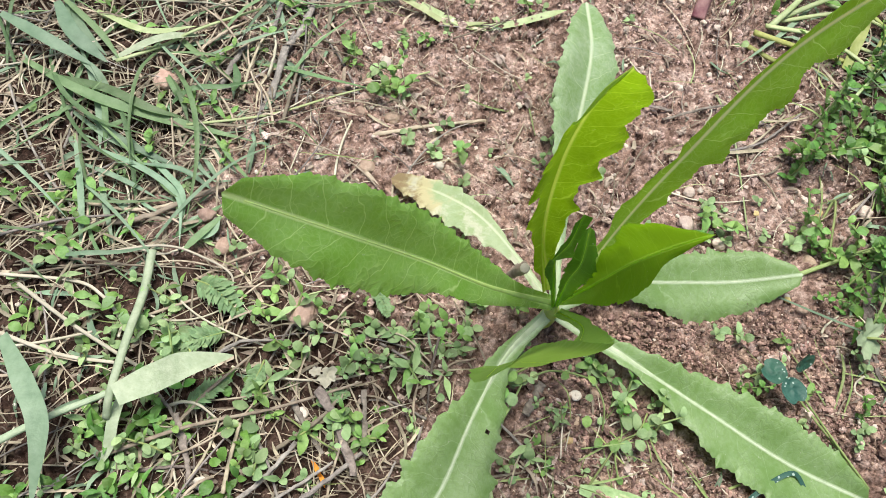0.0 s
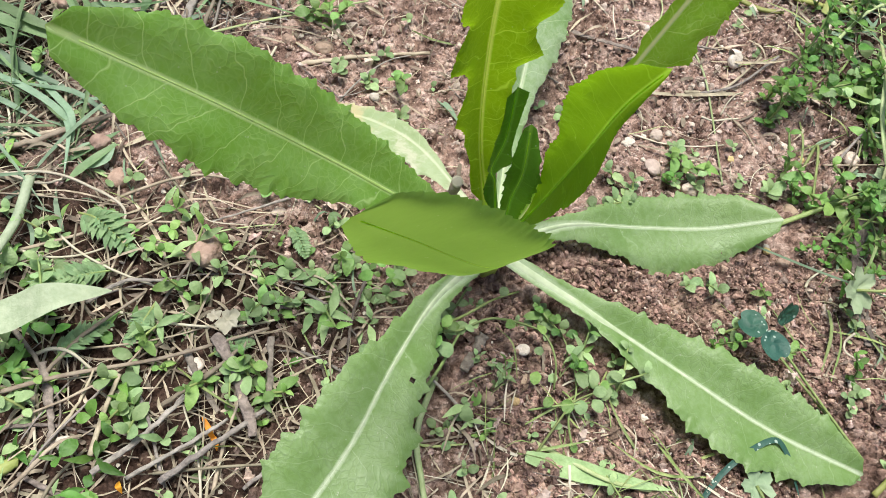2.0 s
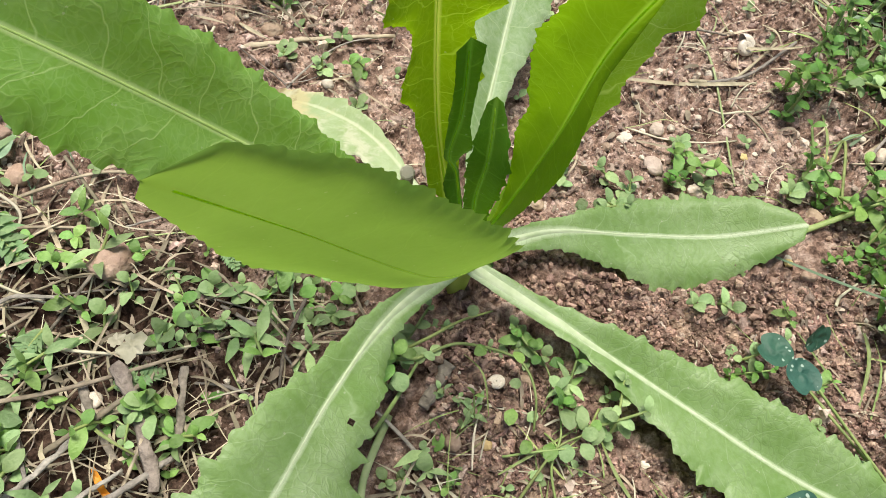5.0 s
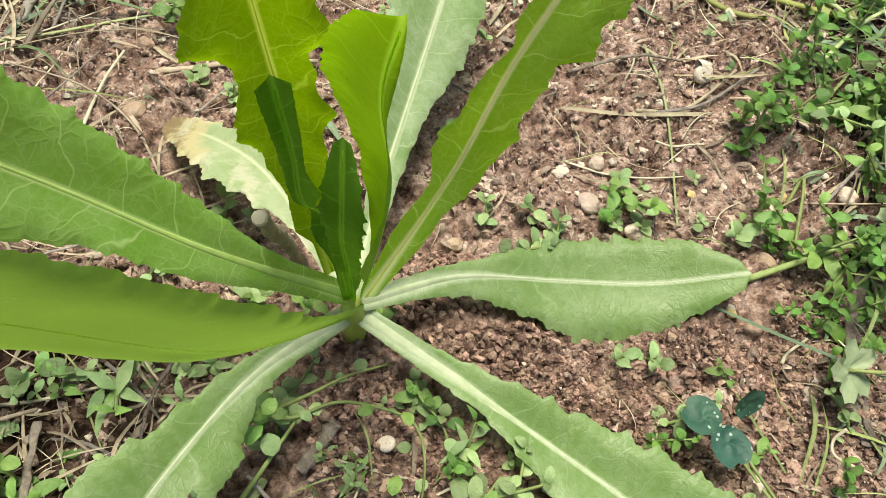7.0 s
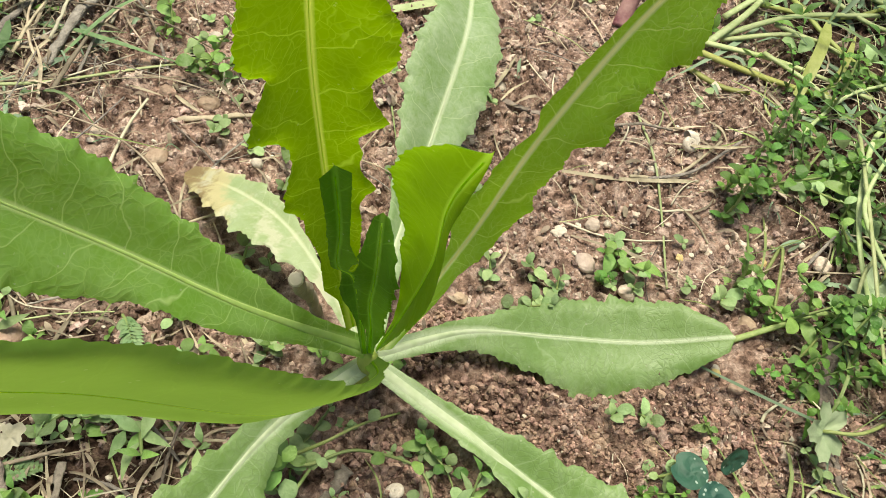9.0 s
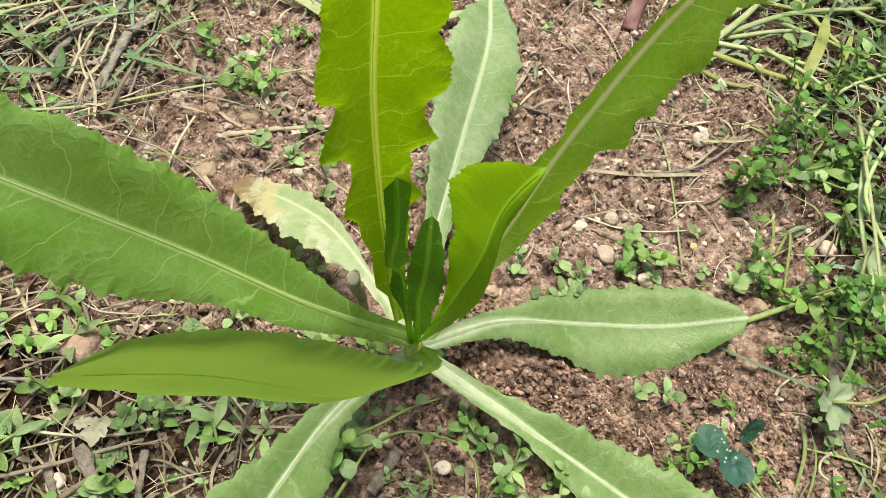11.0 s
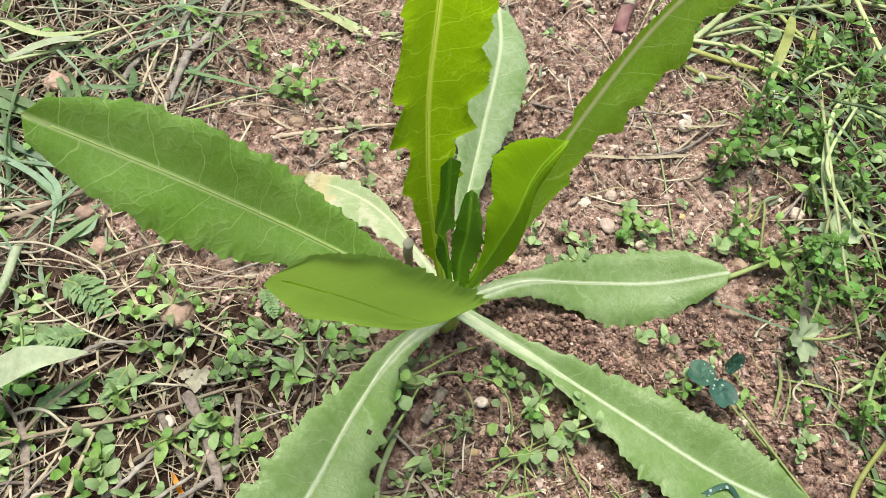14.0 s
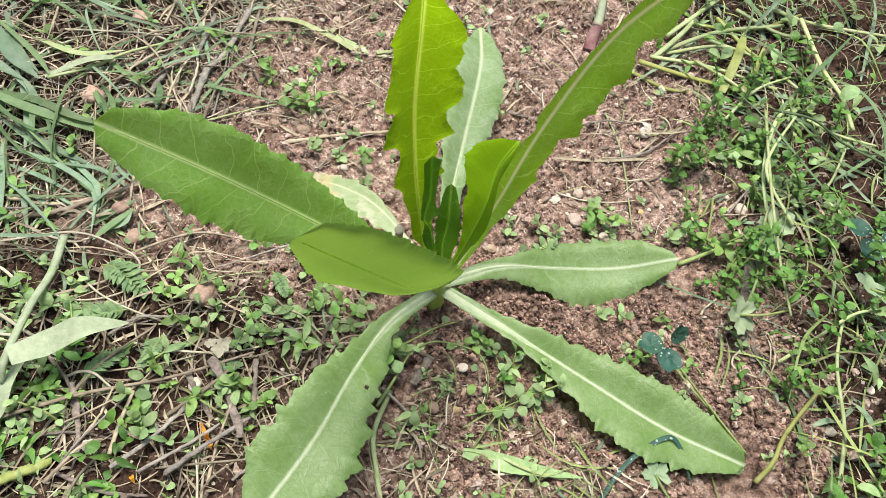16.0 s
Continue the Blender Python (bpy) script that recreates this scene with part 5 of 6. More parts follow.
stick = rod("cut_stick", [(0.0815, 0.150, -0.004), (0.0812, 0.1445, 0.015), (0.0797, 0.1375, 0.04), (0.0781, 0.1289, 0.0645)], 0.0050, STICK, "cut brown stick standing beside the plant", "stick", 0.9, "", 9, 1, 7)
bm = bmesh.new()
tube_into(bm, [(0.0781, 0.1289, 0.0643), (0.0781, 0.1286, 0.0649), (0.07807, 0.12845, 0.0652)], (0.0021, 0.0020, 0.0016), 9)
part("cut_end", bm, STRAW_WHITE, stick, "pale cut end", False)
rod("twig", on_soil([(0.276, 0.159, 0.003), (0.27, 0.143, 0.004), (0.267, 0.124, 0.004), (0.264, 0.11, 0.003), (0.268, 0.099, 0.002)]), 0.0031, TWIG, "dark twisted twig among weeds", "twig", 0.70, "", 7, 1, 101)
rod("grass_stalk", on_soil([(0.359, 0.362, 0.012), (0.359, 0.312, 0.014), (0.362, 0.285, 0.012), (0.367, 0.262, 0.008)]), 0.0034, STALK, "thick pale green stalk among weeds", "stem", 0.90, "", 7, 0, 102)
rod("grass_stalk", on_soil([(0.282, 0.264, 0.004), (0.307, 0.288, 0.008), (0.341, 0.311, 0.006)]), 0.0020, STALK, "pale green stem leaning in weeds", "stem", 0.80, "", 7, 0, 103)
rod("grass_stalk", on_soil([(0.336, 0.279, 0.004), (0.313, 0.262, 0.012), (0.291, 0.221, 0.018), (0.285, 0.192, 0.016), (0.291, 0.167, 0.006)]), 0.0026, STALK, "long pale green stem arching over weeds", "stem", 0.80, "", 7, 0, 104)
rod("grass_stalk", on_soil([(0.337, 0.268, 0.008), (0.354, 0.256, 0.01), (0.377, 0.249, 0.008)]), 0.0023, STALK, "pale green stem leaning in weeds", "stem", 0.80, "", 7, 0, 105)
rod("grass_stalk", on_soil([(0.364, 0.257, 0.008), (0.336, 0.218, 0.012), (0.324, 0.204, 0.008)]), 0.0017, STALK, "pale green stem leaning in weeds", "stem", 0.80, "", 7, 0, 106)
rod("dry_cane", on_soil([(0.2, 0.23, 0.002), (0.222, 0.236, 0.003), (0.244, 0.255, 0.003)]), 0.0017, STRAW, "thin tan stem lying on bare soil", "stem", 0.70, "", 7, 1, 107)
rod("cut_stalk", on_soil([(0.255, 0.327, 0.006), (0.295, 0.343, 0.008), (0.347, 0.358, 0.006)]), 0.0026, STALK, "pale green cut stalk strewn on the soil", "stalk", 0.80, "strewn stalks", 7, 0, 108)
rod("cut_stalk", on_soil([(0.246, 0.318, 0.006), (0.266, 0.337, 0.01), (0.281, 0.355, 0.01)]), 0.0029, STALK, "pale green cut stalk strewn on the soil", "stalk", 0.80, "strewn stalks", 7, 0, 109)
rod("dry_cane", on_soil([(-0.046, 0.23, 0.003), (-0.04, 0.253, 0.005), (-0.032, 0.287, 0.005)]), 0.0026, TWIG_GREY, "dry straw stem lying on the soil", "stem", 0.60, "loose straw", 7, 1, 110)
rod("dry_cane", on_soil([(-0.056, 0.247, 0.003), (-0.05, 0.271, 0.005), (-0.042, 0.294, 0.005)]), 0.0017, STRAW, "dry straw stem lying on the soil", "stem", 0.60, "loose straw", 7, 1, 111)
rod("dry_cane", on_soil([(-0.032, 0.227, 0.003), (-0.027, 0.261, 0.005), (-0.021, 0.289, 0.004)]), 0.0020, STRAW, "dry straw stem lying on the soil", "stem", 0.60, "loose straw", 7, 1, 112)
rod("dry_cane", on_soil([(-0.027, 0.238, 0.003), (-0.025, 0.269, 0.005), (-0.026, 0.297, 0.004)]), 0.0014, TWIG_GREY, "dry straw stem lying on the soil", "stem", 0.60, "loose straw", 7, 1, 113)
rod("dry_cane", on_soil([(-0.043, 0.257, 0.004), (-0.04, 0.275, 0.005), (-0.048, 0.298, 0.005)]), 0.0017, STRAW_WHITE, "dry straw stem lying on the soil", "stem", 0.60, "loose straw", 7, 1, 114)
rod("dry_cane", on_soil([(-0.069, 0.263, 0.004), (-0.051, 0.278, 0.005), (-0.026, 0.279, 0.004)]), 0.0011, STRAW, "dry straw stem lying on the soil", "stem", 0.60, "loose straw", 7, 1, 115)
rod("dry_cane", on_soil([(-0.056, 0.225, 0.004), (-0.032, 0.236, 0.005), (-0.01, 0.257, 0.003)]), 0.0011, STRAW_WHITE, "dry straw stem lying on the soil", "stem", 0.60, "loose straw", 7, 1, 116)
rod("dry_cane", on_soil([(-0.12, 0.243, 0.003), (-0.09, 0.258, 0.004), (-0.073, 0.27, 0.004)]), 0.0014, STRAW, "dry straw stem lying on the soil", "stem", 0.60, "loose straw", 7, 1, 117)
rod("dry_cane", on_soil([(-0.081, 0.27, 0.004), (-0.066, 0.283, 0.005), (-0.054, 0.296, 0.004)]), 0.0020, STRAW, "dry straw stem lying on the soil", "stem", 0.60, "loose straw", 7, 1, 118)
rod("dry_cane", on_soil([(-0.081, 0.235, 0.003), (-0.072, 0.248, 0.005), (-0.058, 0.264, 0.004)]), 0.0011, STRAW, "dry straw stem lying on the soil", "stem", 0.60, "loose straw", 7, 1, 119)
rod("dry_cane", on_soil([(-0.135, 0.266, 0.004), (-0.127, 0.28, 0.005), (-0.116, 0.292, 0.005)]), 0.0014, STRAW_WHITE, "dry straw stem lying on the soil", "stem", 0.60, "loose straw", 7, 1, 120)
rod("dry_cane", on_soil([(-0.121, 0.179, 0.003), (-0.096, 0.176, 0.003), (-0.073, 0.183, 0.003)]), 0.0023, STRAW, "dry straw stem lying on the soil", "stem", 0.60, "loose straw", 7, 1, 121)
rod("dry_cane", on_soil([(-0.103, 0.16, 0.003), (-0.082, 0.153, 0.004), (-0.069, 0.159, 0.003)]), 0.0014, STRAW_WHITE, "dry straw stem lying on the soil", "stem", 0.60, "loose straw", 7, 1, 122)
rod("dry_cane", on_soil([(-0.024, 0.29, 0.003), (-0.012, 0.283, 0.003), (0.003, 0.292, 0.003)]), 0.0014, STRAW, "dry straw stem lying on the soil", "stem", 0.60, "loose straw", 7, 1, 123)
blade("grass_strand", on_soil([(-0.122, 0.259, 0.006), (-0.099, 0.272, 0.01), (-0.077, 0.28, 0.006)]), 0.0046, PALE_LEAF, "blue-green cut grass blade lying on straw", "grass", "cut grass", tip=0.6)
blade("grass_strand", on_soil([(-0.093, 0.252, 0.004), (-0.084, 0.238, 0.008), (-0.079, 0.225, 0.005)]), 0.0029, GRASS, "blue-green cut grass blade lying on straw", "grass", "cut grass", tip=0.6)
blade("grass_strand", on_soil([(-0.06, 0.247, 0.005), (-0.058, 0.253, 0.008), (-0.062, 0.266, 0.005)]), 0.0040, GRASS, "blue-green cut grass blade lying on straw", "grass", "cut grass", tip=0.6)
blade("grass_strand", on_soil([(-0.126, 0.199, 0.004), (-0.106, 0.191, 0.006), (-0.088, 0.183, 0.003)]), 0.0026, GRASS_BLUE, "blue-green cut grass blade lying on straw", "grass", "cut grass", tip=0.6)
blade("grass_strand", on_soil([(-0.117, 0.194, 0.004), (-0.11, 0.175, 0.006), (-0.104, 0.157, 0.003)]), 0.0029, GRASS_BLUE, "blue-green cut grass blade lying on straw", "grass", "cut grass", tip=0.6)
blade("grass_strand", on_soil([(-0.067, 0.161, 0.003), (-0.059, 0.165, 0.006), (-0.056, 0.171, 0.004)]), 0.0034, GRASS_BLUE, "blue-green cut grass blade lying on straw", "grass", "cut grass", tip=0.6)
blade("grass_strand", on_soil([(-0.136, 0.255, 0.008), (-0.127, 0.248, 0.009), (-0.118, 0.238, 0.005)]), 0.0040, GRASS_BLUE, "blue-green cut grass blade lying on straw", "grass", "cut grass", tip=0.6)
rod("dry_cane", on_soil([(-0.053, 0.052, 0.005), (-0.047, 0.065, 0.007), (-0.044, 0.077, 0.005)]), 0.0014, STRAW, "short dry tan stem among weeds", "stem", 0.70, "straw among weeds", 7, 1, 131)
rod("dry_cane", on_soil([(-0.053, 0.103, 0.004), (-0.038, 0.111, 0.005), (-0.018, 0.114, 0.004)]), 0.0017, TWIG_GREY, "short dry tan stem among weeds", "stem", 0.70, "straw among weeds", 7, 1, 132)
rod("dry_cane", on_soil([(-0.063, 0.074, 0.005), (-0.05, 0.088, 0.008), (-0.032, 0.107, 0.006)]), 0.0017, STRAW, "short dry tan stem among weeds", "stem", 0.70, "straw among weeds", 7, 1, 133)
rod("dry_cane", on_soil([(0.003, 0.036, 0.004), (0.005, 0.053, 0.006), (0.009, 0.069, 0.005)]), 0.0014, STRAW, "short dry tan stem among weeds", "stem", 0.70, "straw among weeds", 7, 1, 134)
rod("dry_cane", on_soil([(0.034, 0.049, 0.004), (0.039, 0.063, 0.006), (0.044, 0.08, 0.004)]), 0.0014, TWIG_GREY, "short dry tan stem among weeds", "stem", 0.70, "straw among weeds", 7, 1, 135)
rod("dry_cane", on_soil([(0.012, 0.113, 0.004), (0.031, 0.118, 0.005), (0.047, 0.104, 0.003)]), 0.0011, STRAW, "short dry tan stem among weeds", "stem", 0.70, "straw among weeds", 7, 1, 136)
rod("dry_cane", on_soil([(-0.02, 0.065, 0.004), (-0.003, 0.076, 0.006), (0.01, 0.092, 0.005)]), 0.0020, STRAW, "short dry tan stem among weeds", "stem", 0.70, "straw among weeds", 7, 1, 137)
rod("dry_cane", on_soil([(-0.025, 0.04, 0.004), (-0.006, 0.052, 0.006), (0.006, 0.06, 0.005)]), 0.0017, TWIG_GREY, "short dry tan stem among weeds", "stem", 0.70, "straw among weeds", 7, 1, 138)
rod("dry_cane", on_soil([(0.048, 0.093, 0.004), (0.055, 0.104, 0.005), (0.067, 0.108, 0.003)]), 0.0011, STRAW, "short dry tan stem among weeds", "stem", 0.70, "straw among weeds", 7, 1, 139)
rod("dry_cane", on_soil([(-0.061, 0.035, 0.004), (-0.05, 0.049, 0.006), (-0.043, 0.054, 0.004)]), 0.0017, STRAW, "short dry tan stem among weeds", "stem", 0.70, "straw among weeds", 7, 1, 140)


# ---- scattered straw and grass ----
def zone(rng, box):
    return rng.uniform(box[0], box[1]), rng.uniform(box[2], box[3])


def scatter(name, count, seed, box, size, wide, mats, label, category, group, lean, keep, high=0.004, as_blade=True):
    rng = random.Random(seed)
    made = 0
    while made < count:
        x, y = zone(rng, box)
        if near_leaf(x, y) or rng.random() > keep(x, y):
            continue
        made += 1
        a = rng.gauss(*lean)
        length = rng.uniform(*size)
        dx, dy = math.cos(a) * length, math.sin(a) * length
        bend = rng.uniform(-0.25, 0.25)
        h = rng.uniform(0.001, high)
        pts = on_soil([(x - dx / 2, y - dy / 2, 0.0012), (x - dx / 6 - dy * bend * 0.6, y - dy / 6 + dx * bend * 0.6, h), (x + dx / 6 - dy * bend * 0.6, y + dy / 6 + dx * bend * 0.6, h * 1.2), (x + dx / 2, y + dy / 2, rng.uniform(0.0012, high))])
        w = rng.uniform(*wide)
        mat = rng.choice(mats)
        if as_blade:
            blade(name, pts, w, mat, label, category, group, twist=rng.uniform(-0.7, 0.7), fold=rng.uniform(0.1, 0.5), n=12)
        else:
            rod(name, pts, w, mat, label, category, rng.uniform(0.5, 0.9), group, 5)


def straw_zone(x, y):
    """Most of the straw lies far to the left of the plant, thinning towards it."""
    far = (0.45 if y < 0.15 else 0.12) * max(0.0, min(1.0, (0.08 - x) / 0.10)) + (0.75 if y > 0.15 and x < -0.09 + 0.5 * (y - 0.15) + 0.02 * noise.noise(Vector((x * 40, y * 40, 0))) else 0.0)
    return min(1.0, far + 0.05)


scatter("dry_straw", 210, 11, (-0.2, 0.26, 0.03, 0.40), (0.02, 0.09), (0.0006, 0.0018), (STRAW, STRAW, STRAW_WHITE, TWIG_GREY), "dry tan straw lying on the soil", "straw", "loose straw", (0.6, 0.9), straw_zone, 0.006, False)
scatter("grass_strand", 55, 12, (-0.22, 0.06, 0.14, 0.40), (0.04, 0.11), (0.0012, 0.0030), (GRASS, GRASS_BLUE, GRASS_BLUE), "blue-green cut grass blade lying on straw", "grass", "cut grass", (-0.4, 0.9), lambda x, y: 1.0 if x < -0.07 + 0.3 * (y - 0.15) else 0.04, 0.014)
scatter("grass_strand", 70, 13, (0.24, 0.5, 0.02, 0.44), (0.04, 0.12), (0.0015, 0.0036), (GRASS, GRASS, GRASS_BLUE), "green grass blade among low weeds", "grass", "grass among weeds", (2.2, 0.9), lambda x, y: 1.0 if x > 0.29 else 0.12, 0.022)
scatter("dry_straw", 60, 14, (0.2, 0.48, 0.03, 0.44), (0.02, 0.07), (0.0005, 0.0013), (STRAW, STRAW, STALK), "thin tan straw among low weeds", "straw", "straw among weeds", (0.8, 1.2), lambda x, y: 1.0 if x > 0.27 else 0.25, 0.01, False)
scatter("dry_straw", 60, 15, (-0.12, 0.22, 0.01, 0.34), (0.012, 0.04), (0.0004, 0.0010), (STRAW, TWIG, STALK), "thin bit of straw on bare soil", "straw", "short straw", (0.8, 1.4), lambda x, y: 1.0, 0.003, False)


scatter("dry_straw", 45, 16, (-0.03, 0.28, 0.19, 0.37), (0.012, 0.05), (0.0005, 0.0012), (STRAW, STRAW_WHITE, TWIG_GREY), "thin bit of straw on bare soil", "straw", "short straw", (0.5, 1.2), lambda x, y: 1.0, 0.003, False)


# ---- fine litter: bits of dead leaf and root hairs ----
def litter(name, count, seed, box, size, mat, label, keep, slim=(0.08, 0.4), arch=0.1):
    rng = random.Random(seed)
    verts, faces = [], []
    while count:
        x, y = zone(rng, box)
        if near_leaf(x, y) or rng.random() > keep(x, y):
            continue
        count -= 1
        a, l = rng.uniform(0, 6.28), rng.uniform(*size)
        dx, dy, b = math.cos(a) * l, math.sin(a) * l, rng.gauss(0, 0.16)
        p = on_soil([(x, y, 0.0008), (x + dx / 2 - dy * b / 2, y + dy / 2 + dx * b / 2, rng.uniform(0.001, 0.003 + arch * l)), (x + dx, y + dy, 0.001 + rng.random() * 0.5 * arch * l)])
        v, f = strip(p, max(0.0003, l * rng.uniform(*slim)), rng.uniform(0, 0.6), 0.5, rng.uniform(-1, 1), 6 if l < 0.02 else 9)
        off = sum(len(q) for q in verts)
        verts.append(v)
        faces += [tuple(i + off for i in q) for q in f]
    return tagged(new(name, mesh_from(name, np.concatenate(verts), faces, mat)), label, "plant litter", kind="stuff")


litter("dead_leaf_bits", 2400, 21, (-0.2, 0.42, 0.01, 0.40), (0.002, 0.007), DEAD, "brown bits of dead leaf on the soil", lambda x, y: 0.25 + straw_zone(x, y))
litter("straw_bits", 2300, 22, (-0.22, 0.45, 0.01, 0.42), (0.005, 0.018), STRAW, "fine tan straw bits on the soil", lambda x, y: 0.14 + straw_zone(x, y), (0.03, 0.12))
litter("straw_mat", 1900, 24, (-0.24, 0.48, 0.01, 0.44), (0.018, 0.055), STRAW, "mat of thin dry grass on the soil", lambda x, y: straw_zone(x, y) - 0.04 + (0.14 if x > 0.27 else 0.3 if y > 0.33 else 0), (0.008, 0.03))
litter("straw_bits", 120, 29, (0.0, 0.1, 0.01, 0.12), (0.008, 0.03), STRAW, "pale straw bits among low weeds", lambda x, y: 1.0, (0.02, 0.05))
litter("straw_bits", 70, 31, (0.08, 0.19, 0.02, 0.115), (0.008, 0.03), STRAW_WHITE, "pale straw bits on damp soil", lambda x, y: 1.0, (0.015, 0.04))
litter("green_threads", 60, 32, (0.09, 0.18, 0.02, 0.10), (0.012, 0.035), WEED_STEM, "thin green threads of weed stems", lambda x, y: 1.0, (0.012, 0.035), 0.2)
litter("root_hairs", 420, 25, (-0.2, 0.4, 0.01, 0.40), (0.008, 0.03), STRAW_WHITE, "thin whitish root hairs and stalks on soil", lambda x, y: 0.3 + straw_zone(x, y), (0.008, 0.03))
litter("cut_grass_bits", 900, 23, (-0.24, 0.46, 0.01, 0.43), (0.006, 0.02), GRASS_BLUE, "small cut bits of green grass", lambda x, y: 0.07 + (0.9 if x > 0.26 or x < -0.05 + 0.3 * (y - 0.15) else 0.0), (0.05, 0.2))
litter("green_threads", 380, 26, (-0.14, 0.47, 0.01, 0.42), (0.012, 0.045), WEED_STEM, "thin green threads of weed stems", lambda x, y: 0.1 + (0.9 if x > 0.25 else 0.3 if y < 0.16 else 0.0), (0.010, 0.035))


litter("stem_hoops", 90, 27, (0.25, 0.47, 0.0, 0.42), (0.025, 0.075), WEED_STEM, "thin arching green stems over weeds", lambda x, y: max(0.05, min(1.0, (x - 0.25) / 0.04)), (0.012, 0.03), 0.3)
litter("grass_hoops", 80, 28, (-0.24, 0.02, 0.15, 0.42), (0.03, 0.08), GRASS, "thin green grass over straw", lambda x, y: 1.0 if x < -0.06 + 0.3 * (y - 0.15) else 0.05, (0.02, 0.045), 0.15)


def outskirts(x, y):
    """The ring of rough ground round the plant's plot."""
    inside = -0.21 < x < 0.44 and 0.0 < y < 0.41
    return 0.0 if inside else max(0.05, 1.0 - 0.9 * math.hypot(x - 0.12, y - 0.2)) * patchy(x, y, 6.0)


def patchy(x, y, k=22.0):
    return max(0.0, min(1.0, 0.5 + 1.4 * noise.noise(Vector((x * k, y * k, 12.0)))))


litter("straw_field", 2600, 61, (-0.9, 1.1, -0.8, 1.2), (0.02, 0.07), STRAW, "mat of thin dry grass on the soil", outskirts, (0.012, 0.04))
litter("grass_field", 2200, 62, (-0.9, 1.1, -0.8, 1.2), (0.03, 0.09), GRASS, "thin green grass over straw", outskirts, (0.02, 0.05), 0.3)

# ---- low weeds: sprigs with small oval leaves in pairs ----
def oval(name, length, width, mat, cup=0.25, point=0.0, n=9):
    """A small oval leaf along +y from the origin."""
    verts, faces = [], []
    for i in range(n):
        f = i / (n - 1)
        e = max(0.0, 1 - abs(2 * f ** 0.85 - 1) ** (2.3 - point)) ** (0.5 + 0.4 * point)
        w = width / 2 * max(0.05, e) * (0.35 + 0.65 * min(1.0, f / 0.35))
        z = length * (0.12 * math.sin(math.pi * f) - 0.10 * f * f)
        verts += [(-w, f * length, z + cup * w), (0, f * length, z), (w, f * length, z + cup * w)]
    for i in range(n - 1):
        for j in (0, 1):
            faces.append((3 * i + j, 3 * i + j + 1, 3 * i + j + 4, 3 * i + j + 3))
    return mesh_from(name, verts, faces, mat)


OVALS = [oval("leaf", 0.0078, 0.0056, WEED, 0.10), oval("leaf", 0.007, 0.0054, WEED, 0.04), oval("leaf", 0.0095, 0.0045, WEED, 0.15, 0.3)]
OVALS_PALE = [oval("leaf", 0.008, 0.006, WEED_PALE, 0.08), oval("leaf", 0.007, 0.006, WEED_PALE, 0.03), oval("leaf", 0.0085, 0.005, WEED_PALE, 0.14)]
OVALS_DEEP = [oval("leaf", 0.0078, 0.0056, WEED_DEEP, 0.10), oval("leaf", 0.007, 0.0054, WEED_DEEP, 0.04), oval("leaf", 0.0095, 0.0045, WEED_DEEP, 0.15, 0.3)]
NARROW = [oval("leaf", 0.012, 0.0035, WEED_PALE, 0.3, 0.8), oval("leaf", 0.010, 0.003, WEED, 0.3, 0.8), oval("leaf", 0.011, 0.004, WEED_PALE, 0.2, 0.8)]


def sprig(seed, height, spread, pairs, ovals, size, label):
    rng = random.Random(seed)
    top = tagged(new("weed_sprig"), label, "weed", "low weeds")
    a = rng.uniform(0, 6.28)
    stem = spline([(0, 0, -0.002), (spread * 0.3 * math.cos(a), spread * 0.3 * math.sin(a), height * 0.5), (spread * math.cos(a + 0.4), spread * math.sin(a + 0.4), height)], 12)
    bm = bmesh.new()
    tube_into(bm, stem, np.linspace(0.0006, 0.0004, 12), 5)
    part("stem", bm, WEED_STEM, top)
    for k in range(pairs):
        f = (k + 0.7) / pairs
        p = stem[min(11, int(f * 11.99))]
        turn = a + k * 1.57 + rng.uniform(-0.3, 0.3)
        for side in (0, math.pi):
            ob = new("leaf", rng.choice(ovals))
            ob.parent = top
            grow = size * rng.uniform(0.5, 1.0) * (0.75 if k == pairs - 1 else 1.0)
            ob.matrix_basis = Matrix.Translation(p) @ Euler((radians(rng.uniform(-5, 40) if k < pairs - 1 else rng.uniform(30, 60)), radians(rng.uniform(-20, 20)), turn + side)).to_matrix().to_4x4() @ Matrix.Scale(grow, 4)
    return top


KINDS = [
    sprig(31, 0.010, 0.008, 4, OVALS, 0.95, "small weed sprig with glossy oval leaves in soil"),
    sprig(32, 0.014, 0.012, 5, OVALS, 0.85, "small weed sprig with glossy oval leaves in soil"),
    sprig(33, 0.007, 0.006, 3, OVALS_PALE, 1.0, "low weed seedling with pale green oval leaves"),
    sprig(34, 0.012, 0.016, 5, OVALS_PALE, 0.8, "creeping weed with pale green oval leaves"),
    sprig(35, 0.022, 0.012, 7, OVALS_DEEP, 0.8, "upright bushy weed with small green leaves"),
    sprig(36, 0.012, 0.010, 5, NARROW, 0.95, "low weed with narrow pale leaves"),
    sprig(37, 0.005, 0.003, 2, OVALS_PALE, 0.85, "tiny seedling with round pale leaves"),
    sprig(38, 0.030, 0.014, 8, OVALS_DEEP, 0.72, "upright bushy weed with small green leaves"),
]
USED = set()


def plant_sprig(kind, x, y, turn, size=1.0):
    m = pose(x, y, soil_height(x, y), 0, 0, turn) @ Matrix.Scale(size, 4)
    if kind not in USED:
        USED.add(kind)
        KINDS[kind].matrix_basis = m
        return KINDS[kind]
    ob = copy_thing(KINDS[kind], pose(0, 0, 0))
    ob.matrix_basis = m
    return ob


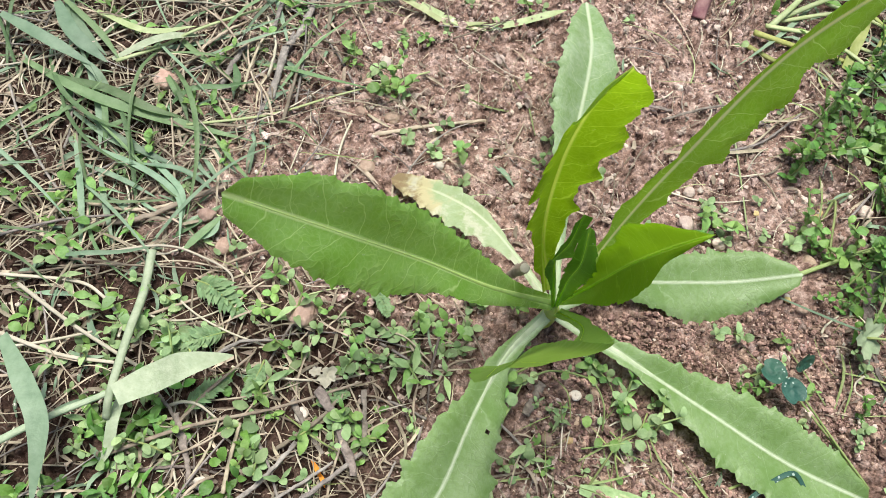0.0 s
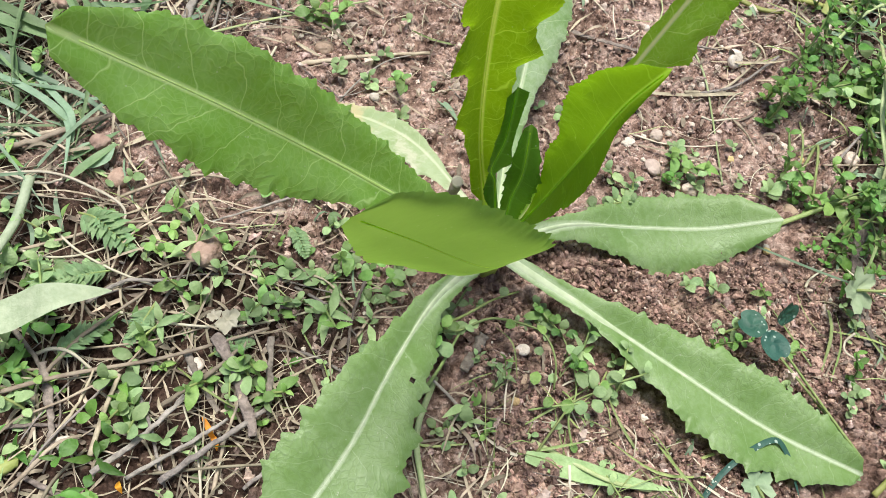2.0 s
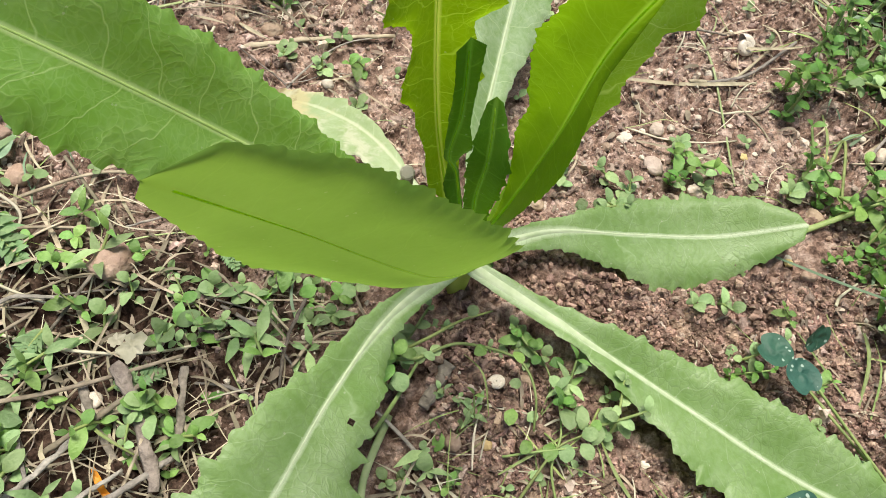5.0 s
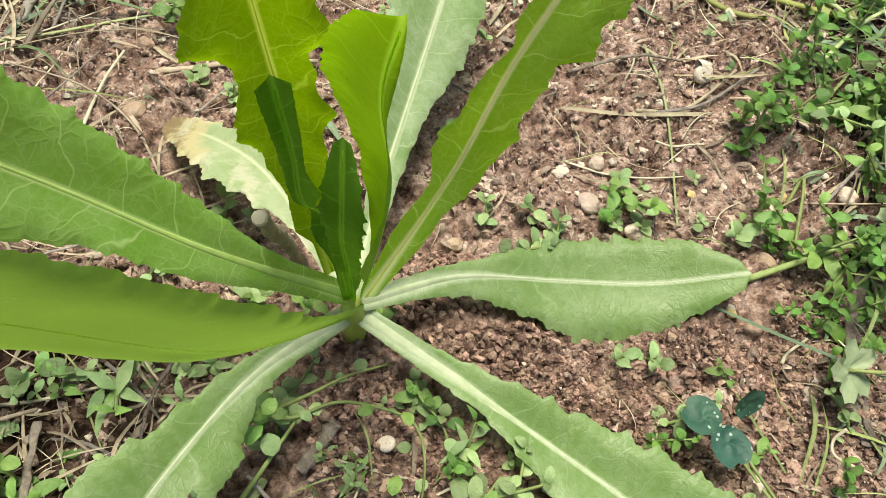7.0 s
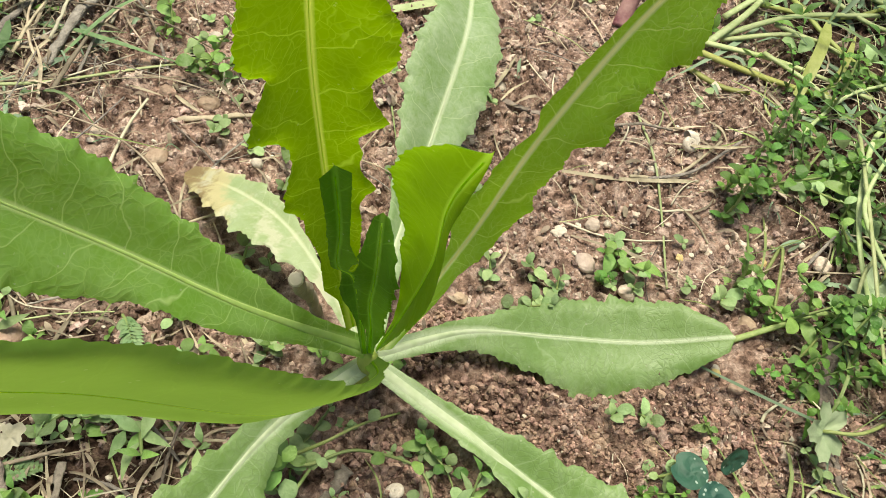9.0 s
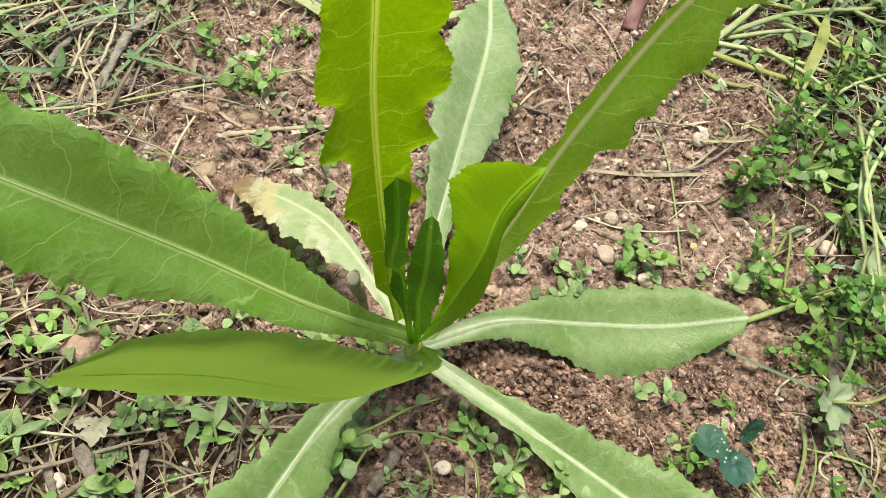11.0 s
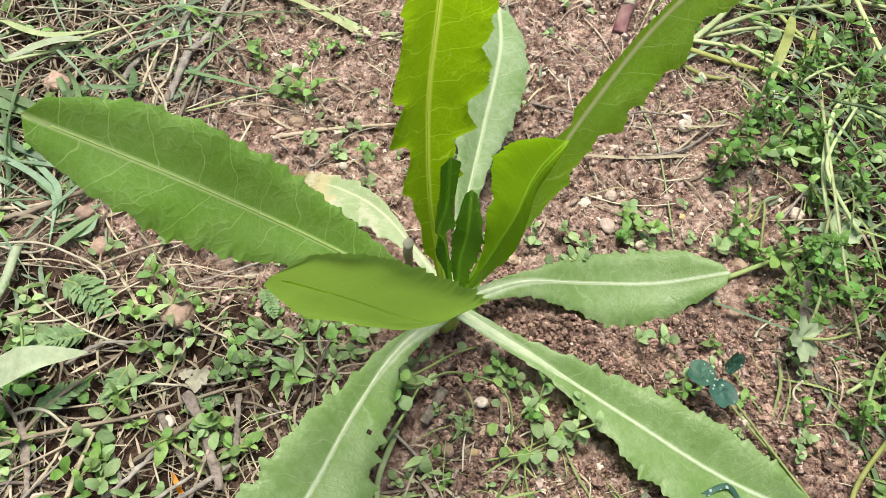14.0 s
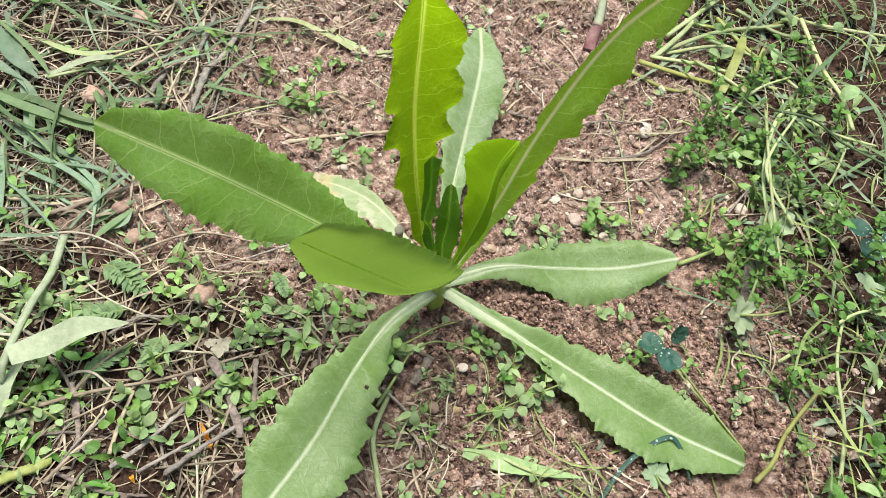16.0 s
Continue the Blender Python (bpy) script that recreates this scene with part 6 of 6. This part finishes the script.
SPRIGS = [
    (1, 0.019, 0.257, 1.15),
    (0, 0.002, 0.269, 1.05),
    (3, 0.011, 0.266, 1.0),
    (0, 0.063, 0.22, 1.1),
    (0, 0.193, 0.188, 1.35),
    (6, 0.198, 0.178, 1.1),
    (1, 0.241, 0.184, 1.3),
    (0, 0.25, 0.176, 1.2),
    (0, 0.192, 0.189, 1.2),
    (0, 0.25, 0.178, 1.3),
    (1, 0.25, 0.168, 1.3),
    (0, 0.256, 0.153, 1.3),
    (2, 0.081, 0.101, 1.2),
    (3, 0.139, 0.081, 1.2),
    (3, 0.147, 0.076, 1.1),
    (5, 0.134, 0.09, 1),
    (2, 0.188, 0.127, 1),
    (2, 0.195, 0.127, 1),
    (2, 0.124, 0.102, 0.9),
    (3, 0.078, 0.102, 1.1),
]
SPRIGS += [
    (0, 0.083, 0.138, 1.0),
    (1, 0.107, 0.135, 0.8),
    (4, 0.245, 0.232, 1.3),
    (4, 0.255, 0.23, 1.3),
    (7, 0.255, 0.246, 1.2),
    (4, 0.27, 0.255, 1.2),
    (7, 0.26, 0.231, 1.2),
    (0, 0.287, 0.236, 1.4),
    (0, 0.294, 0.222, 1.4),
    (2, 0.297, 0.234, 1.5),
    (4, 0.24, 0.216, 1.2),
    (0, -0.033, 0.13, 1.1),
    (2, -0.065, 0.116, 1.2),
    (2, -0.07, 0.107, 1.2),
    (0, -0.017, 0.107, 1),
    (0, -0.002, 0.074, 1.1),
    (2, 0.011, 0.074, 1.2),
    (0, 0.016, 0.072, 1.1),
    (2, -0.029, 0.068, 1),
    (5, -0.021, 0.098, 1.1),
]
SPRIGS += [
    (3, 0.196, 0.106, 1),
    (2, 0.141, 0.175, 1),
    (2, 0.16, 0.178, 1),
    (2, 0.168, 0.167, 0.9),
    (2, 0.158, 0.168, 1),
    (3, 0.147, 0.164, 1),
    (2, 0.051, 0.165, 1.1),
    (1, 0.014, 0.256, 1.3),
    (0, 0.024, 0.255, 1.2),
    (0, -0.003, 0.272, 1.2),
    (0, 0.124, 0.104, 0.9),
    (2, 0.284, 0.235, 1.5),
    (3, 0.323, 0.253, 1.3),
    (2, 0.347, 0.273, 1.3),
    (3, 0.34, 0.239, 1.2),
    (4, 0.308, 0.212, 0.9),
    (4, 0.321, 0.183, 1.0),
    (7, 0.27, 0.234, 0.8),
    (4, 0.248, 0.224, 0.8),
    (2, 0.235, 0.177, 1.3),
]
SPRIGS += [
    (0, 0.284, 0.199, 1.2),
    (2, 0.065, 0.135, 1.2),
    (0, 0.047, 0.131, 1.2),
    (1, -0.009, 0.134, 1.0),
    (2, -0.032, 0.075, 1.3),
    (2, -0.025, 0.061, 1.2),
    (0, 0.015, 0.074, 1.2),
    (1, 0.082, 0.099, 1.2),
    (3, -0.069, 0.096, 1.2),
    (3, -0.063, 0.06, 1.2),
    (2, 0.013, 0.107, 1.3),
    (3, -0.064, 0.12, 1.2),
    (5, 0.037, 0.105, 1.3),
    (2, -0.013, 0.103, 1.2),
    (5, -0.019, 0.122, 1.2),
]
for k, (kind, x, y, size) in enumerate(SPRIGS):
    plant_sprig(kind, x, y, 67 * k, size)


def weeds(count, seed, box, kinds, keep, sizes):
    rng = random.Random(seed)
    while count:
        x, y = zone(rng, box)
        if rng.random() > keep(x, y):
            continue
        kind = rng.choice(kinds)
        size = rng.uniform(*sizes)
        if near_leaf(x, y):
            kind, size = 6, 0.8
        count -= 1
        plant_sprig(kind, x, y, rng.uniform(0, 360), size)


weeds(42, 41, (-0.11, 0.095, 0.015, 0.16), (0, 1, 2, 2, 3, 3, 5, 6), lambda x, y: patchy(x, y) * (1.0 if y < 0.135 - 0.3 * max(0, x - 0.03) else 0.3), (0.45, 0.95))
weeds(85, 42, (0.235, 0.36, 0.03, 0.32), (0, 1, 4, 4, 7, 7, 4, 3), lambda x, y: patchy(x, y) * max(0.05, min(1.0, (x - 0.245) / 0.03)), (0.7, 1.3))
weeds(35, 43, (0.09, 0.25, 0.015, 0.12), (2, 3, 6, 5, 0), lambda x, y: 0.4 * patchy(x, y) + 0.1, (0.6, 1.0))
weeds(30, 44, (-0.12, 0.22, 0.16, 0.36), (0, 2, 3, 6, 6), lambda x, y: patchy(x, y, 14.0) ** 2, (0.6, 1.1))


def carpet(name, count, seed, box, shapes, mat, label, keep, sizes, high):
    """Countless small leaves of low weeds, joined."""
    rng = random.Random(seed)
    verts, faces, off = [], [], 0
    while count:
        x, y = zone(rng, box)
        if near_leaf(x, y) or rng.random() > keep(x, y):
            continue
        z = rng.uniform(0.001, high)
        turn = rng.uniform(0, 6.28)
        for k in range(rng.choice((2, 2, 3, 4))):
            me = rng.choice(shapes)
            m = Matrix.Translation((x, y, soil_height(x, y) + z)) @ Euler((radians(rng.uniform(-15, 50)), radians(rng.uniform(-25, 25)), turn + k * 2.2)).to_matrix().to_4x4() @ Matrix.Scale(rng.uniform(*sizes), 4)
            verts += [m @ v.co for v in me.vertices]
            faces += [tuple(i + off for i in p.vertices) for p in me.polygons]
            off += len(me.vertices)
        count -= 1
    return tagged(new(name, mesh_from(name, verts, faces, mat)), label, "weeds", kind="stuff")


carpet("weed_carpet", 125, 51, (-0.16, 0.095, -0.01, 0.16), OVALS_PALE + NARROW, WEED_PALE, "low carpet of small pale weed leaves", lambda x, y: patchy(x, y, 30.0) ** 2 * (1.0 if y < 0.14 else 0.4), (0.3, 0.95), 0.006)
carpet("weed_carpet", 80, 52, (-0.16, 0.095, -0.01, 0.16), OVALS, WEED, "low carpet of small green weed leaves", lambda x, y: patchy(x, y, 30.0) ** 2 * (1.0 if y < 0.14 else 0.3), (0.35, 0.85), 0.006)
carpet("weed_thicket", 230, 53, (0.235, 0.5, 0.0, 0.45), OVALS + NARROW, WEED_DEEP, "thicket of small green weed leaves", lambda x, y: patchy(x, y, 26.0) ** 2 * max(0.0, min(1.0, (x - 0.25 - 0.03 * noise.noise(Vector((y * 20, 0, 0)))) / 0.03)), (0.35, 1.3), 0.02)
carpet("weed_thicket", 75, 54, (0.24, 0.5, 0.0, 0.45), OVALS_PALE + NARROW, WEED_PALE, "thicket of small pale weed leaves", lambda x, y: patchy(x + 0.3, y, 26.0) ** 2 * max(0.0, min(1.0, (x - 0.255) / 0.03)), (0.4, 1.6), 0.018)
carpet("weed_carpet", 70, 57, (-0.16, -0.03, -0.01, 0.10), OVALS_DEEP + NARROW, WEED_DEEP, "low carpet of deep green weed leaves", lambda x, y: patchy(x, y, 30.0), (0.4, 1.0), 0.008)
carpet("weed_seedlings", 120, 55, (-0.14, 0.26, 0.0, 0.42), OVALS_PALE, WEED_PALE, "scattered tiny weed seedlings", lambda x, y: patchy(x, y, 14.0), (0.3, 0.7), 0.003)
carpet("weed_seedlings", 120, 56, (-0.24, -0.02, 0.13, 0.42), NARROW + OVALS, WEED, "green weed leaves among straw", lambda x, y: patchy(x, y, 20.0) ** 2, (0.4, 1.0), 0.008)

carpet("weed_field", 900, 63, (-0.9, 1.1, -0.8, 1.2), OVALS_DEEP + NARROW, WEED, "scattered low green weeds", outskirts, (0.6, 1.5), 0.012)


# ---- creeping weeds on the bare soil: thin stems that bear single round leaves ----
def creeping_weed(label, stems, leaves, shapes, seed):
    """Stems as curves of (x, y, height over the soil); leaves as (x, y, height, way they point, size)."""
    rng = random.Random(seed)
    top = tagged(new("creeping_weed"), label, "weed", "creeping weeds")
    for points, width in stems:
        p = spline(on_soil(points), 8 * len(points))
        bm = bmesh.new()
        tube_into(bm, p, np.linspace(width / 2.5, width / 4, len(p)), 7)
        part("stem", bm, WEED_STEM, top)
    for x, y, h, way, size in leaves:
        ob = new("leaf", rng.choice(shapes))
        ob.parent = top
        ob.matrix_basis = Matrix.Translation((x, y, soil_height(x, y) + h)) @ Euler((radians(rng.uniform(0, 25)), radians(rng.uniform(-18, 18)), radians(way - 90))).to_matrix().to_4x4() @ Matrix.Scale(0.85 * size, 4)
    return top


creeping_weed("creeping weed with round pale leaves beside a broad leaf", [
    ([(0.073, 0.073, 0.003), (0.080, 0.083, 0.008), (0.087, 0.096, 0.010)], 0.0020),
    ([(0.080, 0.099, 0.010), (0.090, 0.103, 0.011), (0.100, 0.110, 0.010), (0.112, 0.117, 0.006)], 0.0016),
    ([(0.080, 0.094, 0.018), (0.087, 0.096, 0.012), (0.099, 0.101, 0.012), (0.116, 0.100, 0.011), (0.122, 0.095, 0.010), (0.124, 0.086, 0.008), (0.124, 0.077, 0.003)], 0.0015),
], [
    (0.079, 0.093, 0.020, 165, 0.95), (0.079, 0.094, 0.022, 60, 0.9), (0.079, 0.092, 0.019, 235, 1.0), (0.080, 0.091, 0.017, 292, 1.1), (0.081, 0.094, 0.021, 15, 0.7),
    (0.102, 0.110, 0.012, 50, 0.75), (0.108, 0.101, 0.012, 215, 0.8), (0.117, 0.100, 0.012, 290, 0.85), (0.120, 0.091, 0.008, 180, 0.65), (0.117, 0.083, 0.006, 255, 0.95), (0.122, 0.080, 0.005, 40, 0.7),
    (0.091, 0.101, 0.011, 300, 0.7), (0.088, 0.097, 0.012, 330, 0.6),
], OVALS_PALE[:2] + OVALS[:2], 301)
creeping_weed("low tangled weed with pale stems on bare soil", [
    ([(0.116, 0.053, 0.003), (0.124, 0.064, 0.006), (0.131, 0.072, 0.008), (0.140, 0.076, 0.008)], 0.0014),
    ([(0.131, 0.055, 0.003), (0.129, 0.066, 0.007), (0.132, 0.076, 0.008), (0.133, 0.090, 0.005)], 0.0012),
    ([(0.114, 0.069, 0.002), (0.124, 0.070, 0.005), (0.137, 0.072, 0.007)], 0.0011),
    ([(0.126, 0.080, 0.003), (0.130, 0.073, 0.007), (0.136, 0.064, 0.004)], 0.0010),
    ([(0.147, 0.086, 0.003), (0.140, 0.077, 0.007), (0.129, 0.068, 0.005)], 0.0011),
], [
    (0.138, 0.077, 0.009, 85, 1.0), (0.138, 0.075, 0.009, 20, 0.9), (0.138, 0.073, 0.008, 300, 0.95), (0.134, 0.073, 0.009, 260, 1.0), (0.131, 0.073, 0.008, 225, 0.9), (0.129, 0.073, 0.007, 250, 1.05), (0.122, 0.073, 0.006, 230, 0.8),
    (0.134, 0.084, 0.008, 270, 1.15), (0.134, 0.090, 0.007, 20, 0.75), (0.133, 0.091, 0.007, 130, 0.8), (0.135, 0.088, 0.007, 320, 0.7), (0.142, 0.077, 0.008, 55, 0.75), (0.127, 0.064, 0.005, 190, 0.7), (0.130, 0.058, 0.004, 300, 0.7),
], OVALS[:2] + OVALS_PALE, 302)
creeping_weed("small trailing weed in the shade of a leaf", [
    ([(0.120, 0.112, 0.003), (0.122, 0.106, 0.006), (0.128, 0.100, 0.007), (0.131, 0.093, 0.005), (0.128, 0.084, 0.002)], 0.0011),
], [
    (0.121, 0.107, 0.007, 150, 0.65), (0.123, 0.106, 0.007, 330, 0.6), (0.125, 0.103, 0.008, 60, 0.7), (0.127, 0.101, 0.008, 225, 0.7), (0.130, 0.099, 0.007, 10, 0.8),
], OVALS_DEEP[:2] + OVALS[:2], 303)
for x, y, turn in ((0.137, 0.0885, 0), (0.193, 0.100, 120), (0.186, 0.180, 40), (0.243, 0.148, 80), (0.252, 0.140, 200), (0.246, 0.173, 310)):
    plant_sprig(4, x, y, turn, 0.75)
rod("bark_piece", on_soil([(0.098, 0.098, 0.004), (0.093, 0.090, 0.004), (0.089, 0.083, 0.003)]), 0.0042, TWIG, "brown flat piece of bark on bare soil", "bark", 0.8, "", 9, 1, 211)


# ---- single leaves lying about ----
def flat_leaf(name, outline, centre, tilt, size, mat, label, parent=None, raise_rim=0.12, rings=5):
    """A leaf blade filled from its middle to an outline r(angle); slightly cupped."""
    n = 48
    bm = bmesh.new()
    mid = bm.verts.new((0, 0, 0))
    rows = []
    for k in range(1, rings + 1):
        f = k / rings
        rows.append([bm.verts.new((size * f * outline(a) * math.cos(a), size * f * outline(a) * math.sin(a), size * (raise_rim * f * f + 0.05 * math.sin(3 * a + k)))) for a in [2 * math.pi * j / n for j in range(n)]])
    for j in range(n):
        bm.faces.new((mid, rows[0][j], rows[0][(j + 1) % n]))
        for r0, r1 in zip(rows, rows[1:]):
            bm.faces.new((r0[j], r1[j], r1[(j + 1) % n], r0[(j + 1) % n]))
    ob = part(name, bm, mat, parent)
    ob.matrix_basis = pose(*centre, *tilt)
    return tagged(ob, label)


def heart(a):
    """Leaflet outline, notched at the far end."""
    return (0.82 + 0.18 * math.cos(a)) * (1 - 0.22 * math.exp(-((math.atan2(math.sin(a), math.cos(a)) / 0.25) ** 2)))


def clover(x, y, z, leaflets, stalk):
    top = tagged(new("clover_leaf"), "dark blue-green clover leaf with pale flecks over soil", "clover", "clover leaves")
    for dx, dy, dz, rx, ry, rz, size in leaflets:
        flat_leaf("leaflet", heart, (x + dx, y + dy, z + dz), (rx, ry, rz), size, CLOVER, "dark flecked leaflet", top)
    bm = bmesh.new()
    tube_into(bm, spline([(x, y, z)] + stalk, 14), np.linspace(0.0005, 0.0007, 14), 6)
    part("stalk", bm, WEED_STEM, top)
    return top


clover(0.212, 0.101, 0.013, [(-0.0065, 0.003, 0, 5, 8, 150, 0.0074), (-0.001, -0.0042, 0.001, -5, 5, -70, 0.0076), (0.0055, 0.007, 0.003, 45, -40, 60, 0.0066)], [(0.233, 0.074, 0.005), (0.247, 0.055, 0.001)])
clover(0.343, 0.172, 0.016, [(-0.006, 0.006, 0, 5, 8, 140, 0.0085), (-0.004, -0.006, 0, -5, 5, -110, 0.0085), (0.009, -0.001, 0.001, 10, -15, 0, 0.008)], [(0.353, 0.152, 0.006), (0.363, 0.142, 0.0)])


def lobed(a):
    """Palmate outline: five blunt lobes with a gap at the stalk."""
    lobe = 0.6 + 0.4 * abs(math.cos(2.5 * (a - math.pi / 2))) ** 0.8
    ripple = 0.06 * math.cos(16 * a)
    gap = 1 - 0.8 * math.exp(-((math.atan2(math.sin(a + math.pi / 2), math.cos(a + math.pi / 2)) / 0.3) ** 2))
    return (lobe + ripple) * gap


for x, y, z, rx, ry, rz, size in [(0.255, 0.123, 0.012, 22, -25, 88, 0.0105), (0.291, 0.182, 0.012, -20, 10, 150, 0.01), (0.331, 0.141, 0.014, 10, 20, 60, 0.011), (0.2, 0.044, 0.003, 5, 0, 20, 0.007)]:
    thing = tagged(new("palmate_leaf"), "pale grey-green lobed leaf on a thin stalk", "leaf", "lobed leaves")
    flat_leaf("leaf_blade", lobed, (x, y, z), (rx, ry, rz), size, PALMATE, "pale lobed blade", thing, 0.2)
    bm = bmesh.new()
    a = radians(rz - 90)
    tube_into(bm, spline([(x, y, z), (x + 0.012 * math.cos(a), y + 0.012 * math.sin(a), z + 0.002), (x + 0.035 * math.cos(a + 0.3), y + 0.035 * math.sin(a + 0.3), soil_height(x, y) + 0.001)], 10), [0.0007] * 10, 6)
    part("stalk", bm, WEED_STEM, thing)



def ragged(a):
    """Uneven outline of a dry leaf scrap."""
    return 0.8 + 0.16 * math.sin(2 * a + 0.6) + 0.12 * math.sin(5 * a) + 0.06 * math.sin(11 * a + 1.0)


tagged(flat_leaf("dry_leaf_scrap", ragged, (0.001, 0.096, 0.0095), (12, -8, 30), 0.0050, STRAW_WHITE, "cream dry leaf scrap lying among weeds"), category="leaf")
tagged(flat_leaf("dry_leaf_scrap", ragged, (-0.0045, 0.0985, 0.0075), (-10, 15, 160), 0.0030, STRAW_WHITE, "cream dry leaf scrap lying among weeds"), category="leaf")


# ---- feathery leaves of a low herb ----
def frond(x, y, turn, size, seed):
    """A leaf cut into fine paired lobes along a thin rib."""
    rng = random.Random(seed)
    ob = tagged(new("feathery_leaf"), "grey-green feathery leaf of a low herb", "leaf", "feathery leaves")
    rib = spline([(0, 0, 0.001), (0.4 * size, 0.05 * size, 0.22 * size), (size, 0, 0.16 * size)], 16)
    bm = bmesh.new()
    tube_into(bm, rib, np.linspace(0.0006, 0.0003, 16), 5)
    part("stalk", bm, WEED_STEM, ob)
    verts, faces = [], []
    for k in range(3, 16):
        for side in (-1, 1):
            reach = size * 0.26 * math.sin(math.pi * (0.15 + 0.8 * k / 16)) * rng.uniform(0.8, 1.2)
            p = Vector(rib[k])
            for bend, long in ((0.25, 1.0), (0.75, 0.6), (-0.25, 0.55)):
                tip = p + Vector((reach * long * math.sin(bend + 0.5), side * reach * long * math.cos(bend + 0.2), reach * rng.uniform(-0.1, 0.35)))
                v, f = strip([p, (p + tip) / 2 + Vector((0, 0, 0.1 * reach)), tip], 0.09 * size * long + 0.0004, 0.2, 0.4, 0.0, 5)
                off = sum(len(q) for q in verts)
                verts.append(v)
                faces += [tuple(i + off for i in q) for q in f]
    lobes = new("blade", mesh_from("blade", np.concatenate(verts), faces, FEATHER))
    lobes.parent = ob
    ob.matrix_basis = pose(x, y, soil_height(x, y) + 0.003, 0, 0, turn)
    return ob


FEATHER = varied("feathery_leaf", (0.15, 0.26, 0.11), (0.26, 0.38, 0.19), 0.6, 250, 0.2, 0.2)
for k, (x, y, turn, size) in enumerate([(-0.065, 0.142, -35, 0.03), (-0.059, 0.08, 40, 0.022), (-0.045, 0.117, 200, 0.024), (-0.028, 0.104, 250, 0.018), (0.018, 0.141, 300, 0.016), (-0.005, 0.084, 20, 0.016), (0.281, 0.164, 100, 0.018)]):
    frond(x, y, turn, size, k + 70)
